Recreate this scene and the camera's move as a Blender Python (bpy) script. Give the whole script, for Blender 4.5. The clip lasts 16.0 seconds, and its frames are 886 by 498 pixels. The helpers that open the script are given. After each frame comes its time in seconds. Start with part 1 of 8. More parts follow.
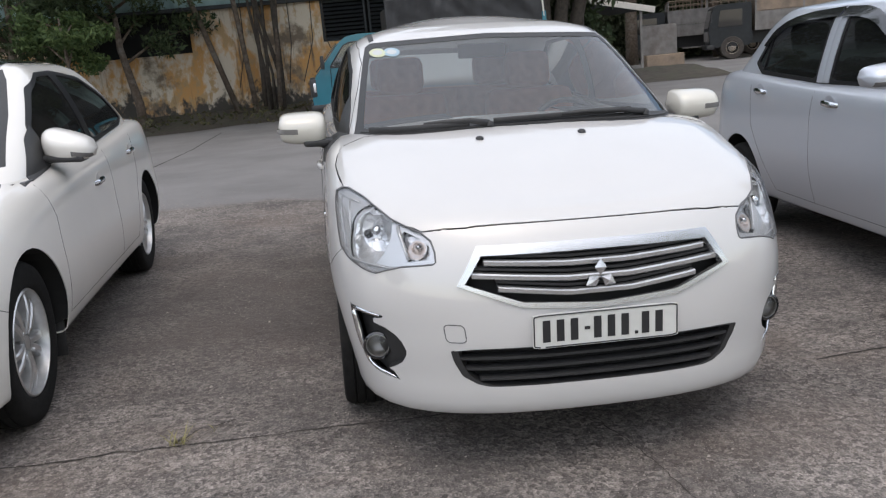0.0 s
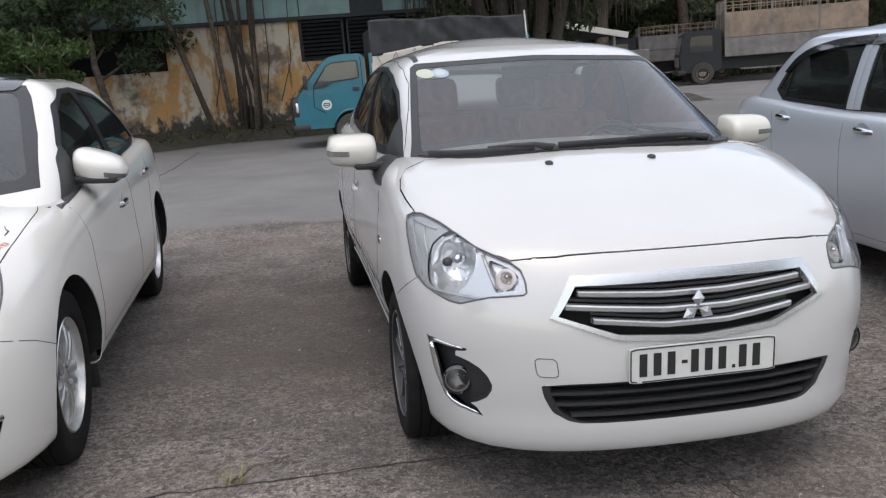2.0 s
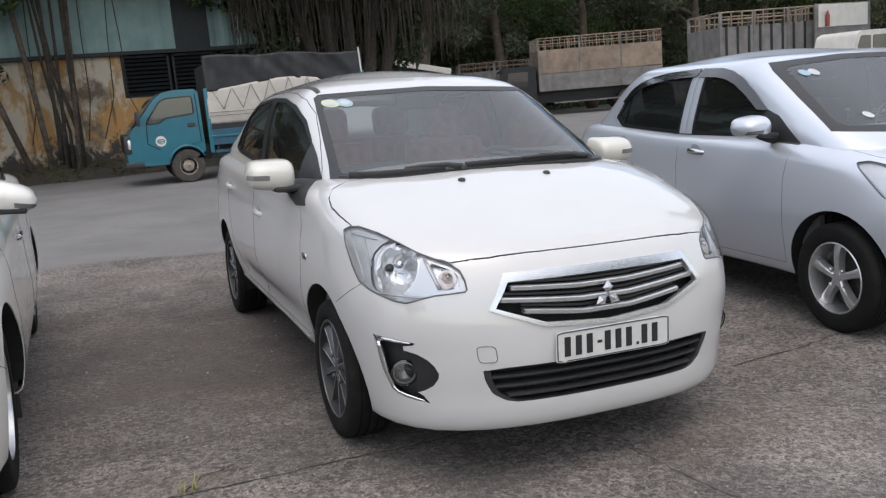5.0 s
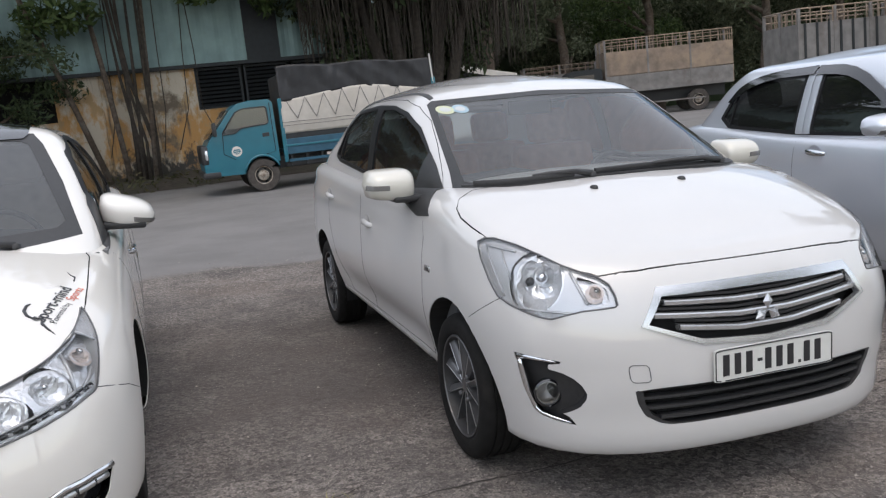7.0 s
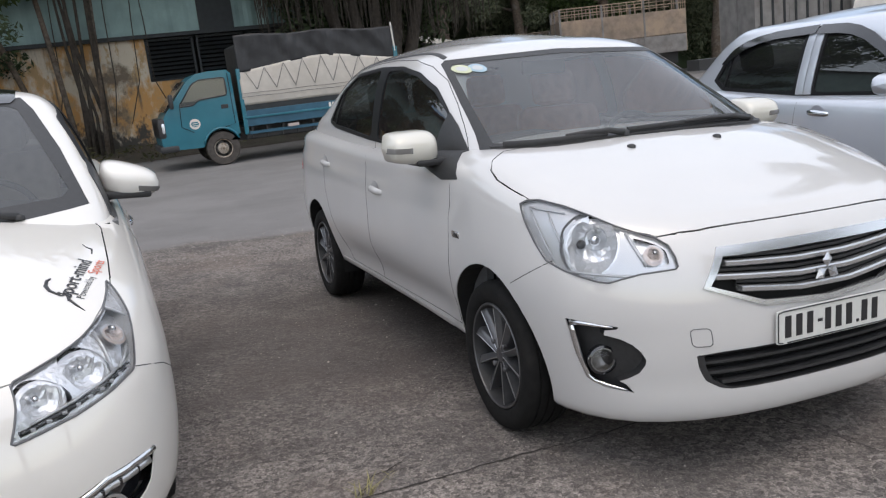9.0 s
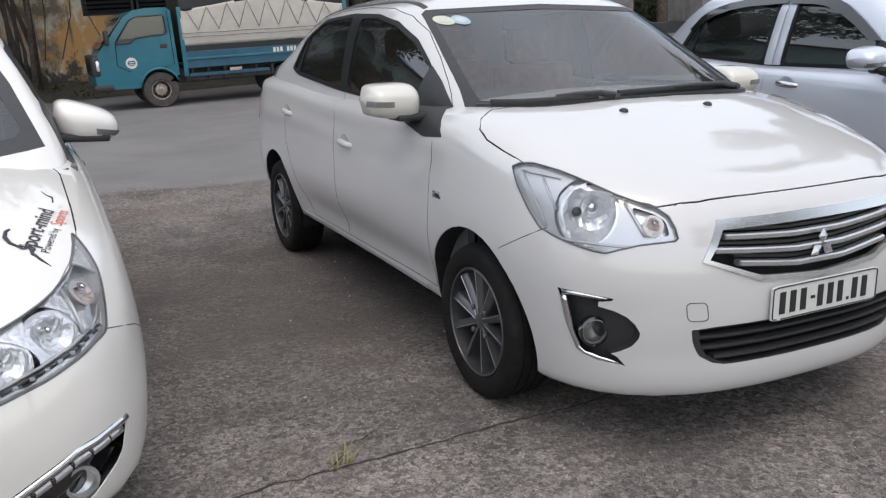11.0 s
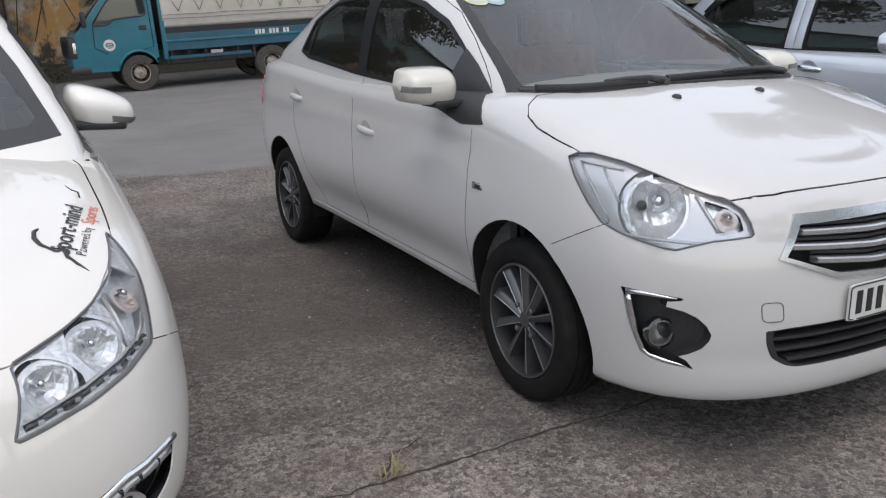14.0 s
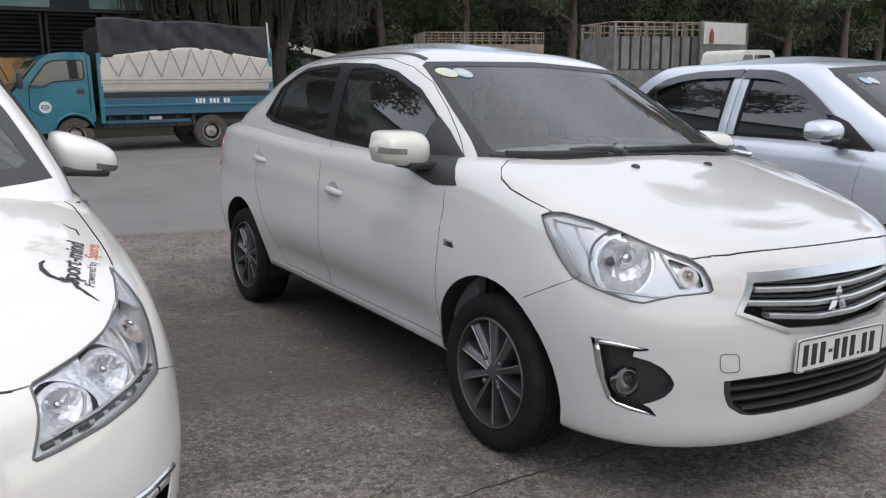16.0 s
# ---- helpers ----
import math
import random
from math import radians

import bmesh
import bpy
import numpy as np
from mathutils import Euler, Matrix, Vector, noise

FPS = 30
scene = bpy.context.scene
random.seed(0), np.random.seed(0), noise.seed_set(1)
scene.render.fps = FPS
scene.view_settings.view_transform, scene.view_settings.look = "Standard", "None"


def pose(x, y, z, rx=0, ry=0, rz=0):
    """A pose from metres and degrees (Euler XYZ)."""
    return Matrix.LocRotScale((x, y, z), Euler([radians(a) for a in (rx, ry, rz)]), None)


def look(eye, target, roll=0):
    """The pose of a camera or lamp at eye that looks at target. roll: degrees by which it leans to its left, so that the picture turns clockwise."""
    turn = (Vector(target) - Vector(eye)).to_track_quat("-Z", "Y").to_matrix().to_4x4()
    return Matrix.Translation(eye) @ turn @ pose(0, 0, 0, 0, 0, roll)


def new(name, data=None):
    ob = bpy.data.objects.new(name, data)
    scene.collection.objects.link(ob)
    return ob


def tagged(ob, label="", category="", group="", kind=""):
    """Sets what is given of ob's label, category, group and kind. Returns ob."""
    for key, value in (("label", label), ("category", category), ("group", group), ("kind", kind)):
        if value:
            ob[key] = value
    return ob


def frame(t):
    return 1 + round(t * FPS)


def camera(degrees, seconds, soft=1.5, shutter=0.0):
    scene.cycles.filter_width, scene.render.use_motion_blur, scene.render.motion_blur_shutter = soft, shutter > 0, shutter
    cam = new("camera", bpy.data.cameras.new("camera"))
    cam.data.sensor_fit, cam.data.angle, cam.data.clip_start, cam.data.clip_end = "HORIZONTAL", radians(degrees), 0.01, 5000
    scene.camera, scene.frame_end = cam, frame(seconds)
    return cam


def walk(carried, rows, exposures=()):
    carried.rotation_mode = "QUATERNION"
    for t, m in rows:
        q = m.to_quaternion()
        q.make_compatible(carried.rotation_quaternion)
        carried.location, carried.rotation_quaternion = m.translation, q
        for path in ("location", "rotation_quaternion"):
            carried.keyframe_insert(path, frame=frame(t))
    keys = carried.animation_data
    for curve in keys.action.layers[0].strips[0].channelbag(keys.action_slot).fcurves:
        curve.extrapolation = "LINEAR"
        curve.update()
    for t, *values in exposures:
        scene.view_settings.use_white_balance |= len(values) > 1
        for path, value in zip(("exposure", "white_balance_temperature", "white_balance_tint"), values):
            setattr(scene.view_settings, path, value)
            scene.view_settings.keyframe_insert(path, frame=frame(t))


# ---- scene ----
cam = camera(55.6, 16.0, 1.25)
PATH = [
    (0, (-0.068, 0.036, 1.332), (0.198, 1.968, 0.889), -3.1),
    (0.5, (-0.123, 0.173, 1.331), (0.145, 2.103, 0.879), -2.9),
    (1, (-0.19, 0.226, 1.343), (0.042, 2.161, 0.891), -2.7),
    (1.5, (-0.308, 0.223, 1.352), (-0.068, 2.162, 0.923), -2.0),
    (2, (-0.421, 0.224, 1.347), (-0.068, 2.152, 0.949), -2.3),
    (2.5, (-0.469, 0.21, 1.357), (-0.014, 2.118, 0.968), -3.4),
    (3, (-0.507, 0.147, 1.35), (0.053, 2.027, 0.959), -2.7),
    (3.5, (-0.574, 0.043, 1.33), (0.042, 1.906, 0.942), -2.1),
    (3.7, (-0.595, 0.004, 1.326), (0.049, 1.858, 0.942), -1.9),
    (5.8, (-1.004, 0.027, 1.344), (-0.232, 1.844, 1.028), -3.2),
    (6, (-1.008, 0.051, 1.351), (-0.247, 1.873, 1.031), -3.3),
    (6.5, (-1.046, 0.134, 1.34), (-0.38, 1.994, 1.025), -3.4),
    (7, (-1.084, 0.252, 1.345), (-0.462, 2.126, 1.032), -3.9),
    (7.5, (-1.095, 0.342, 1.334), (-0.479, 2.217, 1.012), -4.2),
    (8, (-1.131, 0.387, 1.332), (-0.522, 2.254, 0.953), -4.2),
    (8.5, (-1.233, 0.445, 1.329), (-0.592, 2.303, 0.957), -4.2),
    (9, (-1.325, 0.501, 1.311), (-0.603, 2.326, 0.927), -4.4),
    (9.2, (-1.343, 0.51, 1.303), (-0.588, 2.32, 0.91), -4.2),
    (11.3, (-1.431, 0.752, 1.319), (-0.582, 2.49, 0.811), -1.3),
    (11.5, (-1.409, 0.79, 1.306), (-0.57, 2.532, 0.793), -1.4),
    (12, (-1.378, 0.84, 1.303), (-0.544, 2.581, 0.777), -1.3),
    (12.5, (-1.378, 0.851, 1.299), (-0.55, 2.593, 0.769), -1.6),
    (13, (-1.408, 0.854, 1.305), (-0.579, 2.593, 0.767), -1.5),
    (13.5, (-1.474, 0.895, 1.312), (-0.629, 2.626, 0.775), -1.4),
    (14, (-1.557, 0.969, 1.315), (-0.66, 2.674, 0.779), -1.2),
    (14.5, (-1.616, 1.026, 1.303), (-0.608, 2.666, 0.76), -1.1),
    (15, (-1.629, 1.034, 1.324), (-0.6, 2.682, 0.852), 0.2),
    (15.5, (-1.683, 0.996, 1.306), (-0.629, 2.659, 0.951), 1.9),
    (16, (-1.776, 0.925, 1.262), (-0.707, 2.577, 0.908), 1.5),
]
walk(cam, [(t, look(eye, target, roll)) for t, eye, target, roll in PATH], [(0, 1.07, 6700, 8), (13.4, 1.06, 6700, 8), (14.0, 0.94, 6700, 8), (14.6, 0.94, 6700, 8), (15.1, 1.00, 6700, 8), (15.6, 1.04, 6700, 8), (16, 1.04, 6700, 8)])

# ---- world, sun, exposure ----
world = bpy.data.worlds.new("world")
scene.world = world
world.use_nodes = True
wn = world.node_tree
sky = wn.nodes.new("ShaderNodeTexSky")
sky.sky_type, sky.sun_disc = "NISHITA", False
sky.sun_elevation, sky.sun_rotation = radians(70), radians(200)
sky.air_density, sky.dust_density, sky.ozone_density = 1.0, 2.5, 1.0
wn.links.new(sky.outputs[0], wn.nodes["Background"].inputs[0])
wn.nodes["Background"].inputs[1].default_value = 0.10
sun_data = bpy.data.lights.new("sun", "SUN")
sun_data.energy, sun_data.angle, sun_data.color = 1.1, radians(177), (1.0, 0.96, 0.91)
sun = new("sun", sun_data)
sun.matrix_world = look((0, 0, 32), (4.0, 10.95, 0))


# ---- materials ----
def material(name, base, rough=0.5, metal=0.0, coat=0.0, spread=0.0, scale=20.0, bump=0.0, bump_scale=200.0, second=None, mask_scale=3.0, mask=(0.45, 0.6), spec=0.5):
    """A principled material: base colour with fine variation, and a second colour in patches."""
    m = bpy.data.materials.new(name)
    m.use_nodes = True
    nt = m.node_tree
    b = nt.nodes["Principled BSDF"]
    b.inputs["Base Color"].default_value = (*base, 1)
    b.inputs["Roughness"].default_value, b.inputs["Metallic"].default_value = rough, metal
    b.inputs["Coat Weight"].default_value, b.inputs["Coat Roughness"].default_value = coat, 0.03
    b.inputs["Coat IOR"].default_value = 1.8
    b.inputs["Specular IOR Level"].default_value = spec
    co = nt.nodes.new("ShaderNodeTexCoord")
    if spread or second:
        n = nt.nodes.new("ShaderNodeTexNoise")
        n.inputs["Scale"].default_value, n.inputs["Detail"].default_value = scale, 6
        nt.links.new(co.outputs["Object"], n.inputs["Vector"])
        ramp = nt.nodes.new("ShaderNodeMapRange")
        ramp.inputs["From Min"].default_value, ramp.inputs["From Max"].default_value = 0.3, 0.7
        ramp.inputs["To Min"].default_value, ramp.inputs["To Max"].default_value = 1 - spread, 1 + spread
        nt.links.new(n.outputs[0], ramp.inputs[0])
        mul = nt.nodes.new("ShaderNodeMix")
        mul.data_type, mul.blend_type = "RGBA", "MULTIPLY"
        mul.inputs["Factor"].default_value = 1
        mul.inputs["A"].default_value = (*base, 1)
        nt.links.new(ramp.outputs[0], mul.inputs["B"])
        out = mul.outputs["Result"]
        if second:
            n2 = nt.nodes.new("ShaderNodeTexNoise")
            n2.inputs["Scale"].default_value, n2.inputs["Detail"].default_value, n2.inputs["Roughness"].default_value = mask_scale, 8, 0.65
            nt.links.new(co.outputs["Object"], n2.inputs["Vector"])
            r2 = nt.nodes.new("ShaderNodeMapRange")
            r2.inputs["From Min"].default_value, r2.inputs["From Max"].default_value = mask
            nt.links.new(n2.outputs[0], r2.inputs[0])
            mix = nt.nodes.new("ShaderNodeMix")
            mix.data_type = "RGBA"
            nt.links.new(r2.outputs[0], mix.inputs["Factor"])
            nt.links.new(out, mix.inputs["A"])
            mix.inputs["B"].default_value = (*second, 1)
            out = mix.outputs["Result"]
        nt.links.new(out, b.inputs["Base Color"])
    if bump:
        n3 = nt.nodes.new("ShaderNodeTexNoise")
        n3.inputs["Scale"].default_value, n3.inputs["Detail"].default_value = bump_scale, 5
        nt.links.new(co.outputs["Object"], n3.inputs["Vector"])
        bp = nt.nodes.new("ShaderNodeBump")
        bp.inputs["Strength"].default_value, bp.inputs["Distance"].default_value = bump, 0.01
        nt.links.new(n3.outputs[0], bp.inputs["Height"])
        nt.links.new(bp.outputs[0], b.inputs["Normal"])
    return m


def glass_material(name, tint, clear, rough=0.0, dust=0.0, ior=1.72):
    """A thin pane: part see-through with a tint, part mirror by the angle, with a film of dust."""
    m = bpy.data.materials.new(name)
    m.use_nodes = True
    nt = m.node_tree
    nt.nodes.remove(nt.nodes["Principled BSDF"])
    tr = nt.nodes.new("ShaderNodeBsdfTransparent")
    tr.inputs[0].default_value = (*[c * clear for c in tint], 1)
    gl = nt.nodes.new("ShaderNodeBsdfGlossy")
    gl.inputs["Roughness"].default_value = rough
    fr = nt.nodes.new("ShaderNodeFresnel")
    fr.inputs[0].default_value = ior
    mx = nt.nodes.new("ShaderNodeMixShader")
    nt.links.new(fr.outputs[0], mx.inputs[0])
    film = nt.nodes.new("ShaderNodeMixShader")
    film.inputs[0].default_value = dust
    df = nt.nodes.new("ShaderNodeBsdfDiffuse")
    df.inputs[0].default_value = (0.56, 0.58, 0.58, 1)
    if dust:
        co, nz, mr = nt.nodes.new("ShaderNodeTexCoord"), nt.nodes.new("ShaderNodeTexNoise"), nt.nodes.new("ShaderNodeMapRange")
        nz.inputs["Scale"].default_value, nz.inputs["Detail"].default_value = 2.5, 4
        mr.inputs["To Min"].default_value, mr.inputs["To Max"].default_value = dust * 0.4, dust * 1.6
        nt.links.new(co.outputs["Object"], nz.inputs["Vector"])
        nt.links.new(nz.outputs[0], mr.inputs[0])
        nt.links.new(mr.outputs[0], film.inputs[0])
    nt.links.new(tr.outputs[0], film.inputs[1])
    nt.links.new(df.outputs[0], film.inputs[2])
    nt.links.new(film.outputs[0], mx.inputs[1])
    nt.links.new(gl.outputs[0], mx.inputs[2])
    nt.links.new(mx.outputs[0], nt.nodes["Material Output"].inputs[0])
    return m


M_WHITE = material("white_paint", (0.555, 0.546, 0.537), 0.42, 0, 1.0, 0.02, 3.0, spec=0.25)
M_PEARL = material("warm_white_paint", (0.70, 0.675, 0.635), 0.42, 0, 1.0, 0.02, 3.0, spec=0.25)
M_CAP = material("yellowed_white_paint", (0.58, 0.56, 0.50), 0.42, 0, 1.0, 0.02, 3.0, spec=0.25)
M_SILVER = material("silver_paint", (0.60, 0.63, 0.685), 0.34, 0.50, 0.8, 0.03, 900.0)
M_BLACKGLOSS = material("black_gloss", (0.012, 0.012, 0.014), 0.12, 0, 0.5)
M_BLACK = material("black_plastic", (0.026, 0.026, 0.027), 0.5, 0, 0, 0.15, 60, 0.05, 400)
M_SURROUND = material("black_window_trim", (0.010, 0.010, 0.011), 0.45, 0, 0, 0.1, 40, 0, 1, None, 3.0, (0.45, 0.6), 0.25)
# near-black for gaps, holes and recesses, with their shade put into the colour
M_DARK = material("cavity_shade_black", (0.008, 0.008, 0.008), 0.9)
M_RUBBER = material("tyre_rubber", (0.010, 0.0098, 0.0096), 0.85, 0, 0, 0.25, 30, 0.15, 150, (0.020, 0.0185, 0.017), 5.0, (0.55, 0.8), 0.2)
M_BARCHROME = material("satin_chrome", (0.64, 0.65, 0.66), 0.26, 0.85)
M_CHROME = material("chrome", (0.72, 0.73, 0.75), 0.12, 1.0)
M_INDICATOR = material("indicator_lens", (0.16, 0.155, 0.15), 0.2, 0, 0.5)
M_BADGE = material("bright_badge", (0.55, 0.55, 0.56), 0.25, 0.8)
M_RIMDARK = material("grey_alloy", (0.10, 0.10, 0.105), 0.38, 0.5, 0.3, 0.1, 40)
M_RIMLIP = material("machined_alloy", (0.50, 0.50, 0.51), 0.3, 0.8, 0, 0.1, 60)
M_RIMSILVER = material("silver_alloy", (0.62, 0.62, 0.62), 0.3, 0.8, 0.3, 0.08, 40)
M_BRAKE = material("brake_disc", (0.07, 0.066, 0.062), 0.45, 0.7, 0, 0.2, 30)
M_PLATE = material("plate_white", (0.62, 0.62, 0.59), 0.45, 0, 0, 0.05, 25, 0, 1, (0.45, 0.44, 0.40), 9, (0.6, 0.8))
M_INK = material("black_ink", (0.02, 0.02, 0.022), 0.45)
M_REDINK = material("red_ink", (0.58, 0.15, 0.09), 0.45)
M_LENS = glass_material("lamp_lens", (0.98, 0.985, 0.99), 0.98, ior=1.45)
M_WINDSCREEN = glass_material("windscreen_glass", (0.82, 0.89, 0.89), 0.86, 0.0, 0.035, 1.9)
M_SCREENDARK = glass_material("dark_windscreen_glass", (0.70, 0.76, 0.78), 0.60, 0.0, 0.05)
M_TINT = glass_material("tinted_glass", (0.75, 0.8, 0.85), 0.16, 0.0, 0.02, 2.0)
M_REFLECTOR = material("lamp_reflector", (0.58, 0.59, 0.61), 0.22, 0.45, 0.4)
M_BOWL = material("lamp_bowl", (0.76, 0.77, 0.79), 0.14, 0.7, 0, 0.10, 30, 0.35, 60)
M_AMBER = material("amber_lens", (0.50, 0.43, 0.40), 0.25, 0.3, 0.5)
M_RED = material("red_lens", (0.35, 0.01, 0.01), 0.2, 0, 0.5)
M_SEAT = material("tan_leather", (0.55, 0.25, 0.16), 0.5, 0, 0, 0.15, 25, 0.1, 300)
M_CREAM = material("cream_fabric", (0.45, 0.40, 0.33), 0.8, 0, 0, 0.1, 25)
M_TRIMGREY = material("grey_trim", (0.12, 0.12, 0.125), 0.6, 0, 0, 0.1, 40)
M_STICKY = material("yellow_sticker", (0.50, 0.53, 0.36), 0.5)
M_STICKB = material("blue_sticker", (0.30, 0.42, 0.50), 0.5)
M_STICKW = material("white_sticker", (0.48, 0.50, 0.50), 0.5)


# ---- building blocks ----
import collections
from mathutils import bvhtree, interpolate
FRONT = Matrix(((1, 0, 0, 0), (0, 0, -1, 0), (0, 1, 0, 0), (0, 0, 0, 1)))
SIDE = Matrix(((0, 0, 1, 0), (1, 0, 0, 0), (0, 1, 0, 0), (0, 0, 0, 1)))
TOP = Matrix.Identity(4)


def lerp(a, b, t):
    return a + (b - a) * t


def curve_at(knots, x):
    """Smooth value at x from (x, value) knots."""
    if not isinstance(knots, (list, tuple)):
        return knots
    if x <= knots[0][0]:
        return knots[0][1]
    for (x0, v0), (x1, v1) in zip(knots, knots[1:]):
        if x <= x1:
            i = knots.index((x0, v0))
            a = knots[i - 1] if i else (x0 - (x1 - x0), v0 - (v1 - v0))
            b = knots[i + 2] if i + 2 < len(knots) else (x1 + (x1 - x0), v1 + (v1 - v0))
            m0, m1 = (v1 - a[1]) / (x1 - a[0]) * (x1 - x0), (b[1] - v0) / (b[0] - x0) * (x1 - x0)
            t = (x - x0) / (x1 - x0)
            return (2 * t**3 - 3 * t**2 + 1) * v0 + (t**3 - 2 * t**2 + t) * m0 + (3 * t**2 - 2 * t**3) * v1 + (t**3 - t**2) * m1
    return knots[-1][1]


def rounded(poly, r=0.25, times=2):
    """A polygon with its corners cut twice, so that they round off."""
    for _ in range(times):
        out = []
        for p, q in zip(poly, poly[1:] + poly[:1]):
            out += [(lerp(p[0], q[0], r), lerp(p[1], q[1], r)), (lerp(p[0], q[0], 1 - r), lerp(p[1], q[1], 1 - r))]
        poly = out
    return poly


def mirrored(poly):
    return [(-x, y) for x, y in reversed(poly)]


def grown(poly, d):
    """A polygon pushed outwards by d (inwards where negative)."""
    area = sum(p[0] * q[1] - q[0] * p[1] for p, q in zip(poly, poly[1:] + poly[:1]))
    sgn, out, n = (1 if area > 0 else -1), [], len(poly)
    for i in range(n):
        a, b, c = (Vector(poly[(i + k) % n]) for k in (-1, 0, 1))
        e0, e1 = (b - a).normalized(), (c - b).normalized()
        n0, n1 = Vector((e0.y, -e0.x)), Vector((e1.y, -e1.x))
        m = (n0 + n1) / max(0.4, 1 + n0.dot(n1))
        out.append(tuple(b + m * d * sgn))
    return out


def within(poly, u, v):
    """Whether a point lies in a polygon."""
    odd = False
    for (a, b), (c, d) in zip(poly, poly[1:] + poly[:1]):
        if (b > v) != (d > v) and u < (c - a) * (v - b) / (d - b) + a:
            odd = not odd
    return odd


def shrunk(poly, f):
    """A polygon drawn in towards its middle."""
    cx, cy = sum(p[0] for p in poly) / len(poly), sum(p[1] for p in poly) / len(poly)
    return [(cx + (x - cx) * f, cy + (y - cy) * f) for x, y in poly]


def link(name, mesh, mat, parent=None, label=""):
    """An object of its own on a mesh, as a part of parent where one is given."""
    ob = new(name, mesh)
    if mat and not mesh.materials:
        mesh.materials.append(mat)
    ob.parent = parent
    if label:
        ob["label"] = label
    return ob


def part(name, bm, mat, parent=None, label="", smooth=False, m=None):
    """Link a bmesh as one mesh object under a thing or a part."""
    if m is not None:
        bm.transform(m)
    bmesh.ops.recalc_face_normals(bm, faces=bm.faces)
    mesh = bpy.data.meshes.new(name)
    bm.to_mesh(mesh)
    bm.free()
    if smooth:
        mesh.shade_smooth()
        if smooth is not True:
            mesh.set_sharp_from_angle(angle=radians(smooth))
    return link(name, mesh, mat, parent, label)


def empty(name, m=None, **tags):
    ob = new(name)
    ob.empty_display_size = 0.2
    if m is not None:
        ob.matrix_world = m
    return tagged(ob, **tags)


def add_box(bm, x0, x1, y0, y1, z0, z1, bevel=0.0):
    r = bmesh.ops.create_cube(bm, size=1, matrix=Matrix.LocRotScale(((x0 + x1) / 2, (y0 + y1) / 2, (z0 + z1) / 2), None, (x1 - x0, y1 - y0, z1 - z0)))
    if bevel:
        es = {e for v in r["verts"] for e in v.link_edges}
        bmesh.ops.bevel(bm, geom=list(es), offset=bevel, segments=2, profile=0.5, affect="EDGES", clamp_overlap=True)
    return r["verts"]


def box(x0, x1, y0, y1, z0, z1, bevel=0.0):
    bm = bmesh.new()
    add_box(bm, x0, x1, y0, y1, z0, z1, bevel)
    return bm


def prism(poly, plane=TOP, d0=-1.0, d1=1.0):
    """A polygon drawn in a plane and pulled along the plane's normal from d0 to d1."""
    bm = bmesh.new()
    lo = [bm.verts.new(plane @ Vector((a, b, d0))) for a, b in poly]
    hi = [bm.verts.new(plane @ Vector((a, b, d1))) for a, b in poly]
    bm.faces.new(lo), bm.faces.new(hi)
    for i in range(len(poly)):
        j = (i + 1) % len(poly)
        bm.faces.new((lo[i], lo[j], hi[j], hi[i]))
    bmesh.ops.recalc_face_normals(bm, faces=bm.faces)
    return bm


def lathe(profile, steps=48, closed=False):
    """A profile of (radius, height) turned round the z axis."""
    bm = bmesh.new()
    rings = [[bm.verts.new((r * math.cos(2 * math.pi * k / steps), r * math.sin(2 * math.pi * k / steps), h)) for k in range(steps)] for r, h in profile]
    pairs = list(zip(rings, rings[1:])) + ([(rings[-1], rings[0])] if closed else [])
    for a, b in pairs:
        for k in range(steps):
            bm.faces.new((a[k], a[(k + 1) % steps], b[(k + 1) % steps], b[k]))
    return bm


def add_tube(bm, pts, r, sides=8, taper=None):
    """A tube along points, closed at its ends; taper gives each point's own radius."""
    pts = [Vector(p) for p in pts]
    rings, ref = [], Vector((0.31, 0.17, 0.93))
    for i, p in enumerate(pts):
        d = (pts[min(i + 1, len(pts) - 1)] - pts[max(i - 1, 0)]).normalized()
        u = d.cross(ref)
        u = (u if u.length > 0.05 else d.cross(Vector((1, 0, 0)))).normalized()
        v = d.cross(u)
        rr = taper[i] if taper else r
        rings.append([bm.verts.new(p + (u * math.cos(2 * math.pi * k / sides) + v * math.sin(2 * math.pi * k / sides)) * rr) for k in range(sides)])
    for a, b in zip(rings, rings[1:]):
        for k in range(sides):
            bm.faces.new((a[k], a[(k + 1) % sides], b[(k + 1) % sides], b[k]))
    bm.faces.new(rings[0]), bm.faces.new(list(reversed(rings[-1])))


def tube(pts, r, sides=8, taper=None):
    bm = bmesh.new()
    add_tube(bm, pts, r, sides, taper)
    return bm


KEEP, CUT = material("keep_side", (0.5, 0.5, 0.5)), material("cut_side", (0.5, 0.5, 0.5))


def as_mesh(bm, index):
    mesh = bpy.data.meshes.new("piece")
    bm.to_mesh(mesh)
    bm.free()
    mesh.materials.append(KEEP), mesh.materials.append(CUT)
    for p in mesh.polygons:
        p.material_index = index
    return mesh


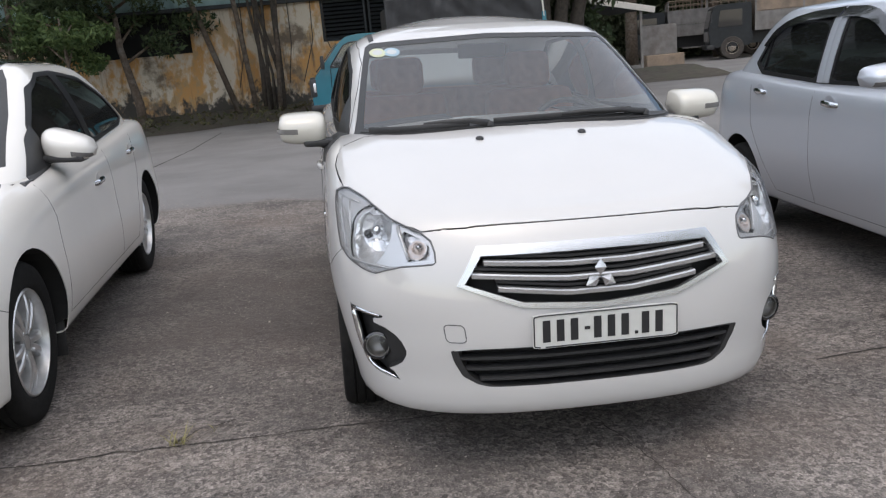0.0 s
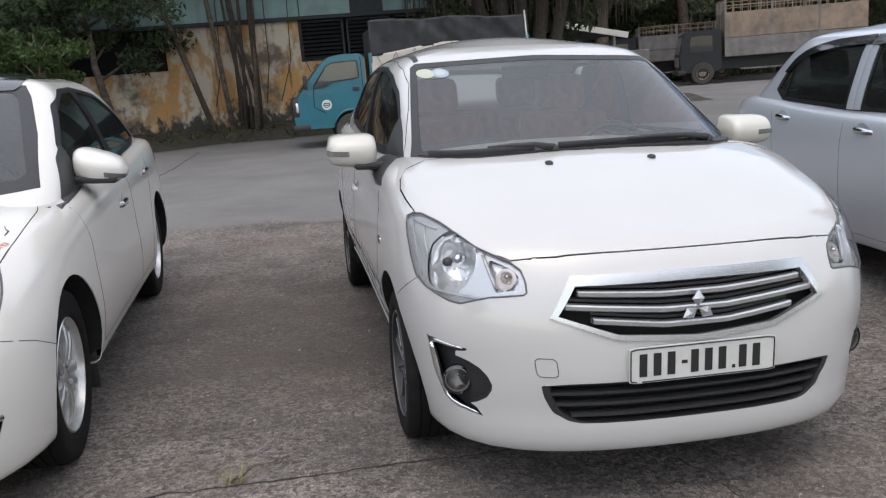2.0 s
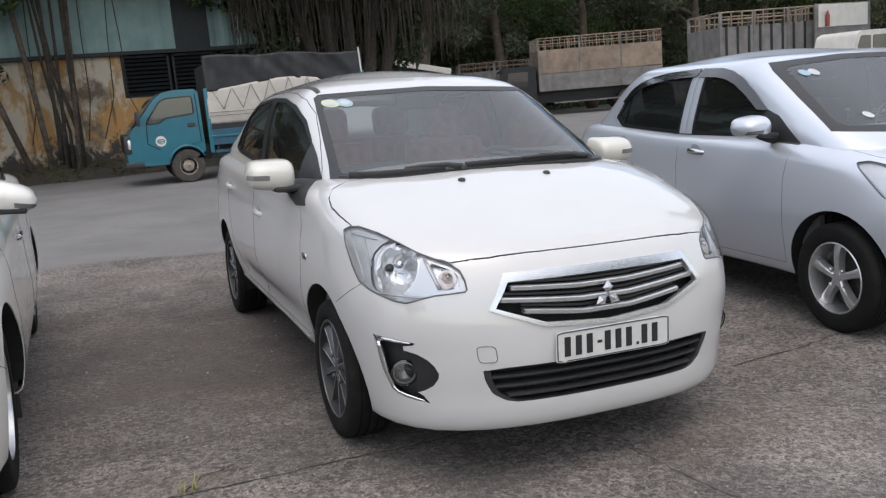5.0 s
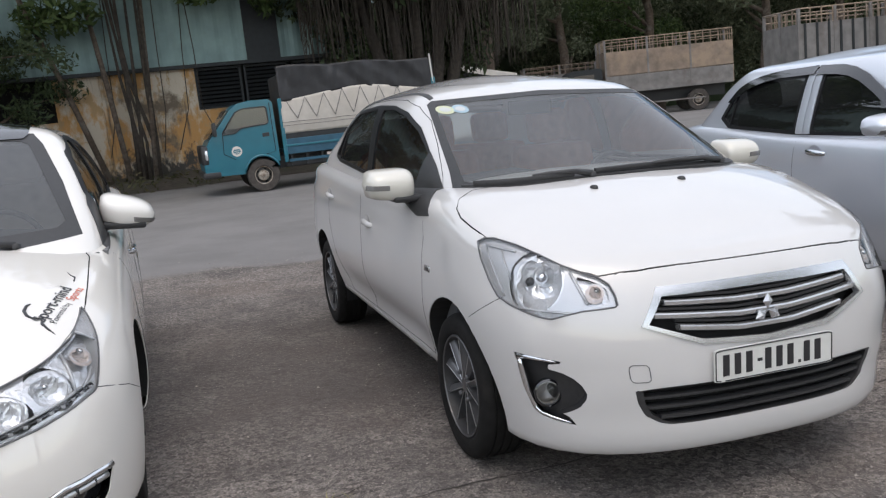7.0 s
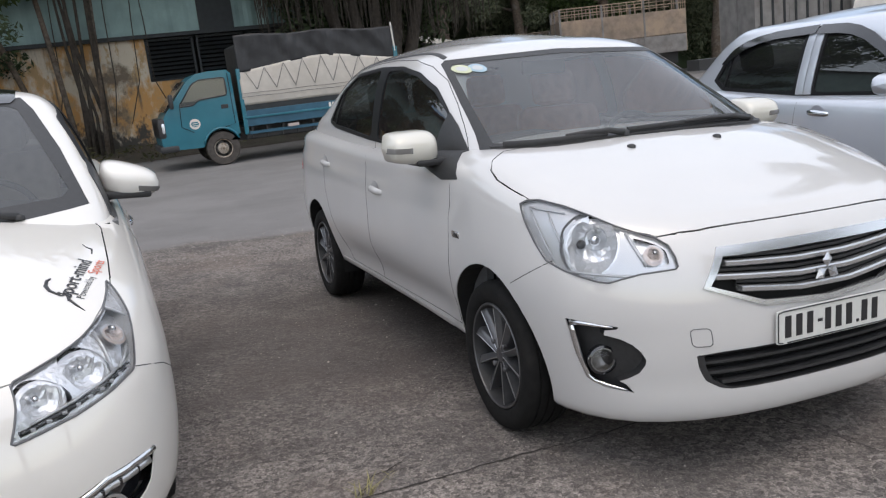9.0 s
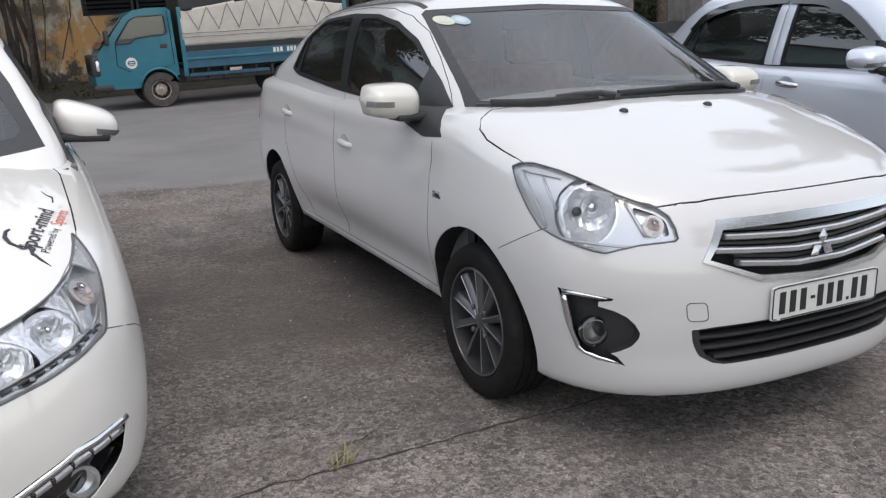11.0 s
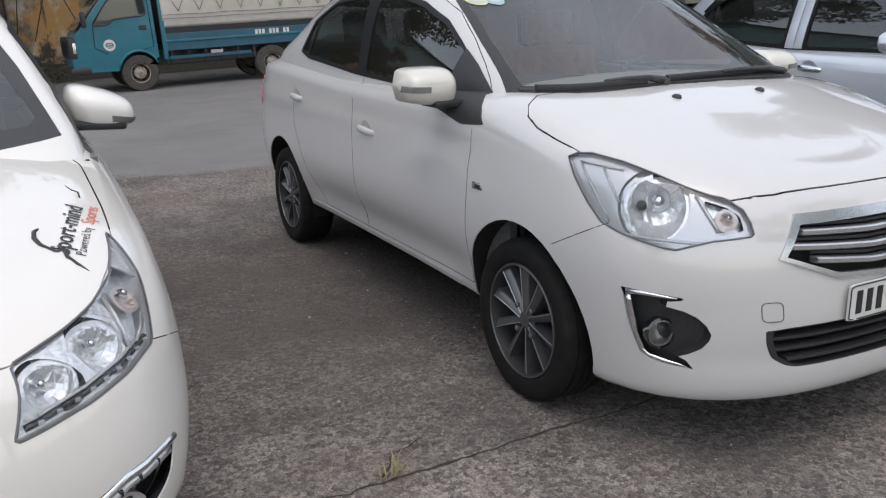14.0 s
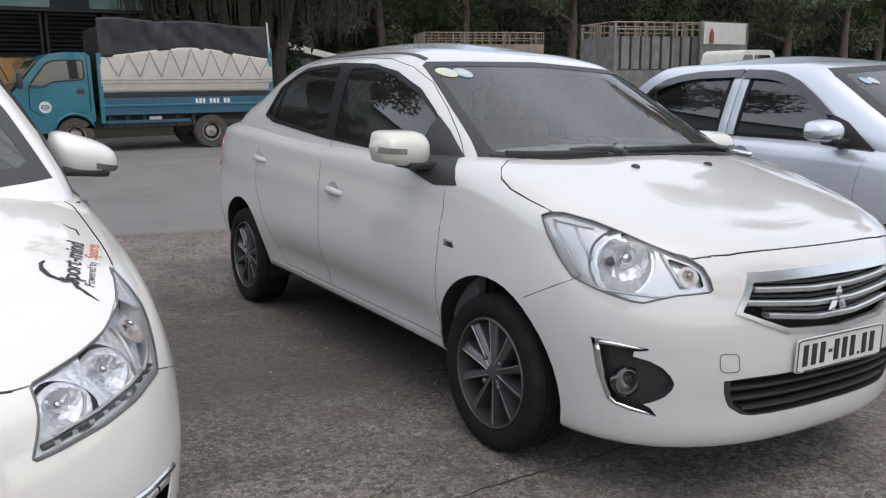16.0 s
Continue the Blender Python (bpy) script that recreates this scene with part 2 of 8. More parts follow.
def trimmed(mesh, cutters, op="DIFFERENCE", walls=False):
    """The skin of mesh outside (or inside) the cutters; the cut walls go unless they are asked for."""
    a = new("cut_from", mesh.copy())
    joined = bmesh.new()
    for c in cutters:
        tmp = bpy.data.meshes.new("tmp")
        c.to_mesh(tmp)
        c.free()
        joined.from_mesh(tmp)
        bpy.data.meshes.remove(tmp)
    b = new("cut_by", as_mesh(joined, 1))
    mod = a.modifiers.new("cut", "BOOLEAN")
    mod.operation, mod.solver, mod.object, mod.use_self = op, "EXACT", b, len(cutters) > 1
    out = bpy.data.meshes.new_from_object(a.evaluated_get(bpy.context.evaluated_depsgraph_get()))
    ma, mb = a.data, b.data
    bpy.data.objects.remove(a), bpy.data.objects.remove(b)
    bpy.data.meshes.remove(ma), bpy.data.meshes.remove(mb)
    if not walls:
        bm = bmesh.new()
        bm.from_mesh(out)
        bmesh.ops.delete(bm, geom=[f for f in bm.faces if f.material_index == 1], context="FACES")
        bm.to_mesh(out)
        bm.free()
    return out


def pane_normals(mesh, axis, sign):
    """Gives a pane the normals of the smooth cubic surface that fits it best, so that it mirrors without ripples."""
    co = np.array([v.co for v in mesh.vertices])
    a, b = (0, 2) if axis == 1 else (1, 2)
    mid = co.mean(0)
    u, v = co[:, a] - (0 if axis == 1 else mid[a]), co[:, b] - mid[b]
    pw = [(i, j) for i in range(5) for j in range(4) if i + j < (5 if axis == 1 else 3) and (axis == 0 or i % 2 == 0)]
    k = np.linalg.lstsq(np.stack([u**i * v**j for i, j in pw], 1), co[:, axis], rcond=None)[0]
    du = sum(c * i * u ** max(i - 1, 0) * v**j for c, (i, j) in zip(k, pw) if i)
    dv = sum(c * j * u**i * v ** max(j - 1, 0) for c, (i, j) in zip(k, pw) if j)
    n = np.zeros_like(co)
    n[:, axis], n[:, a], n[:, b] = sign, -sign * du, -sign * dv
    n /= np.linalg.norm(n, axis=1)[:, None]
    mesh.shade_smooth()
    mesh.normals_split_custom_set_from_vertices(n.tolist())
    return mesh


class Skin:
    """A closed shell from levels of a plan outline, with a crowned deck on top. Each level: inset, front, rear, height."""

    def __init__(self, half, levels, deck, front=(2.6, 10), rear=(2.6, 10), steps=56, rows=3, shape=None, crown=2.2):
        us = self.outline(front, rear, steps)
        n = len(us)
        zs = []
        for k in range(len(levels) - 1):
            for j in range(rows):
                zs.append(k + j / rows)
        zs.append(len(levels) - 1)
        loops = []
        for k in zs:
            loop = []
            for ux, uy in us:
                p = [self.level(half, lv, ux, uy) for lv in levels]
                loop.append(self.blend(p, k))
            loops.append(loop)
        rim = loops[-1]
        mid = max(range(n), key=lambda i: rim[i].x)
        y0, y1, depth, K = rim[0].y, rim[-1].y, (rim[-1].y - rim[0].y) * 0.12, 9

        def rim_at(y, half_i):
            seq = rim[: mid + 1] if half_i == 0 else rim[mid:]
            for p, q in zip(seq, seq[1:]):
                if min(p.y, q.y) <= y <= max(p.y, q.y):
                    t = 0 if abs(q.y - p.y) < 1e-9 else (y - p.y) / (q.y - p.y)
                    return lerp(p.x, q.x, t), lerp(p.z, q.z, t)
            return rim[mid].x, rim[mid].z

        self.top = []
        for j in range(1, K + 1):
            t, loop = j / K, []
            for i in range(n):
                r, e = rim[i], i / (n - 1)
                yc = lerp(y0 + depth, y1 - depth, e)
                x, y = r.x * (1 - t), lerp(r.y, yc, t)
                xr, zr = rim_at(y, 0 if y <= rim[mid].y else 1)
                f = 1 - min(1, abs(x) / max(xr, 1e-4)) ** crown
                loop.append(Vector((x, y, lerp(zr, max(zr, curve_at(deck, y)), f))))
            loops.append(loop)
        bm = bmesh.new()
        if shape:
            loops = [[shape(p) for p in l] for l in loops]
        right = [[bm.verts.new(p) for p in l] for l in loops]
        left = []
        for a, l in zip(right, loops):
            left.append([v if p.x < 1e-4 else bm.verts.new((-p.x, p.y, p.z)) for v, p in zip(a, l)])
        for g, flip in ((right, False), (left, True)):
            for a, b in zip(g, g[1:]):
                for i in range(n - 1):
                    vs = []
                    for v in (a[i], a[i + 1], b[i + 1], b[i]):
                        if v not in vs:
                            vs.append(v)
                    if len(vs) > 2 and not bm.faces.get(vs):
                        bm.faces.new(vs if not flip else vs[::-1])
        bm.faces.new([v for v in right[0]] + [v for v in reversed(left[0][1:-1])])
        bmesh.ops.remove_doubles(bm, verts=bm.verts, dist=0.0006)
        bmesh.ops.recalc_face_normals(bm, faces=bm.faces)
        self.mesh = as_mesh(bm, 0)
        self.mesh.shade_smooth()
        from_bm = bmesh.new()
        from_bm.from_mesh(self.mesh)
        self.tree = bvhtree.BVHTree.FromBMesh(from_bm)
        from_bm.free()
        self.normals = [v.normal.copy() for v in self.mesh.vertices]
        self.faces = [tuple(p.vertices) for p in self.mesh.polygons]

    @staticmethod
    def outline(front, rear, steps):
        """Half a plan from the nose's middle round to the tail's, by arc length; x 0..1, y -1..1."""
        pts = []
        for k in range(2001):
            a = math.pi * k / 2000
            f = front if k <= 1000 else rear
            s, c = abs(math.sin(a)), abs(math.cos(a))
            pts.append((s ** (2 / f[0]), (-1 if k <= 1000 else 1) * c ** (2 / f[1])))
        acc = [0.0]
        for p, q in zip(pts, pts[1:]):
            acc.append(acc[-1] + math.hypot((q[0] - p[0]) * 0.8, (q[1] - p[1]) * 2.1))
        out, j = [], 0
        for i in range(steps + 1):
            want = acc[-1] * i / steps
            while j < len(acc) - 2 and acc[j + 1] < want:
                j += 1
            t = (want - acc[j]) / max(1e-9, acc[j + 1] - acc[j])
            out.append((lerp(pts[j][0], pts[j + 1][0], t), lerp(pts[j][1], pts[j + 1][1], t)))
        out[0], out[-1] = (0.0, -1.0), (0.0, 1.0)
        return out

    @staticmethod
    def level(half, lv, ux, uy):
        inset, yf, yr, z = lv
        y = lerp(yf, yr, (uy + 1) / 2)
        return Vector((max(0.0, half - curve_at(inset, y)) * ux, y, curve_at(z, y)))

    @staticmethod
    def blend(p, k):
        i = min(int(k), len(p) - 2)
        t = k - i
        if t == 0:
            return p[i].copy()
        a, b = p[max(i - 1, 0)], p[min(i + 2, len(p) - 1)]
        q = 0.5 * (2 * p[i] + (p[i + 1] - a) * t + (2 * a - 5 * p[i] + 4 * p[i + 1] - b) * t**2 + (3 * p[i] - a - 3 * p[i + 1] + b) * t**3)
        q.x = max(q.x, 0)
        return q

    def normal_at(self, co):
        loc, nrm, idx, _ = self.tree.find_nearest(co)
        if idx is None:
            return Vector((0, 0, 1))
        vs = self.faces[idx]
        if len(vs) > 6:
            return nrm
        w = interpolate.poly_3d_calc([self.mesh.vertices[i].co for i in vs], loc)
        return sum((self.normals[i] * x for i, x in zip(vs, w)), Vector()).normalized()

    def smooth(self, mesh, lift=0.0):
        """Gives a cut piece the whole skin's smooth normals, and moves it along them by lift."""
        ns = [self.normal_at(v.co) for v in mesh.vertices]
        if lift:
            for v, nn in zip(mesh.vertices, ns):
                v.co += nn * lift
        mesh.shade_smooth()
        uses = collections.Counter(e for p in mesh.polygons for e in p.edge_keys)
        for e in mesh.edges:
            e.use_edge_sharp = uses[tuple(sorted(e.vertices))] < 2
        mesh.normals_split_custom_set_from_vertices(ns)
        return mesh

    def cut(self, cutters, lift=0.0):
        return self.smooth(trimmed(self.mesh, cutters), lift)

    def inside(self, cutters, lift=0.0):
        return self.smooth(trimmed(self.mesh, cutters, "INTERSECT"), lift)

    def hit(self, p, way):
        loc, nrm, idx, d = self.tree.ray_cast(Vector(p), Vector(way))
        return loc

    def trace(self, pts, plane, start, lift=0.0, fine=0.03):
        """Points of a line drawn in a plane, laid on the skin as seen along the plane's normal from the distance start."""
        way = (plane.to_3x3() @ Vector((0, 0, -1 if start > 0 else 1))).normalized()
        dense = []
        for p, q in zip(pts, pts[1:]):
            n = max(1, int(math.dist(p, q) / fine))
            dense += [(lerp(p[0], q[0], i / n), lerp(p[1], q[1], i / n)) for i in range(n)]
        dense.append(pts[-1])
        out = []
        for a, b in dense:
            loc = self.hit(plane @ Vector((a, b, start)), way)
            if loc is not None:
                out.append(loc - way * lift)
        return out


def finish(name, mesh, mat, parent, label="", thick=0.0):
    """Link a cut piece of skin, with thickness where it shows an edge."""
    mesh.materials.clear()
    mesh.materials.append(mat)
    for p in mesh.polygons:
        p.material_index = 0
    ob = link(name, mesh, None, parent, label)
    if thick:
        s = ob.modifiers.new("thickness", "SOLIDIFY")
        s.thickness, s.offset = thick, -1
    return ob


def seam(name, skin, pts, plane, start, parent, r=0.0028, mat=None, lift=0.0):
    line = skin.trace(pts, plane, start, lift)
    if len(line) > 1:
        return part(name, tube(line, r, 6), mat or M_DARK, parent, smooth=True)


# ---- cars ----
DIAG = Matrix(((-0.6, 0, 0.8, 0), (0.8, 0, 0.6, 0), (0, 1, 0, 0), (0, 0, 0, 1)))
FLIP = Matrix.Diagonal((-1, 1, 1, 1))


def flipped(mesh):
    out = mesh.copy()
    out.transform(FLIP)
    out.flip_normals()
    return out


def sweep_strip(pts, height, depth):
    """A bar of rectangular section with its edges taken off, along points."""
    bm = bmesh.new()
    h, d = height / 2, depth / 2
    sec = [(-d, -h * 0.6), (-d * 0.6, -h), (d, -h), (d, h), (-d * 0.6, h), (-d, h * 0.6)]
    rings = [[bm.verts.new(p + Vector((0, b, c))) for b, c in sec] for p in pts]
    for a, b in zip(rings, rings[1:]):
        for k in range(6):
            bm.faces.new((a[k], a[(k + 1) % 6], b[(k + 1) % 6], b[k]))
    bm.faces.new(rings[0]), bm.faces.new(rings[-1])
    return bm


def wheel(parent, x, y, z, radius, rim, width, spokes, alloy, lip, style, turn=0.0):
    """A wheel with its outer face towards the sign of x: tyre, rim, spokes, hub cap, nuts, brake disc."""
    s = 1 if x > 0 else -1
    hub = empty("wheel", None)
    hub.parent = parent
    hub.matrix_local = Matrix.Translation((x, y, z)) @ Matrix.Rotation(radians(turn), 4, "Z") @ Matrix.Rotation(radians(90 * s), 4, "Y")
    w = width / 2
    prof = [(rim * 0.93, -w * 0.8), (rim * 1.02, -w * 0.93), (radius * 0.86, -w), (radius * 0.955, -w * 0.93), (radius * 0.99, -w * 0.74)]
    for g in (-0.55, -0.18, 0.18, 0.55):
        prof += [(radius, w * (g - 0.05)), (radius - 0.007, w * (g - 0.03)), (radius - 0.007, w * (g + 0.03)), (radius, w * (g + 0.05))]
    prof += [(radius * 0.99, w * 0.74), (radius * 0.955, w * 0.93), (radius * 0.90, w * 0.985), (radius * 0.86, w), (rim * 1.10, w * 0.99), (rim * 1.02, w * 0.93), (rim * 0.99, w * 0.85)]
    part("tyre", lathe(prof, 64), M_RUBBER, hub, "black rubber tyre with worn grooves", smooth=50)
    barrel = [(rim * 1.0, w * 0.88), (rim * 0.985, w * 0.93), (rim * 0.955, w * 0.90), (rim * 0.93, w * 0.6), (rim * 0.86, -w * 0.2), (rim * 0.88, -w * 0.8)]
    part("rim", lathe(barrel, 64), M_BLACK if style == "blade" else alloy, hub, "", smooth=40)
    part("rim_edge", lathe([(rim * 0.985, w * 0.925), (rim * 0.975, w * 0.945), (rim * 0.955, w * 0.935), (rim * 0.95, w * 0.90)], 64), alloy, hub, "", smooth=40)
    part("brake_disc", lathe([(0.001, w * 0.05), (rim * 0.72, w * 0.05), (rim * 0.72, -w * 0.05)], 40), M_BRAKE, hub, smooth=30)
    part("rim_back", lathe([(0.001, -w * 0.5), (rim * 0.87, -w * 0.5)], 40), M_DARK, hub)
    face = w * 0.74
    for k in range(spokes):
        if style == "twin":
            pair = k % 2
            a = 2 * math.pi * (k // 2) / (spokes / 2) + (0.20 if pair else -0.20)
            r0, r1, w0, w1 = 0.16, 0.965, 0.060, 0.072
        else:
            a = 2 * math.pi * k / spokes
            r0, r1, w0, w1 = 0.14, 0.965, (0.085 if style == "wide" else 0.062), (0.10 if style == "wide" else 0.075)
        bm = bmesh.new()
        rows, edge = [], []
        for i in range(5):
            t = i / 4
            rr, hw = rim * lerp(r0, r1, t), rim * lerp(w0, w1, t) * (1.25 if style == "wide" and i in (3, 4) else 1)
            top, mid = face - w * 0.10 * t**3, w * 0.30
            top += w * 0.10 * math.sin(math.pi * t)
            if style == "blade":
                ho = rim * lerp(0.056, 0.088, t)
                top = face + w * 0.05 * t
                ca, sa = math.cos(0.05 * t), math.sin(0.05 * t)
                sec = [(-ho * 1.05, w * 0.10), (-ho, top - 0.016), (-ho * 0.8, top - 0.010), (ho * 0.55, top + 0.001), (ho * 0.8, top - 0.001), (ho, w * 0.10)]
                edge.append((rr * ca - ho * 0.72 * sa, rr * sa + ho * 0.72 * ca, top + 0.0005))
                rows.append([bm.verts.new((rr * ca - b * sa, rr * sa + b * ca, c)) for b, c in sec])
                continue
            rows.append([bm.verts.new((rr, -hw * 1.25, mid)), bm.verts.new((rr, -hw, top - 0.006)), bm.verts.new((rr, -hw * 0.55, top)), bm.verts.new((rr, hw * 0.55, top)), bm.verts.new((rr, hw, top - 0.006)), bm.verts.new((rr, hw * 1.25, mid))])
        for p, q in zip(rows, rows[1:]):
            for j in range(5):
                bm.faces.new((p[j], p[j + 1], q[j + 1], q[j]))
        part("spoke", bm, alloy, hub, smooth=35, m=Matrix.Rotation(a, 4, "Z"))
        if style == "blade":
            part("spoke_edge", tube(edge, 0.0017, 5), lip, hub, "bright machined edge", m=Matrix.Rotation(a, 4, "Z"))
    part("hub_cap", lathe([(rim * 0.22, face * 0.4), (rim * 0.23, face * 0.86), (rim * 0.18, face * 0.95), (rim * 0.135, face * 0.90), (rim * 0.13, face * 1.0), (0.001, face * 1.03)], 32), alloy, hub, smooth=40)
    for k in range(4 if style != "plain5" else 5):
        a = 2 * math.pi * (k + 0.5) / (4 if style != "plain5" else 5)
        part("wheel_nut", lathe([(0.011, 0), (0.011, 0.012), (0.007, 0.016), (0.001, 0.016)], 8), alloy, hub, m=Matrix.Translation((rim * 0.30 * math.cos(a), rim * 0.30 * math.sin(a), face * 0.9)))
    return hub


def seat(parent, x, y, mat, bench=False):
    hw = 0.58 if bench else 0.25
    back = empty("seat", None)
    back.parent = parent
    back.matrix_local = pose(x, y, 0.0)
    part("cushion", box(-hw, hw, -0.42, 0.10, 0.42, 0.62, 0.05), mat, back, smooth=40)
    part("backrest", box(-hw, hw, -0.07, 0.09, 0.0, 0.62, 0.06), mat, back, smooth=40, m=pose(0, 0.03, 0.55, -16))
    for hx in ((-0.34, 0.34) if bench else (0.0,)):
        part("headrest", box(hx - 0.13, hx + 0.13, -0.05, 0.06, 0.0, 0.20, 0.045), mat, back, smooth=40, m=pose(0, 0.20, 1.15, -12))
    return back


def side_pair(name, skin, polys, plane, d0, d1, mat, parent, label="", lift=0.0, thick=0.0, minus=None):
    """The piece of skin inside a prism on the car's right flank (low x), and its mirror image on the left."""
    mesh = skin.inside([prism(p, plane, d0, d1) for p in polys], 0.0)
    if minus:
        mesh.materials.clear()
        mesh.materials.append(KEEP), mesh.materials.append(CUT)
        for p in mesh.polygons:
            p.material_index = 0
        mesh = trimmed(mesh, [prism(p, plane, d0 - 0.1, d1 + 0.1) for p in minus])
    skin.smooth(mesh, lift)
    if name == "side_window":
        pane_normals(mesh, 0, -1)
    other = flipped(mesh)
    if name == "side_window":
        pane_normals(other, 0, 1)
    return finish(name, mesh, mat, parent, label, thick), finish(name, other, mat, parent, label, thick)


def ribbon(name, skin, a, b, s, la, lb, mat, parent, label="", n=24):
    """A smooth thin strip between two lines drawn on the flank, standing off the skin by la and lb."""
    def along(line, lift):
        acc = [0.0]
        for p, q in zip(line, line[1:]):
            acc.append(acc[-1] + math.dist(p, q))
        out = []
        for i in range(n + 1):
            d = acc[-1] * i / n
            k = max(j for j in range(len(line) - 1) if acc[j] <= d + 1e-9)
            t = (d - acc[k]) / (acc[k + 1] - acc[k])
            h = skin.hit((s * 2, lerp(line[k][0], line[k + 1][0], t), lerp(line[k][1], line[k + 1][1], t)), (-s, 0, 0))
            out.append(h + Vector((s * lift, 0, lift * 0.3)))
        return out
    bm = bmesh.new()
    rows = [(bm.verts.new(p - Vector((s * 0.006, 0, 0))), bm.verts.new(p), bm.verts.new(p.lerp(q, 0.5) + Vector((s * 0.002, 0, 0))), bm.verts.new(q), bm.verts.new(q - Vector((s * 0.006, 0, 0)))) for p, q in zip(along(a, la), along(b, lb))]
    for p, q in zip(rows, rows[1:]):
        for j in range(4):
            bm.faces.new((p[j], p[j + 1], q[j + 1], q[j]))
    return part(name, bm, mat, parent, label, smooth=35)


def sedan(name, at, S, **tags):
    """A saloon car. S holds its measures; local x to its left, y to its rear, z up, nose at y = 0."""
    car = empty(name, at, **tags)
    half, paint = S["half"], S["paint"]
    low = Skin(half, S["low"], S["deck"], S["nose"], S["tail"], shape=S.get("shape"), crown=S.get("crown", 2.2))
    glass = Skin(half, S["cabin"], S["roof"], S["cabin_nose"], S["cabin_tail"], steps=64)
    R, yf, yr, hz = S["arch"], S["hub_f"], S["hub_r"], S["hub_z"]
    both = lambda polys: polys + [mirrored(p) for p in polys]
    # openings of the lower body
    wells = []
    for y in (yf, yr):
        circle = [(y + R * math.cos(2 * math.pi * k / 40), hz + 0.01 + R * math.sin(2 * math.pi * k / 40)) for k in range(40)]
        wells += [prism(circle, SIDE, -half - 0.2, -half + 0.32), prism(circle, SIDE, half - 0.32, half + 0.2)]
    holes = []
    for p in both(S["front_holes"]) + S["front_middle"]:
        holes.append(prism(p, FRONT, -0.55, 0.6))
    lamp_plane = (DIAG, FLIP @ DIAG)
    for pl in lamp_plane:
        holes.append(prism(S["lamp"], pl, -0.75, -0.12))
    cabin_floor = prism(S["well"], TOP, 0.5, 1.6)
    body = low.cut(wells + holes + [cabin_floor])
    # the bonnet is cut out as a panel of its own
    hood = S["hood"]
    body.materials.clear()
    body.materials.append(KEEP), body.materials.append(CUT)
    for p in body.polygons:
        p.material_index = 0
    shell = low.smooth(trimmed(body, [prism(hood, TOP, S["hood_z"], 1.5)]))
    bonnet = low.smooth(trimmed(body, [prism(grown(hood, -0.003), TOP, S["hood_z"], 1.5)], "INTERSECT"))
    bpy.data.meshes.remove(body)
    finish("body", shell, paint, car, S["paint_label"], 0.004)
    finish("bonnet", bonnet, paint, car, "", 0.004)
    runs, zone, back = [[]], grown(S["lamp"], 0.006), DIAG.inverted()
    for v in low.trace(hood + hood[:1], TOP, 3.0, -0.0008):
        q = back @ Vector((-abs(v.x), v.y, v.z))
        if within(zone, q.x, q.y):
            runs.append([])
        else:
            runs[-1].append(v)
    for run in runs:
        if len(run) > 1:
            part("bonnet_gap", tube(run, 0.0017, 6), M_DARK, car, smooth=True)
    # wheel wells and underside
    for y in (yf, yr):
        for s in (-1, 1):
            bm = bmesh.new()
            arc = [(y + R * 0.999 * math.cos(a), hz + 0.01 + R * 0.999 * math.sin(a)) for a in (math.pi * (k / 20) * 1.16 - 0.25 for k in range(21))]
            lip = [low.hit((s * 2, y + (b - y) * 1.015, hz + 0.01 + (c - hz - 0.01) * 1.015), (-s, 0, 0)) for b, c in arc]
            a0 = [bm.verts.new((s * (abs(h.x) - 0.004 if h else half - 0.06), b, c)) for h, (b, c) in zip(lip, arc)]
            a1 = [bm.verts.new((s * (half - 0.33), b, c)) for b, c in arc]
            for i in range(20):
                bm.faces.new((a0[i], a0[i + 1], a1[i + 1], a1[i]))
            bm.faces.new(a1)
            part("wheel_arch_liner", bm, M_DARK, car)
    part("floor_pan", box(-half + 0.36, half - 0.36, 0.25, S["length"] - 0.25, S["under"], S["under"] + 0.05), M_BLACK, car)
    part("floor_pan_middle", box(-half + 0.22, half - 0.22, yf + R + 0.05, yr - R - 0.05, S["under"], S["under"] + 0.05), M_BLACK, car)
    # cabin with openings
    ws, rw = S["windscreen"], S["rear_screen"]
    gl = S["side_glass"]
    opens = [prism(ws, FRONT, -S["mid"], 0.2), prism(rw, FRONT, -S["length"] - 0.2, -S["mid"])]
    for p in gl:
        opens += [prism(p, SIDE, -half - 0.2, -0.25), prism(p, SIDE, 0.25, half + 0.2)]
    opens.append(prism([(x * 0.99, y) for x, y in S["well"]], TOP, 0.5, S["belt"] + 0.02))
    frame_ = glass.cut(opens)
    finish("cabin_frame", frame_, paint, car, "", 0.004)
    for nm, poly, d0, d1, mt in (("windscreen", ws, -S["mid"], 0.2, S.get("screen_mat", M_WINDSCREEN)), ("rear_window", rw, -S["length"] - 0.2, -S["mid"], S["rear_mat"])):
        pane = finish(nm, pane_normals(glass.inside([prism(poly, FRONT, d0, d1)], -0.003), 1, -1 if nm == "windscreen" else 1), mt, car, "clear laminated glass" if nm == "windscreen" else "")
        pane.visible_shadow = False
        inner = S["screen_inner"] if nm == "windscreen" else grown(poly, -0.04)
        band = glass.inside([prism(grown(poly, 0.004), FRONT, d0, d1)], 0.0)
        band.materials.clear()
        band.materials.append(KEEP), band.materials.append(CUT)
        for p in band.polygons:
            p.material_index = 0
        band = glass.smooth(trimmed(band, [prism(inner, FRONT, d0 - 0.1, d1 + 0.1)]), -0.0015)
        finish(nm + "_border", band, M_BLACK, car, "black ceramic border")
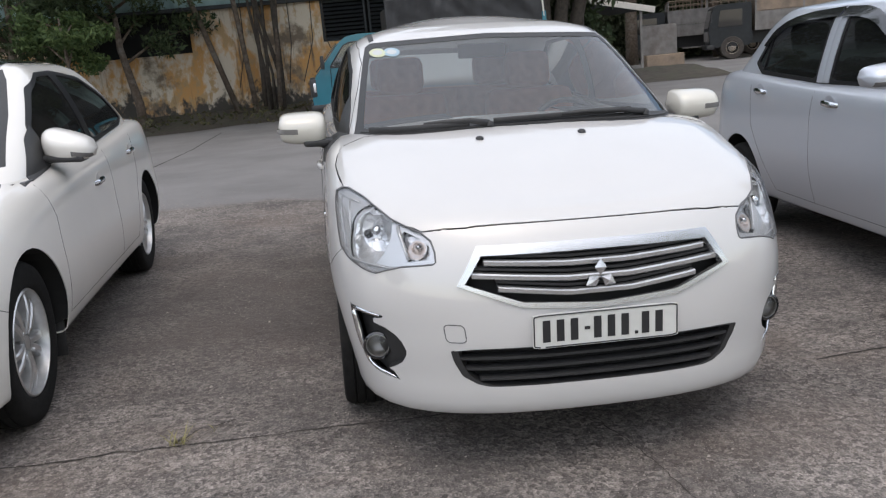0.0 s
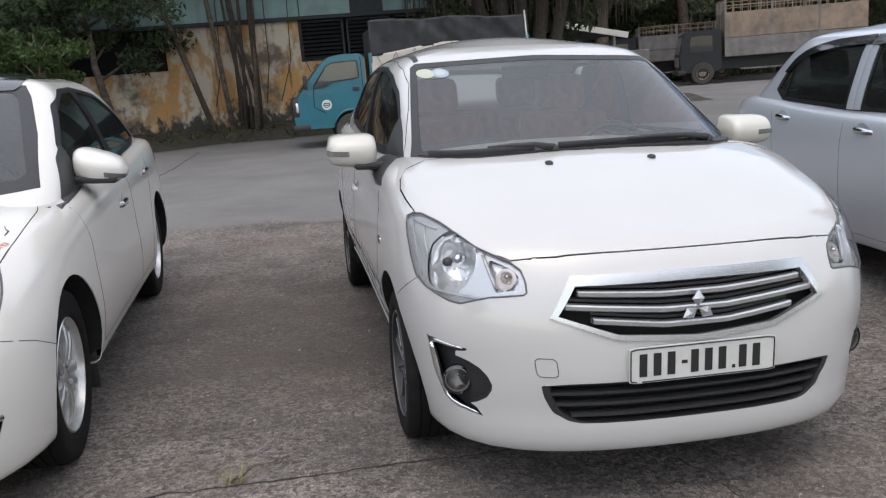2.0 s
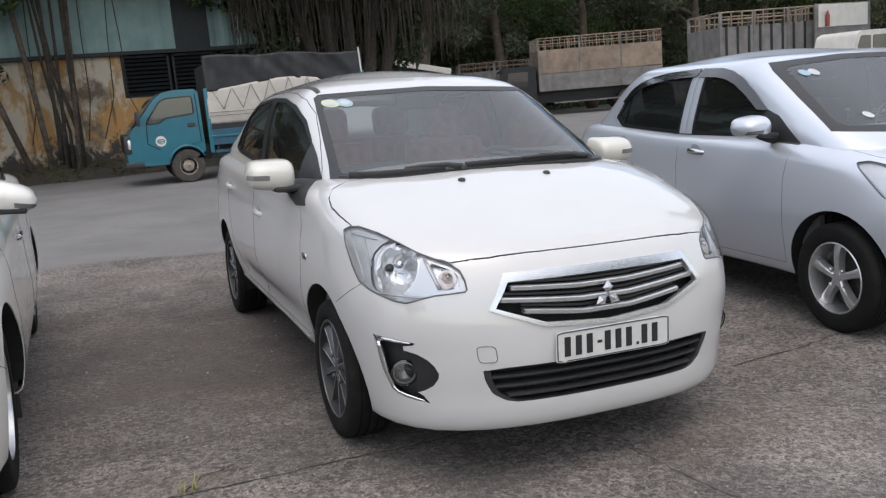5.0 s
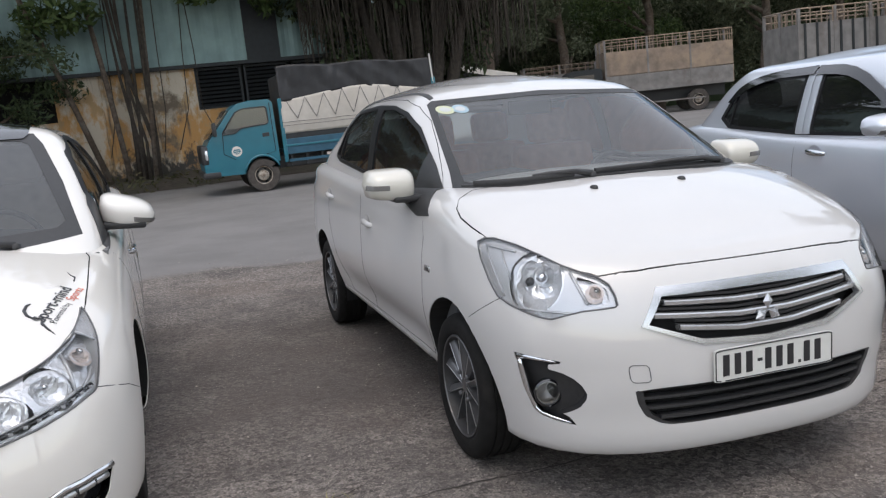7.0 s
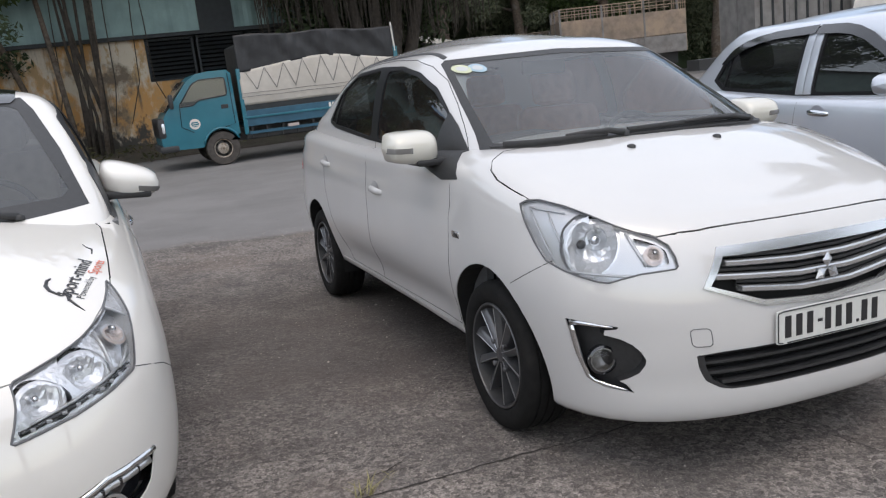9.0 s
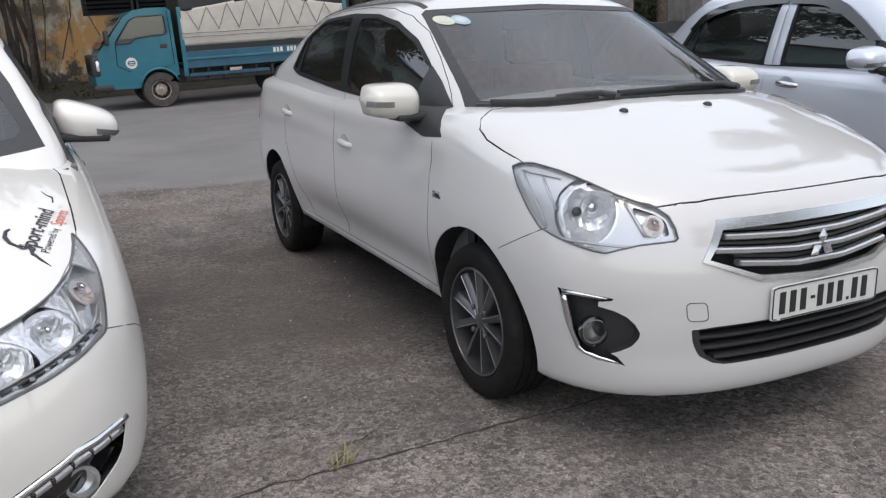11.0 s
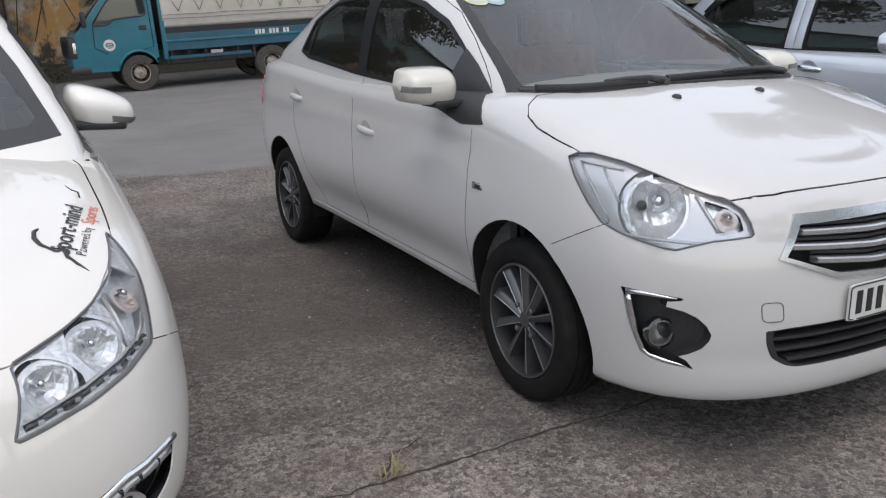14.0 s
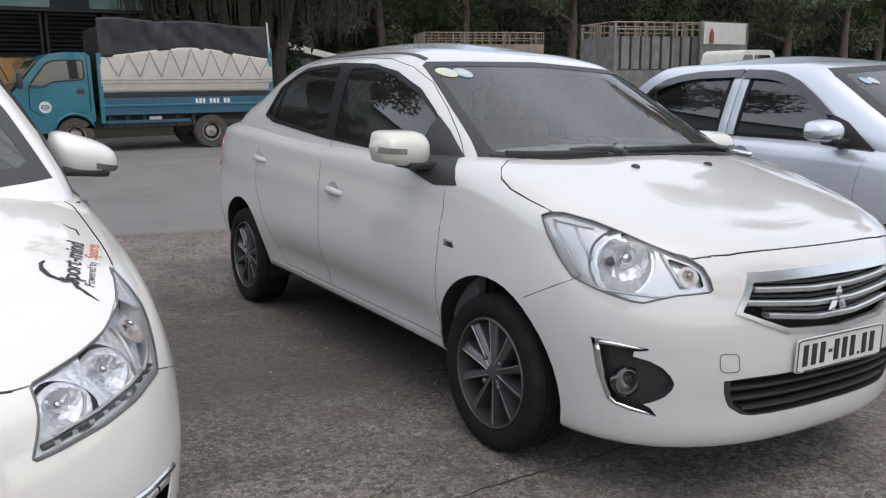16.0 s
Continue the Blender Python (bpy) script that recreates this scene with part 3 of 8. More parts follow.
    if S.get("roof_mat"):
        finish("roof_panel", glass.inside([prism(S["roof_panel"], TOP, 1.2, 2.0)], 0.003), S["roof_mat"], car, "glossy black roof film")
    for p in gl:
        for pane in side_pair("side_window", glass, [p], SIDE, -half - 0.2, -0.25, M_TINT, car, "dark tinted glass", -0.004):
            pane.visible_shadow = False
    side_pair("window_surround", glass, S["surround"], SIDE, -half - 0.2, -0.25, M_SURROUND, car, "black window surround", 0.003, 0.008, [shrunk(p, 0.982) for p in gl])
    if S.get("pillar"):
        for s in (-1, 1):
            for a, b in S["pillar"]:
                ribbon("pillar_cover", glass, a, b, s, 0.010, 0.010, S["pillar_mat"], car)
    for p in S.get("corner", []):
        side_pair("mirror_corner", glass, [p], SIDE, -half - 0.2, -0.25, M_BLACK, car, "black plastic corner", 0.004, 0.004)
        side_pair("mirror_corner_foot", low, [p], SIDE, -half - 0.2, -0.25, M_BLACK, car, "black plastic corner", 0.003, 0.004)
    for a, b in S.get("bars", []):
        for s in (-1, 1):
            ribbon("division_bar", glass, a, b, s, 0.004, 0.004, M_SURROUND, car)
    # doors and seams on both flanks
    for line in S["side_seams"]:
        for st in (-2.0, 2.0):
            seam("panel_gap", low, line, SIDE, st, car, 0.0014, None, -0.0003)
            if any(z > S["belt"] for _, z in line):
                seam("panel_gap", glass, line, SIDE, st, car, 0.0020, None, -0.0006)
    for line in S.get("front_seams", []):
        for q in (line, [(-x, z) for x, z in line]):
            seam("panel_gap", low, q, FRONT, 2.0, car, 0.0022, None, -0.001)
    for s in (-1, 1):
        for y, z in S["handles"]:
            hit = low.hit((s * 2, y, z), (-s, 0, 0))
            hb = empty("door_handle", None)
            hb.parent = car
            hb.matrix_local = Matrix.Translation(hit) @ Matrix.Rotation(radians(S["handle_tilt"]), 4, "X")
            bm = bmesh.new()
            n = 10
            rows = []
            for i in range(n + 1):
                t = i / n * 2 - 1
                o, hh = 0.024 * (1 - t**4) + 0.002, 0.019 * (1 - 0.40 * t * t)
                rows.append([bm.verts.new((s * o * 0.55, t * 0.094, -hh)), bm.verts.new((s * o, t * 0.094, -hh * 0.5)), bm.verts.new((s * o, t * 0.094, hh * 0.5)), bm.verts.new((s * o * 0.55, t * 0.094, hh))])
            for a, b in zip(rows, rows[1:]):
                for k in range(4):
                    bm.faces.new((a[k], a[(k + 1) % 4], b[(k + 1) % 4], b[k]))
            bm.faces.new(rows[0]), bm.faces.new(rows[-1])
            part("grip", bm, S["handle_mat"], hb, smooth=60)
            part("recess", lathe([(0.001, -0.001), (0.040, -0.001), (0.047, 0.003), (0.050, 0.001)], 28), S.get("recess_mat", paint), hb, smooth=True, m=Matrix.Diagonal((1, 1.35, 1, 1)).to_4x4() @ Matrix.Rotation(radians(90 * s), 4, "Y"))
    # mirrors
    for s in (-1, 1):
        mirror(car, S, s)
    # lamps
    for k, pl in enumerate(lamp_plane):
        lamp = empty("headlamp", None)
        lamp.parent = car
        lens = finish("lens", low.inside([prism(grown(S["lamp"], -0.003), pl, -0.75, -0.12)], 0.003), M_LENS, lamp, "clear polycarbonate lens")
        lens.visible_shadow = False
        rounds = [prism([(u + r * 0.93 * math.cos(a), v + r * 0.93 * math.sin(a)) for a in (2 * math.pi * i / 28 for i in range(28))], pl, -0.8, -0.05) for u, v, r, _ in S["bulbs"]]
        shell_ = low.inside([prism(grown(S["lamp"], 0.004), pl, -0.75, -0.12)], 0.0)
        shell_.materials.clear()
        shell_.materials.append(KEEP), shell_.materials.append(CUT)
        for p in shell_.polygons:
            p.material_index = 0
        for cutter in rounds + [prism(h, pl, -0.8, -0.05) for h in S.get("lamp_holes", [])]:
            shell_ = trimmed(shell_, [cutter])
        finish("housing", low.smooth(shell_, -0.012), S.get("housing_mat", M_REFLECTOR), lamp, "bright silvered housing")
        finish("housing_back", low.inside([prism(grown(S["lamp"], 0.004), pl, -0.75, -0.12)], -S.get("lamp_depth", 0.055)), M_REFLECTOR, lamp)
        for h in S.get("lamp_holes", []):
            finish("pocket", low.inside([prism(grown(h, 0.004), pl, -0.8, -0.05)], -0.036), M_BOWL, lamp, "silvered pocket")
        rimline = low.trace(S["lamp"] + S["lamp"][:1], pl, -0.9, 0.0, 0.02)
        part("lens_edge", tube(rimline, 0.0030, 6), M_TRIMGREY, lamp, smooth=True)
        walls = bmesh.new()
        line = low.trace(S["lamp"] + S["lamp"][:1], pl, -0.9, 0.0, 0.02)
        n_ = (pl.to_3x3() @ Vector((0, 0, 1))).normalized()
        va, vb = [walls.verts.new(p + n_ * 0.002) for p in line], [walls.verts.new(p + n_ * (S.get("lamp_depth", 0.055) - 0.010)) for p in line]
        for i in range(len(line) - 1):
            walls.faces.new((va[i], va[i + 1], vb[i + 1], vb[i]))
        part("housing_wall", walls, M_REFLECTOR, lamp, smooth=40)

        def tucked(bm, m):
            bm.transform(m)
            for v in bm.verts:
                loc, nrm, _, _ = low.tree.find_nearest(v.co)
                over = (v.co - loc).dot(nrm) + 0.014
                if over > 0:
                    v.co -= nrm * over
            return bm

        for u, v, r, mt in S["bulbs"]:
            c = low.trace([(u, v), (u + 1e-4, v)], pl, -0.9)
            if not c:
                continue
            way = Vector((-0.62 * (1 if k == 0 else -1), -0.8, 0.12)).normalized()
            big = r > 0.09
            deep = 0.085 if big else 0.046 if r > 0.04 else 0.032
            rise = r * 0.62 if big else 0.030
            bowl = lathe([(0.001, -0.001), (0.012, 0.0), (r * 0.30, rise * 0.08), (r * 0.34, rise * 0.16), (r * 0.48, rise * 0.26), (r * 0.62, rise * 0.38), (r * 0.66, rise * 0.48), (r * 0.80, rise * 0.72), (r * 0.95, rise), (r * 1.03, rise * 1.25), (r * 1.12, rise * 1.6)], 26 if big else 18)
            q = Matrix.Translation(c[0] + n_ * deep) @ way.to_track_quat("Z", "Y").to_matrix().to_4x4()
            part("bowl_rim", tucked(lathe([(r * 0.94, rise - 0.002), (r * 0.96, rise + 0.003), (r * 1.03, rise + 0.003), (r * 1.05, rise - 0.006)], 44), q), M_REFLECTOR, lamp, smooth=40)
            jit = random.Random(7)
            for v_ in bowl.verts:
                if v_.co.xy.length > 0.013:
                    v_.co += Vector([jit.uniform(-0.0016, 0.0016) for _ in range(3)])
            part("reflector_bowl", tucked(bowl, q), M_BOWL if mt is M_REFLECTOR else mt, lamp)
            part("bulb", lathe([(0.001, 0.024), (0.007, 0.022), (0.010, 0.010), (0.008, 0.0)], 16), M_CHROME, lamp, smooth=True, m=q)
            if big:
                circle = lambda f: [(u + r * f * math.cos(2 * math.pi * i / 36), v + r * f * math.sin(2 * math.pi * i / 36)) for i in range(36)]
                ring = low.inside([prism(circle(1.02), pl, -0.8, -0.05)], 0.0)
                ring.materials.clear()
                ring.materials.append(KEEP), ring.materials.append(CUT)
                for p in ring.polygons:
                    p.material_index = 0
                finish("bowl_collar", low.smooth(trimmed(ring, [prism(circle(0.84), pl, -0.9, 0.0)]), -0.024), M_BOWL, lamp, "silvered collar")
                part("bulb_shield", lathe([(0.001, 0.060), (0.012, 0.057), (0.019, 0.048), (0.020, 0.026), (0.012, 0.020)], 20), M_CHROME, lamp, "polished bulb shield", smooth=True, m=q)
                part("bulb_socket", lathe([(0.001, 0.016), (0.014, 0.014), (0.015, 0.0)], 16), M_BLACK, lamp, smooth=True, m=q @ pose(-0.046 if k == 0 else 0.046, -0.014, 0.020))
        for u, v, du, dv, rr in S.get("lamp_bars", []):
            ln = low.trace([(u - du, v - dv), (u + du, v + dv)], pl, -0.9, -0.010)
            if len(ln) > 1:
                part("lamp_rib", tube(ln, rr, 6), M_REFLECTOR, lamp, smooth=True)
        for a, b in S.get("lamp_strip", []):
            ln = low.trace([a, b], pl, -0.9, -0.014, 0.012)
            part("light_strip", tube(ln, 0.008, 6), M_BLACKGLOSS, lamp, "dark strip of small lights", smooth=True)
            for p in ln[2:-1:3]:
                part("light_chip", box(-0.006, 0.006, -0.006, 0.006, -0.004, 0.004, 0.001), M_REFLECTOR, lamp, m=Matrix.Translation(p - n_ * 0.006))
    # wheels
    for y, turn in ((yf, S.get("steer", 0)), (yr, 0)):
        for s in (-1, 1):
            wheel(car, s * S["track"], y, hz, S["tyre_r"], S["rim_r"], S["tyre_w"], S["spokes"], S["alloy"], S["lip"], S["style"], turn)
    # inside
    part("dashboard", box(-half + 0.17, half - 0.17, S["dash"], S["dash"] + 0.42, 0.62, S["belt"] - 0.03, 0.06), M_BLACK, car, smooth=40)
    bm = lathe([(0.185 + 0.014 * math.cos(a), 0.014 * math.sin(a)) for a in (2 * math.pi * k / 10 for k in range(10))], 40, True)
    add_box(bm, -0.17, 0.17, -0.025, 0.025, -0.012, 0.0)
    part("steering_wheel", bm, M_BLACK, car, smooth=40, m=pose(0.36, S["dash"] + 0.52, S["belt"] - 0.06, 62))
    for x in (-0.36, 0.36):
        seat(car, x, S["dash"] + 1.12, S["seat_mat"])
    seat(car, 0, S["dash"] + 1.98, S["seat_mat"], True)
    part("cabin_floor", box(-half + 0.1, half - 0.1, S["dash"] - 0.1, S["dash"] + 2.3, 0.36, 0.40), M_TRIMGREY, car)
    part("parcel_shelf", box(-half + 0.18, half - 0.18, S["dash"] + 2.1, S["dash"] + 2.55, S["belt"] - 0.07, S["belt"] - 0.04), M_TRIMGREY, car)
    part("door_lining", box(-half + 0.09, -half + 0.12, S["dash"], S["dash"] + 2.2, 0.42, S["belt"] - 0.04), M_TRIMGREY, car)
    part("door_lining", box(half - 0.12, half - 0.09, S["dash"], S["dash"] + 2.2, 0.42, S["belt"] - 0.04), M_TRIMGREY, car)
    part("bulkhead", box(-half + 0.12, half - 0.12, S["dash"] - 0.05, S["dash"] - 0.02, 0.35, S["belt"] - 0.04), M_DARK, car)
    part("inner_mirror", box(-0.12, 0.12, -0.015, 0.015, -0.035, 0.035, 0.012), M_BLACK, car, smooth=40, m=pose(0, S["dash"] + 0.80, S["roof"][0][1] - 0.13))
    return car, low, glass


def mirror(car, S, s):
    """A door mirror: painted cap over a black foot, with its indicator and its glass."""
    x, y, z = S["mirror"]
    w, h, d = S["mirror_size"]
    arm = empty("door_mirror", None)
    arm.parent = car
    arm.matrix_local = pose(s * x, y, z) @ Matrix.Diagonal((s, 1, 1, 1))
    bm = bmesh.new()
    n, m_ = 18, 24
    grid = []
    for i in range(n + 1):
        u = i / n
        row = []
        for j in range(m_ + 1):
            a = math.pi * j / m_
            r = (1 - abs(2 * u - 1) ** S["mirror_pow"]) ** (1 / S["mirror_pow"])
            hh = h / 2 * r * (S["mirror_taper"] + (1 - S["mirror_taper"]) * (1 - u))
            zc = S["mirror_drop"] * u
            row.append(bm.verts.new((w * u, d * 0.5 - d * math.sin(a) ** (0.25 if a < 1.57 else 0.6) * (0.25 + 0.75 * r), zc - hh * math.cos(a))))
        grid.append(row)
    for p, q in zip(grid, grid[1:]):
        for j in range(m_):
            bm.faces.new((p[j], p[j + 1], q[j + 1], q[j]))
    bmesh.ops.remove_doubles(bm, verts=bm.verts, dist=0.0004)
    part("mirror_cap", bm, S.get("cap_mat", S["paint"]), arm, smooth=True)
    back = bmesh.new()
    loop = [back.verts.new((w * u, d * 0.5 + 0.004, S["mirror_drop"] * u + sg * h / 2 * 0.95 * (1 - abs(2 * u - 1) ** S["mirror_pow"]) ** (1 / S["mirror_pow"]) * (S["mirror_taper"] + (1 - S["mirror_taper"]) * (1 - u)))) for sg, us in ((1, [i / 16 for i in range(17)]), (-1, [1 - i / 16 for i in range(1, 16)])) for u in us]
    back.faces.new(loop)
    part("mirror_glass", back, M_CHROME, arm, "silvered mirror glass")
    under = box(-0.03, w * S["mirror_under"], -d * 0.42, d * 0.5, -h / 2 - S["mirror_lip"], -h / 2 * 0.62, 0.012)
    for v in under.verts:
        v.co.z += S["mirror_drop"] * max(0, v.co.x / w) + (0.03 * max(0, v.co.x / w) if S["mirror_taper"] < 0.8 else 0)
    part("mirror_base", under, M_BLACK, arm, "black plastic underside", smooth=40)
    part("mirror_arm", tube([(0.05, 0.03, -h / 2 + 0.02), (0.0, 0.02, -h / 2 + 0.0), (-S["mirror_reach"], 0.0, -h / 2 - 0.015)], 0.024, 8, [0.022, 0.026, 0.034]), M_BLACK, arm, smooth=True)
    ind = bmesh.new()
    grid = []
    for i in range(13):
        u = lerp(S["ind"][0], S["ind"][1], i / 12)
        r = (1 - abs(2 * u - 1) ** S["mirror_pow"]) ** (1 / S["mirror_pow"])
        hh = h / 2 * r * (S["mirror_taper"] + (1 - S["mirror_taper"]) * (1 - u))
        row = []
        for z in (-0.012, -0.010, 0.0, 0.010, 0.012):
            zz = max(-0.95, min(0.95, (S["ind"][2] + z) / max(hh, 0.01)))
            out = 0.0035 if abs(z) < 0.011 and 0 < i else -0.002
            row.append(ind.verts.new((w * u + (out if i > 8 else 0), d * 0.5 - d * math.sqrt(1 - zz * zz) ** (0.25 if zz < 0 else 0.6) * (0.25 + 0.75 * r) - out, S["mirror_drop"] * u + zz * hh)))
        grid.append(row)
    for p, q in zip(grid, grid[1:]):
        for j in range(4):
            ind.faces.new((p[j], p[j + 1], q[j + 1], q[j]))
    part("indicator", ind, M_INDICATOR, arm, "clear ribbed indicator lens", smooth=40)


def body_relief(p):
    """A hollow above the sill and a crease along the doors; a chin lip and a ledge on the front bumper."""
    bump = lambda v, c, w: math.exp(-(((v - c) / w) ** 2))
    if p.y < 0.42:
        fade = max(0.0, min(1.0, (0.42 - p.y) / 0.2))
        out = 0.012 * bump(p.z, 0.270, 0.030) - 0.012 * bump(p.z, 0.345, 0.040)
        ledge = -0.009 * bump(p.z, 0.480, 0.040) * max(0.0, min(1.0, (p.x - 0.42) / 0.12))
        return Vector((p.x, p.y - (out + ledge) * fade, p.z))
    if p.x < 0.7:
        return p
    t = max(0.0, min(1.0, (p.y - 1.05) / 0.3)) * max(0.0, min(1.0, (3.05 - p.y) / 0.35))
    crease = 0.80 + 0.045 * (p.y - 1.0)
    d = 0.024 * t * bump(p.z, 0.375 + 0.012 * p.y, 0.065) + 0.010 * max(0, min(1, (p.y - 0.95) / 0.3)) * bump(p.z, crease + 0.05, 0.035)
    return Vector((p.x - d, p.y, p.z))


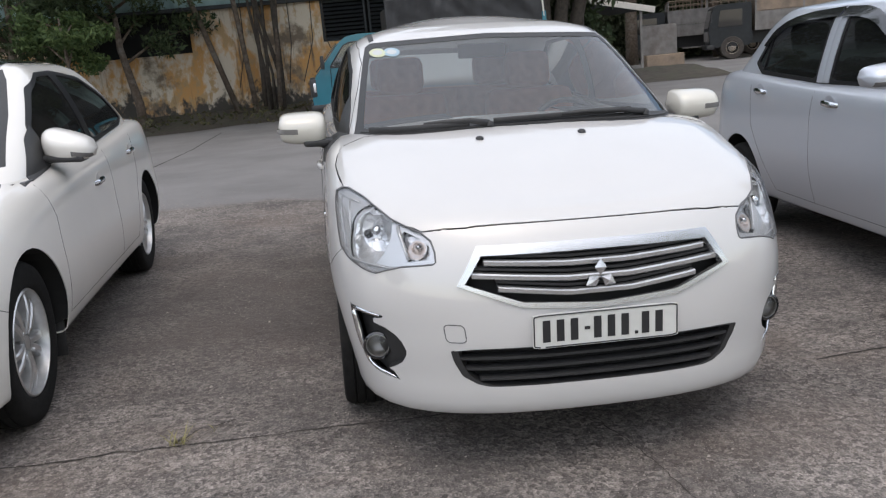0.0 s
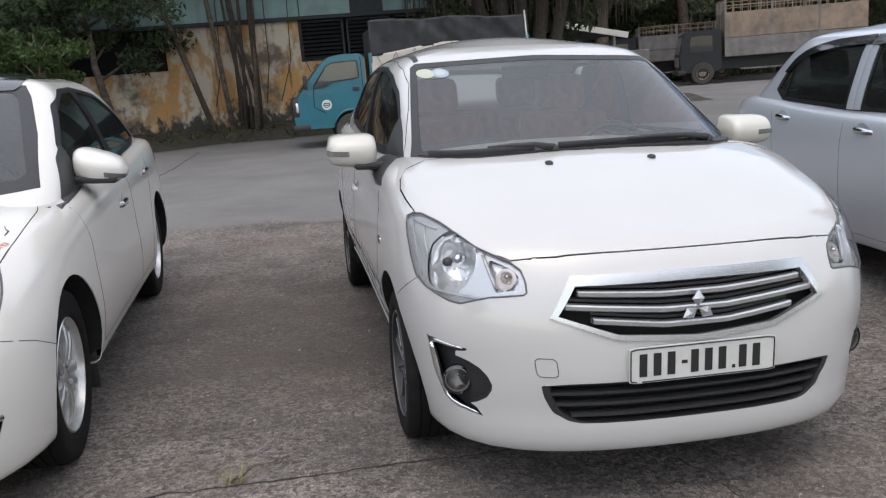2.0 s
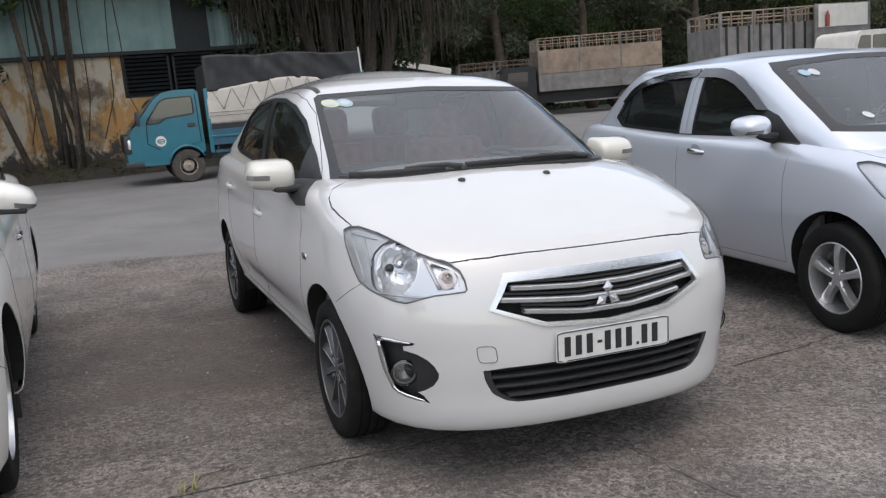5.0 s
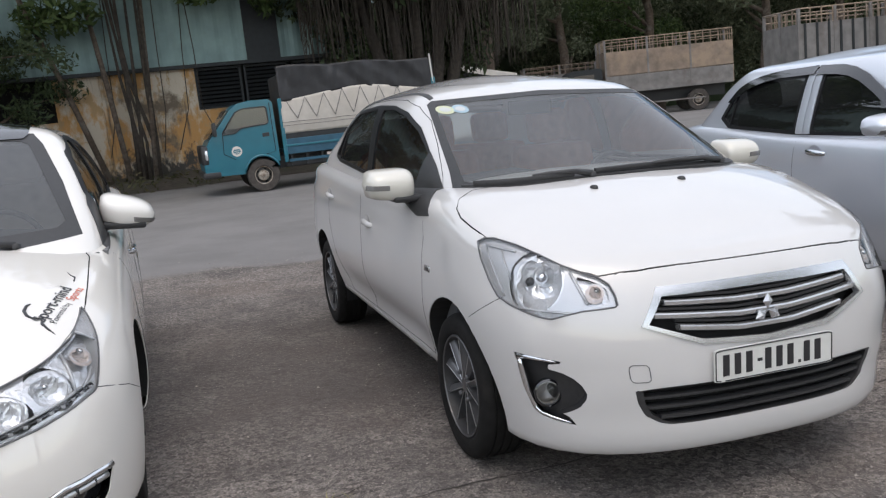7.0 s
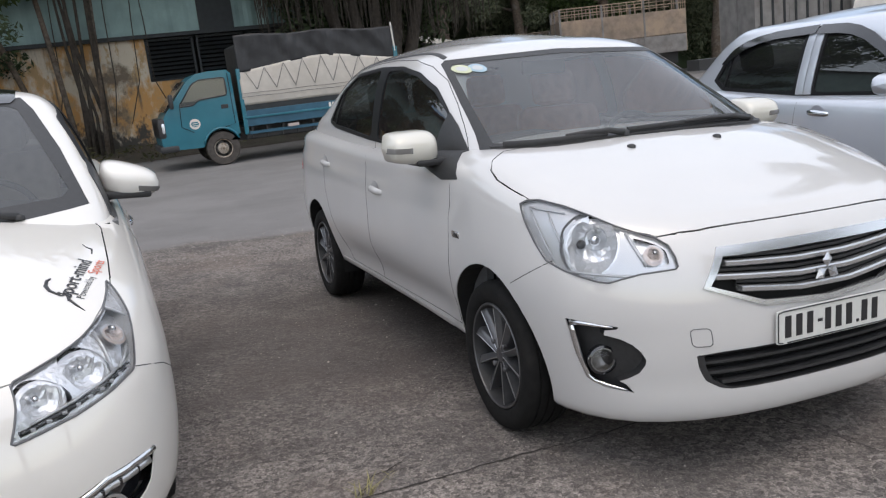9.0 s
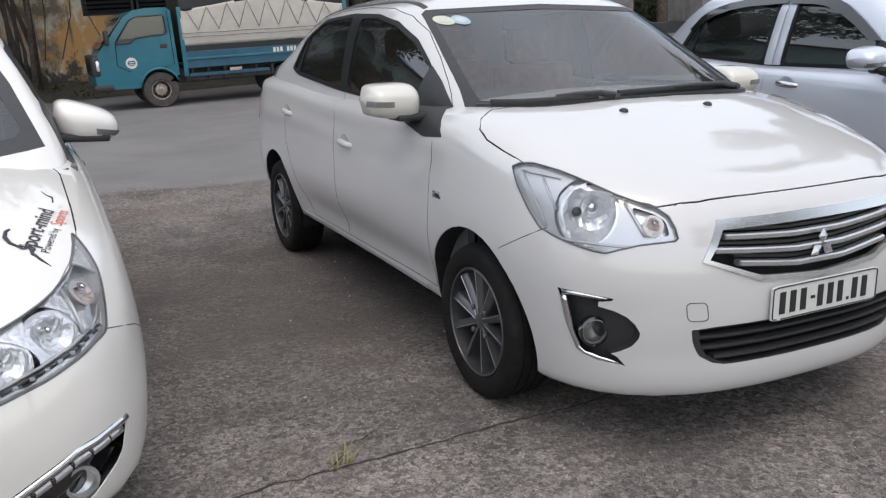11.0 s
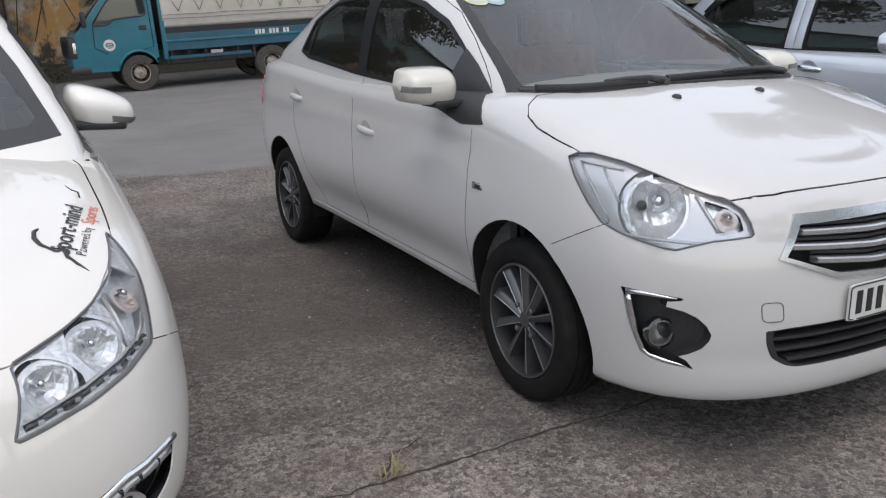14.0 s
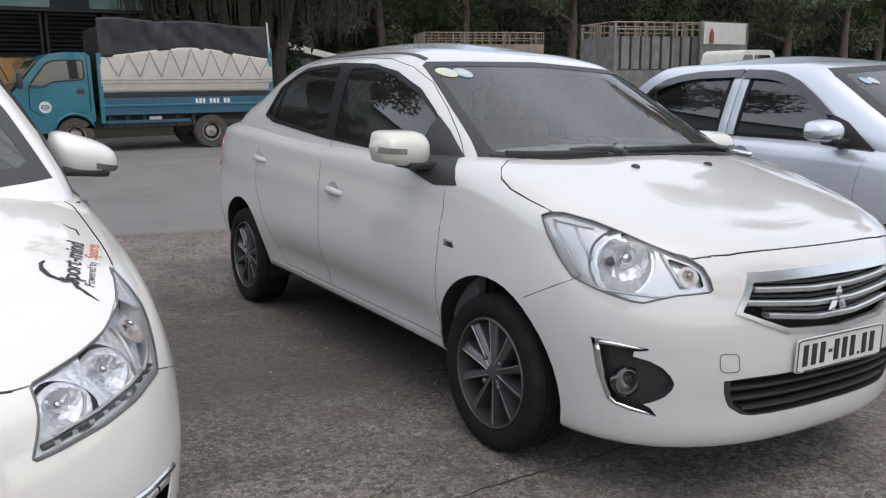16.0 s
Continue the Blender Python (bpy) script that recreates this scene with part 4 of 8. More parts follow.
WHITE_CAR = dict(
    half=0.835, length=4.245, paint=M_WHITE, paint_label="glossy white painted body",
    low=[
        (0.17, 0.16, 4.08, [(0, 0.205), (0.45, 0.190), (0.75, 0.205), (1.2, 0.27), (3.0, 0.28), (4.2, 0.24)]),
        (0.075, 0.05, 4.17, [(0, 0.205), (0.45, 0.190), (0.75, 0.21), (1.2, 0.275), (3.0, 0.285), (4.2, 0.25)]),
        (0.050, 0.02, 4.20, [(0, 0.25), (0.7, 0.28), (1.2, 0.32), (3.0, 0.33), (4.2, 0.32)]),
        (0.020, 0.00, 4.23, 0.43),
        (0.000, 0.008, 4.245, 0.56),
        (0.002, 0.030, 4.245, 0.68),
        ([(0, 0.03), (0.8, 0.012), (4.2, 0.02)], 0.064, 4.23, [(0, 0.752), (0.6, 0.805), (1.1, 0.84), (4.2, 0.93)]),
        ([(0, 0.05), (0.8, 0.028), (4.2, 0.05)], 0.106, 4.20, [(0, 0.797), (0.6, 0.89), (1.0, 0.965), (2.5, 0.99), (3.4, 1.03), (3.9, 1.035), (4.2, 0.99)]),
        ([(0, 0.10), (0.8, 0.088), (1.2, 0.10), (4.2, 0.12)], 0.165, 4.10, [(0, 0.834), (0.3, 0.875), (0.6, 0.946), (0.85, 1.012), (1.0, 1.034), (1.3, 1.034), (2.5, 1.02), (3.4, 1.065), (3.9, 1.075), (4.2, 1.03)]),
    ],
    deck=[(0.165, 0.836), (0.30, 0.897), (0.45, 0.948), (0.65, 1.008), (0.80, 1.045), (0.86, 1.058), (1.0, 1.074), (3.5, 1.11), (4.1, 1.09)],
    shape=body_relief, crown=3.0, nose=(2.6, 10), tail=(2.8, 10),
    cabin=[
        (0.085, 0.60, 4.20, 0.93), (0.090, 0.78, 4.08, 1.02), (0.105, 0.985, 3.95, 1.12), ([(0, 0.130), (2.8, 0.130), (3.7, 0.16)], 1.20, 3.72, 1.22),
        ([(0, 0.160), (2.7, 0.160), (3.5, 0.21)], 1.405, 3.50, 1.32), ([(0, 0.20), (2.6, 0.20), (3.3, 0.26)], 1.57, 3.33, 1.40), ([(0, 0.26), (2.5, 0.26), (3.2, 0.33)], 1.68, 3.18, 1.450), ([(0, 0.37), (2.5, 0.37), (3.1, 0.43)], 1.81, 3.08, 1.486),
    ],
    roof=[(1.81, 1.488), (2.10, 1.534), (2.38, 1.552), (2.68, 1.544), (3.08, 1.488)],
    cabin_nose=(5.0, 6), cabin_tail=(3.2, 8), mid=2.4, belt=1.0,
    arch=0.348, hub_f=0.822, hub_r=3.366, hub_z=0.288, track=0.714, tyre_r=0.288, rim_r=0.205, tyre_w=0.195,
    spokes=10, alloy=M_RIMDARK, lip=M_RIMLIP, style="blade", under=0.20, steer=0,
    lamp=[(0.942, 0.892), (0.915, 0.904), (0.867, 0.907), (0.767, 0.891), (0.668, 0.865), (0.555, 0.828), (0.458, 0.797), (0.422, 0.775), (0.398, 0.741), (0.387, 0.712), (0.394, 0.706), (0.486, 0.696), (0.537, 0.683), (0.582, 0.669), (0.614, 0.672), (0.694, 0.687), (0.755, 0.703), (0.809, 0.721), (0.863, 0.773), (0.909, 0.833)],
    bulbs=[(0.662, 0.782, 0.114, M_REFLECTOR), (0.462, 0.752, 0.030, M_AMBER)], lamp_depth=0.10,
    lamp_holes=[rounded([(0.527, 0.806), (0.462, 0.786), (0.424, 0.762), (0.408, 0.722), (0.478, 0.710)], 0.12, 2)],
    lamp_bars=[(0.512, 0.765, -0.036, -0.048, 0.006), (0.83, 0.876, 0.07, 0.006, 0.003), (0.84, 0.80, 0.055, 0.075, 0.004), (0.60, 0.690, 0.16, 0.006, 0.005), (0.79, 0.825, 0.03, 0.045, 0.004)],
    front_holes=[[(-0.771, 0.544), (-0.725, 0.540), (-0.673, 0.532), (-0.676, 0.525), (-0.702, 0.518), (-0.702, 0.503), (-0.667, 0.492), (-0.640, 0.475), (-0.620, 0.452), (-0.608, 0.425), (-0.609, 0.405), (-0.621, 0.380), (-0.646, 0.358), (-0.662, 0.348), (-0.647, 0.338), (-0.630, 0.312), (-0.662, 0.315), (-0.692, 0.322), (-0.712, 0.333), (-0.724, 0.350), (-0.75, 0.43)]],
    front_middle=[[(-0.438, 0.643), (-0.372, 0.752), (0.372, 0.752), (0.438, 0.643), (0.25, 0.572), (0.0, 0.554), (-0.25, 0.572)],
                  rounded([(-0.478, 0.441), (0.478, 0.441), (0.466, 0.395), (0.440, 0.345), (0.395, 0.318), (0.35, 0.308), (-0.35, 0.308), (-0.395, 0.318), (-0.440, 0.345), (-0.466, 0.395)], 0.10, 2)],
    well=[(-0.62, 1.25), (0.62, 1.25), (0.66, 1.6), (0.66, 3.2), (0.55, 3.6), (-0.55, 3.6), (-0.66, 3.2), (-0.66, 1.6)],
    hood=[(x * s, y) for s, way in ((-1, -1), (1, 1)) for x, y in [(0.0, 0.107), (0.10, 0.108), (0.20, 0.112), (0.29, 0.120), (0.40, 0.134), (0.483, 0.154), (0.535, 0.171), (0.565, 0.195), (0.626, 0.25), (0.676, 0.32), (0.714, 0.40), (0.745, 0.495), (0.759, 0.566), (0.771, 0.679), (0.776, 0.771), (0.765, 0.84), (0.735, 0.885), (0.653, 0.954), (0.40, 0.895), (0.0, 0.86)][::way]][:-1][1:], hood_z=0.762,
    windscreen=[(-0.70, 1.0), (-0.667, 1.10), (-0.632, 1.23), (-0.602, 1.335), (-0.580, 1.40), (-0.555, 1.417), (0.0, 1.438), (0.555, 1.417), (0.580, 1.40), (0.602, 1.335), (0.632, 1.23), (0.667, 1.10), (0.70, 1.0), (0.35, 0.98), (0.0, 0.97), (-0.35, 0.98)],
    screen_inner=rounded([(-0.645, 1.068), (-0.640, 1.10), (-0.606, 1.23), (-0.576, 1.335), (-0.550, 1.397), (0.0, 1.416), (0.550, 1.397), (0.576, 1.335), (0.606, 1.23), (0.640, 1.10), (0.645, 1.068), (0.4, 1.078), (0.0, 1.080), (-0.4, 1.078)], 0.06, 2),
    rear_screen=[(-0.58, 1.10), (-0.48, 1.40), (0.48, 1.40), (0.58, 1.10)], rear_mat=M_WINDSCREEN,
    side_glass=[rounded([(2.250, 1.047), (2.245, 1.396), (2.03, 1.393), (1.80, 1.355), (1.585, 1.28), (1.40, 1.18), (1.38, 1.065)], 0.05, 2), rounded([(3.17, 1.14), (3.08, 1.29), (2.82, 1.388), (2.355, 1.408), (2.33, 1.062), (3.05, 1.118)], 0.06, 2)],
    surround=[rounded([(1.16, 1.000), (1.23, 1.070), (1.32, 1.135), (1.44, 1.213), (1.58, 1.296), (1.79, 1.371), (2.03, 1.409), (2.40, 1.422), (2.83, 1.404), (3.10, 1.303), (3.20, 1.135), (3.06, 1.10), (2.36, 1.048)], 0.05, 2)],
    corner=[rounded([(1.050, 0.944), (1.09, 0.988), (1.205, 1.070), (1.30, 1.135), (1.40, 1.19), (1.46, 1.03), (1.42, 0.975), (1.20, 0.932)], 0.05, 1)],
    side_seams=[[(1.12, 0.95), (1.135, 0.78), (1.155, 0.42), (1.17, 0.33)], [(2.27, 1.04), (2.245, 0.8), (2.22, 0.5), (2.20, 0.33)], [(1.17, 0.33), (2.19, 0.335), (2.75, 0.34)], [(2.75, 0.34), (2.98, 0.58), (3.10, 0.74), (3.12, 0.95)], [(0.615, 0.615), (0.40, 0.722)],
                [(1.10, 0.965), (1.205, 1.085), (1.271, 1.140), (1.389, 1.222), (1.555, 1.325), (1.727, 1.393), (1.926, 1.432), (2.283, 1.447), (2.616, 1.442), (2.82, 1.425), (3.05, 1.365)]],
    handles=[(2.075, 0.818), (3.06, 0.897)], handle_mat=M_WHITE, cap_mat=M_CAP, handle_tilt=3,
    mirror=(0.79, 1.31, 1.062), mirror_size=(0.212, 0.146, 0.15), mirror_pow=4.2, mirror_taper=0.86, mirror_drop=0.008, mirror_under=0.5, mirror_lip=0.004, mirror_reach=0.06, ind=(0.58, 0.998, -0.010),
    bars=[([(3.045, 1.118), (2.995, 1.335)], [(3.065, 1.119), (3.015, 1.328)])],
    seat_mat=M_SEAT, dash=0.98,
)


main_at = pose(0.755, 2.45, 0)
white_sedan, WHITE_LOW, WHITE_CAB = sedan("white_sedan", main_at, WHITE_CAR, label="glossy white compact saloon car parked on concrete", category="car")


def slope(x, y):
    """Height of the ground: level where the cars stand, rising gently to the east."""
    t = min(1, max(0, (y - 8) / 9))
    t = t * t * (3 - 2 * t)
    near = max(0, x - 1.9) if x > 0 else 0.0
    return 0.04 * lerp(near, x, t) if abs(x) < 60 else 0.04 * math.copysign(60, x) * t


def ground_material():
    """Rough pebbly concrete in the parking bay, smoother and paler slab on the drive beyond, with stains and a darker
    patch by the white car.
    """
    m = bpy.data.materials.new("worn_concrete")
    m.use_nodes = True
    nt = m.node_tree
    N, L = nt.nodes.new, nt.links.new
    b = nt.nodes["Principled BSDF"]
    co = N("ShaderNodeTexCoord").outputs["Object"]

    def noise_(scale, detail=6, rough=0.6):
        n = N("ShaderNodeTexNoise")
        n.inputs["Scale"].default_value, n.inputs["Detail"].default_value, n.inputs["Roughness"].default_value = scale, detail, rough
        L(co, n.inputs["Vector"])
        return n.outputs[0]

    def ramp(src, a, c, lo=0.0, hi=1.0):
        r = N("ShaderNodeMapRange")
        for k, v in zip(("From Min", "From Max", "To Min", "To Max"), (a, c, lo, hi)):
            r.inputs[k].default_value = v
        L(src, r.inputs[0])
        return r.outputs[0]

    def mixed(fac, a, c, mode="MIX"):
        x = N("ShaderNodeMix")
        x.data_type, x.blend_type = "RGBA", mode
        for key, v in (("Factor", fac), ("A", a), ("B", c)):
            if isinstance(v, (tuple, float, int)):
                x.inputs[key].default_value = v if key == "Factor" else (*v, 1)
            else:
                L(v, x.inputs[key])
        return x.outputs["Result"]

    def maths(op, a, c):
        x = N("ShaderNodeMath")
        x.operation = op
        for k, v in enumerate((a, c)):
            if isinstance(v, (int, float)):
                x.inputs[k].default_value = v
            else:
                L(v, x.inputs[k])
        return x.outputs[0]

    sep = N("ShaderNodeSeparateXYZ")
    L(co, sep.inputs[0])
    wob = maths("MULTIPLY", noise_(0.9), 1.1)
    drive = ramp(maths("ADD", sep.outputs[1], wob), 9.1, 9.35)
    vor = N("ShaderNodeTexVoronoi")
    vor.inputs["Scale"].default_value = 58
    L(co, vor.inputs["Vector"])
    pebble = ramp(vor.outputs["Distance"], 0.15, 0.75)
    cell = N("ShaderNodeSeparateColor")
    L(vor.outputs["Color"], cell.inputs[0])
    tone = ramp(cell.outputs[0], 0.0, 1.0, 0.50, 1.62)
    fine = N("ShaderNodeTexVoronoi")
    fine.inputs["Scale"].default_value = 170
    L(co, fine.inputs["Vector"])
    cell2 = N("ShaderNodeSeparateColor")
    L(fine.outputs["Color"], cell2.inputs[0])
    tone = maths("MULTIPLY", tone, ramp(cell2.outputs[1], 0.0, 1.0, 0.55, 1.50))
    slab = mixed(1.0, mixed(ramp(noise_(1.6, 8, 0.7), 0.40, 0.66), (0.172, 0.153, 0.139), (0.090, 0.079, 0.072)), tone, "MULTIPLY")
    slab = mixed(ramp(noise_(5, 7, 0.75), 0.50, 0.66, 0.0, 0.42), slab, (0.070, 0.064, 0.060))
    slab = mixed(ramp(noise_(0.9, 5, 0.6), 0.48, 0.66, 0.0, 0.60), slab, (0.126, 0.099, 0.083))
    slab = mixed(ramp(noise_(0.55, 7, 0.72), 0.50, 0.60, 0.0, 0.62), slab, (0.066, 0.060, 0.057))
    slab = mixed(ramp(noise_(2.7, 8, 0.75), 0.56, 0.66, 0.0, 0.45), slab, (0.198, 0.182, 0.170))
    # darker brown patch around one point at the white car's flank, noisy edge
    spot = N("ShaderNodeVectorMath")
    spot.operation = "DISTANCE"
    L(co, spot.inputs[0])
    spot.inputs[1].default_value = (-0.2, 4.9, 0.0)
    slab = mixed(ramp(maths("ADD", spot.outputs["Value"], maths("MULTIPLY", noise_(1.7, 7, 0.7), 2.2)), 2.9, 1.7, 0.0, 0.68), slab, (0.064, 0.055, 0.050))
    pale = mixed(ramp(noise_(170, 3), 0.62, 0.68, 0.0, 0.75), slab, (0.42, 0.39, 0.35))
    road = mixed(ramp(noise_(0.7, 7, 0.65), 0.38, 0.68), (0.196, 0.190, 0.186), (0.145, 0.140, 0.137))
    road = mixed(ramp(noise_(60, 4), 0.4, 0.7, 0.0, 0.35), road, (0.15, 0.143, 0.137))
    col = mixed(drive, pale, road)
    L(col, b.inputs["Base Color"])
    b.inputs["Roughness"].default_value = 0.85
    b.inputs["Specular IOR Level"].default_value = 0.35
    h1 = maths("MULTIPLY", pebble, 0.35)
    h2 = maths("ADD", h1, maths("MULTIPLY", noise_(30, 5), 1.2))
    h3 = maths("MULTIPLY", h2, ramp(drive, 0, 1, 1.0, 0.3))
    bp = N("ShaderNodeBump")
    bp.inputs["Strength"].default_value, bp.inputs["Distance"].default_value = 0.75, 0.008
    L(h3, bp.inputs["Height"])
    L(bp.outputs[0], b.inputs["Normal"])
    return m


M_CONCRETE = ground_material()
bm = bmesh.new()
xs = [-900, -300, -100, -60] + [-40 + i for i in range(0, 101)] + [80, 140, 400, 900]
ys = [-600, -200, -60, -20, -8] + [-4 + i for i in range(0, 60)] + [70, 120, 400, 1500]
grid = [[bm.verts.new((x, y, slope(x, y))) for x in xs] for y in ys]
for a, b in zip(grid, grid[1:]):
    for i in range(len(xs) - 1):
        bm.faces.new((a[i], a[i + 1], b[i + 1], b[i]))
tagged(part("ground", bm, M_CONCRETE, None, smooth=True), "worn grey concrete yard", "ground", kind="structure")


# joints and cracks in the concrete, and what grows in them
M_CRACK = material("dirt_in_crack", (0.035, 0.030, 0.026), 0.95, 0, 0, 0.3, 40)


def crack(pts, width, seed, label):
    """A thin uneven line of dirt lying in a crack."""
    bm = bmesh.new()
    rows, n = [], 0
    for p, q in zip(pts, pts[1:]):
        k = max(2, int(math.dist(p, q) / 0.025))
        for i in range(k):
            x, y = lerp(p[0], q[0], i / k), lerp(p[1], q[1], i / k)
            d = 0.022 * noise.noise((x * 3, y * 3, seed)) + 0.016 * noise.noise((x * 14, y * 14, seed)) + 0.007 * noise.noise((x * 45, y * 45, seed))
            w = width * (0.35 + 1.3 * abs(noise.noise((x * 9, y * 9, seed + 5))))
            t = Vector((q[0] - p[0], q[1] - p[1])).normalized()
            c = Vector((x - t.y * d, y + t.x * d))
            z = slope(c.x, c.y) + 0.0025
            rows.append((bm.verts.new((c.x + t.y * w, c.y - t.x * w, z)), bm.verts.new((c.x - t.y * w, c.y + t.x * w, z))))
    for a, b in zip(rows, rows[1:]):
        bm.faces.new((a[0], b[0], b[1], a[1]))
    return tagged(part("crack", bm, M_CRACK), label, "crack", kind="structure")


crack([(-6.0, 2.80), (-1.29, 2.97), (-0.06, 3.01), (0.82, 3.03), (1.85, 3.14), (3.6, 3.28)], 0.0062, 3, "dirt-filled joint across the concrete")
crack([(-0.70, 3.02), (-0.60, 3.12), (-0.44, 3.22)], 0.004, 8, "short branching crack in concrete")
crack([(0.72, 3.03), (0.86, 2.80), (0.93, 2.45), (1.02, 1.9)], 0.003, 12, "fine crack in concrete")
crack([(-2.7, 12.6), (-2.6, 13.85), (-2.45, 16.5), (-2.33, 20.2)], 0.025, 15, "dark joint across the drive")
rng = np.random.default_rng(9)
n = 3600
px, py_ = rng.uniform(-3.2, 3.6, n), rng.uniform(1.2, 8.9, n)
pr = rng.uniform(0.0016, 0.0042, n) * np.where(rng.random(n) > 0.97, 2.2, 1)
vs, fs = [], []
for x, y, r in zip(px, py_, pr):
    k, z = len(vs), slope(x, y)
    a = rng.uniform(0, 6.28)
    for j in range(4):
        vs.append((x + r * math.cos(a + 1.57 * j) * rng.uniform(0.7, 1.4), y + r * math.sin(a + 1.57 * j) * rng.uniform(0.7, 1.4), z))
    vs.append((x, y, z + r * 1.1))
    fs += [(k, k + 1, k + 4), (k + 1, k + 2, k + 4), (k + 2, k + 3, k + 4), (k + 3, k, k + 4)]
mesh = bpy.data.meshes.new("grit")
mesh.from_pydata(vs, [], fs)
tagged(link("grit", mesh, material("grit_stone", (0.30, 0.27, 0.24), 0.9, 0, 0, 0.5, 300)), "loose grit on the concrete", "grit", kind="stuff")
rng = np.random.default_rng(31)
vs, fs = [], []
for x, y in zip(rng.uniform(-4.5, 4.5, 9000), rng.normal(7.9, 0.75, 9000)):
    if noise.noise((x * 0.8, y * 0.8, 4)) < rng.uniform(-0.5, 0.45):
        continue
    r, k, z, a = rng.uniform(0.004, 0.011), len(vs), slope(x, y), rng.uniform(0, 6.28)
    for j in range(5):
        q = r * rng.uniform(0.7, 1.3)
        vs.append((x + q * math.cos(a + 1.257 * j), y + q * math.sin(a + 1.257 * j), z))
    vs.append((x + r * 0.2, y, z + r * rng.uniform(0.5, 0.9)))
    fs += [(k + j, k + (j + 1) % 5, k + 5) for j in range(5)]
mesh = bpy.data.meshes.new("gravel")
mesh.from_pydata(vs, [], fs)
tagged(link("gravel", mesh, material("gravel_stone", (0.21, 0.19, 0.175), 0.9, 0, 0, 0.6, 60)), "loose gravel along the edge of the drive", "gravel", kind="stuff")
M_BLADE = material("grass_blade", (0.22, 0.20, 0.08), 0.6, 0, 0, 0.3, 30)


def tuft(at, seed, blades, size):
    t = empty("weed_tuft", Matrix.Translation((at[0], at[1], slope(*at))), label="small green weed growing from the crack", category="weed")
    r = random.Random(seed)
    for k in range(blades):
        a, l = r.uniform(0, 6.28), size * r.uniform(0.5, 1.3)
        d, o = Vector((math.cos(a), math.sin(a), 0)), Vector((r.uniform(-0.03, 0.03), r.uniform(-0.015, 0.015), -0.003))
        bm = bmesh.new()
        pts = [o + d * (l * 0.55 * u) + Vector((0, 0, l * (0.8 * u - 0.35 * u * u))) for u in (0, 0.3, 0.6, 1.0)]
        sd = d.cross(Vector((0, 0, 1))) * 0.0022
        rows = [(bm.verts.new(p - sd * w), bm.verts.new(p + sd * w)) for p, w in zip(pts, (0.8, 1.0, 0.8, 0.15))]
        for x, y in zip(rows, rows[1:]):
            bm.faces.new((x[0], x[1], y[1], y[0]))
        part("blade", bm, M_BLADE, t, smooth=True)
    return t


tuft((-0.68, 3.01), 1, 18, 0.115)
tuft((-0.57, 3.09), 2, 5, 0.07)


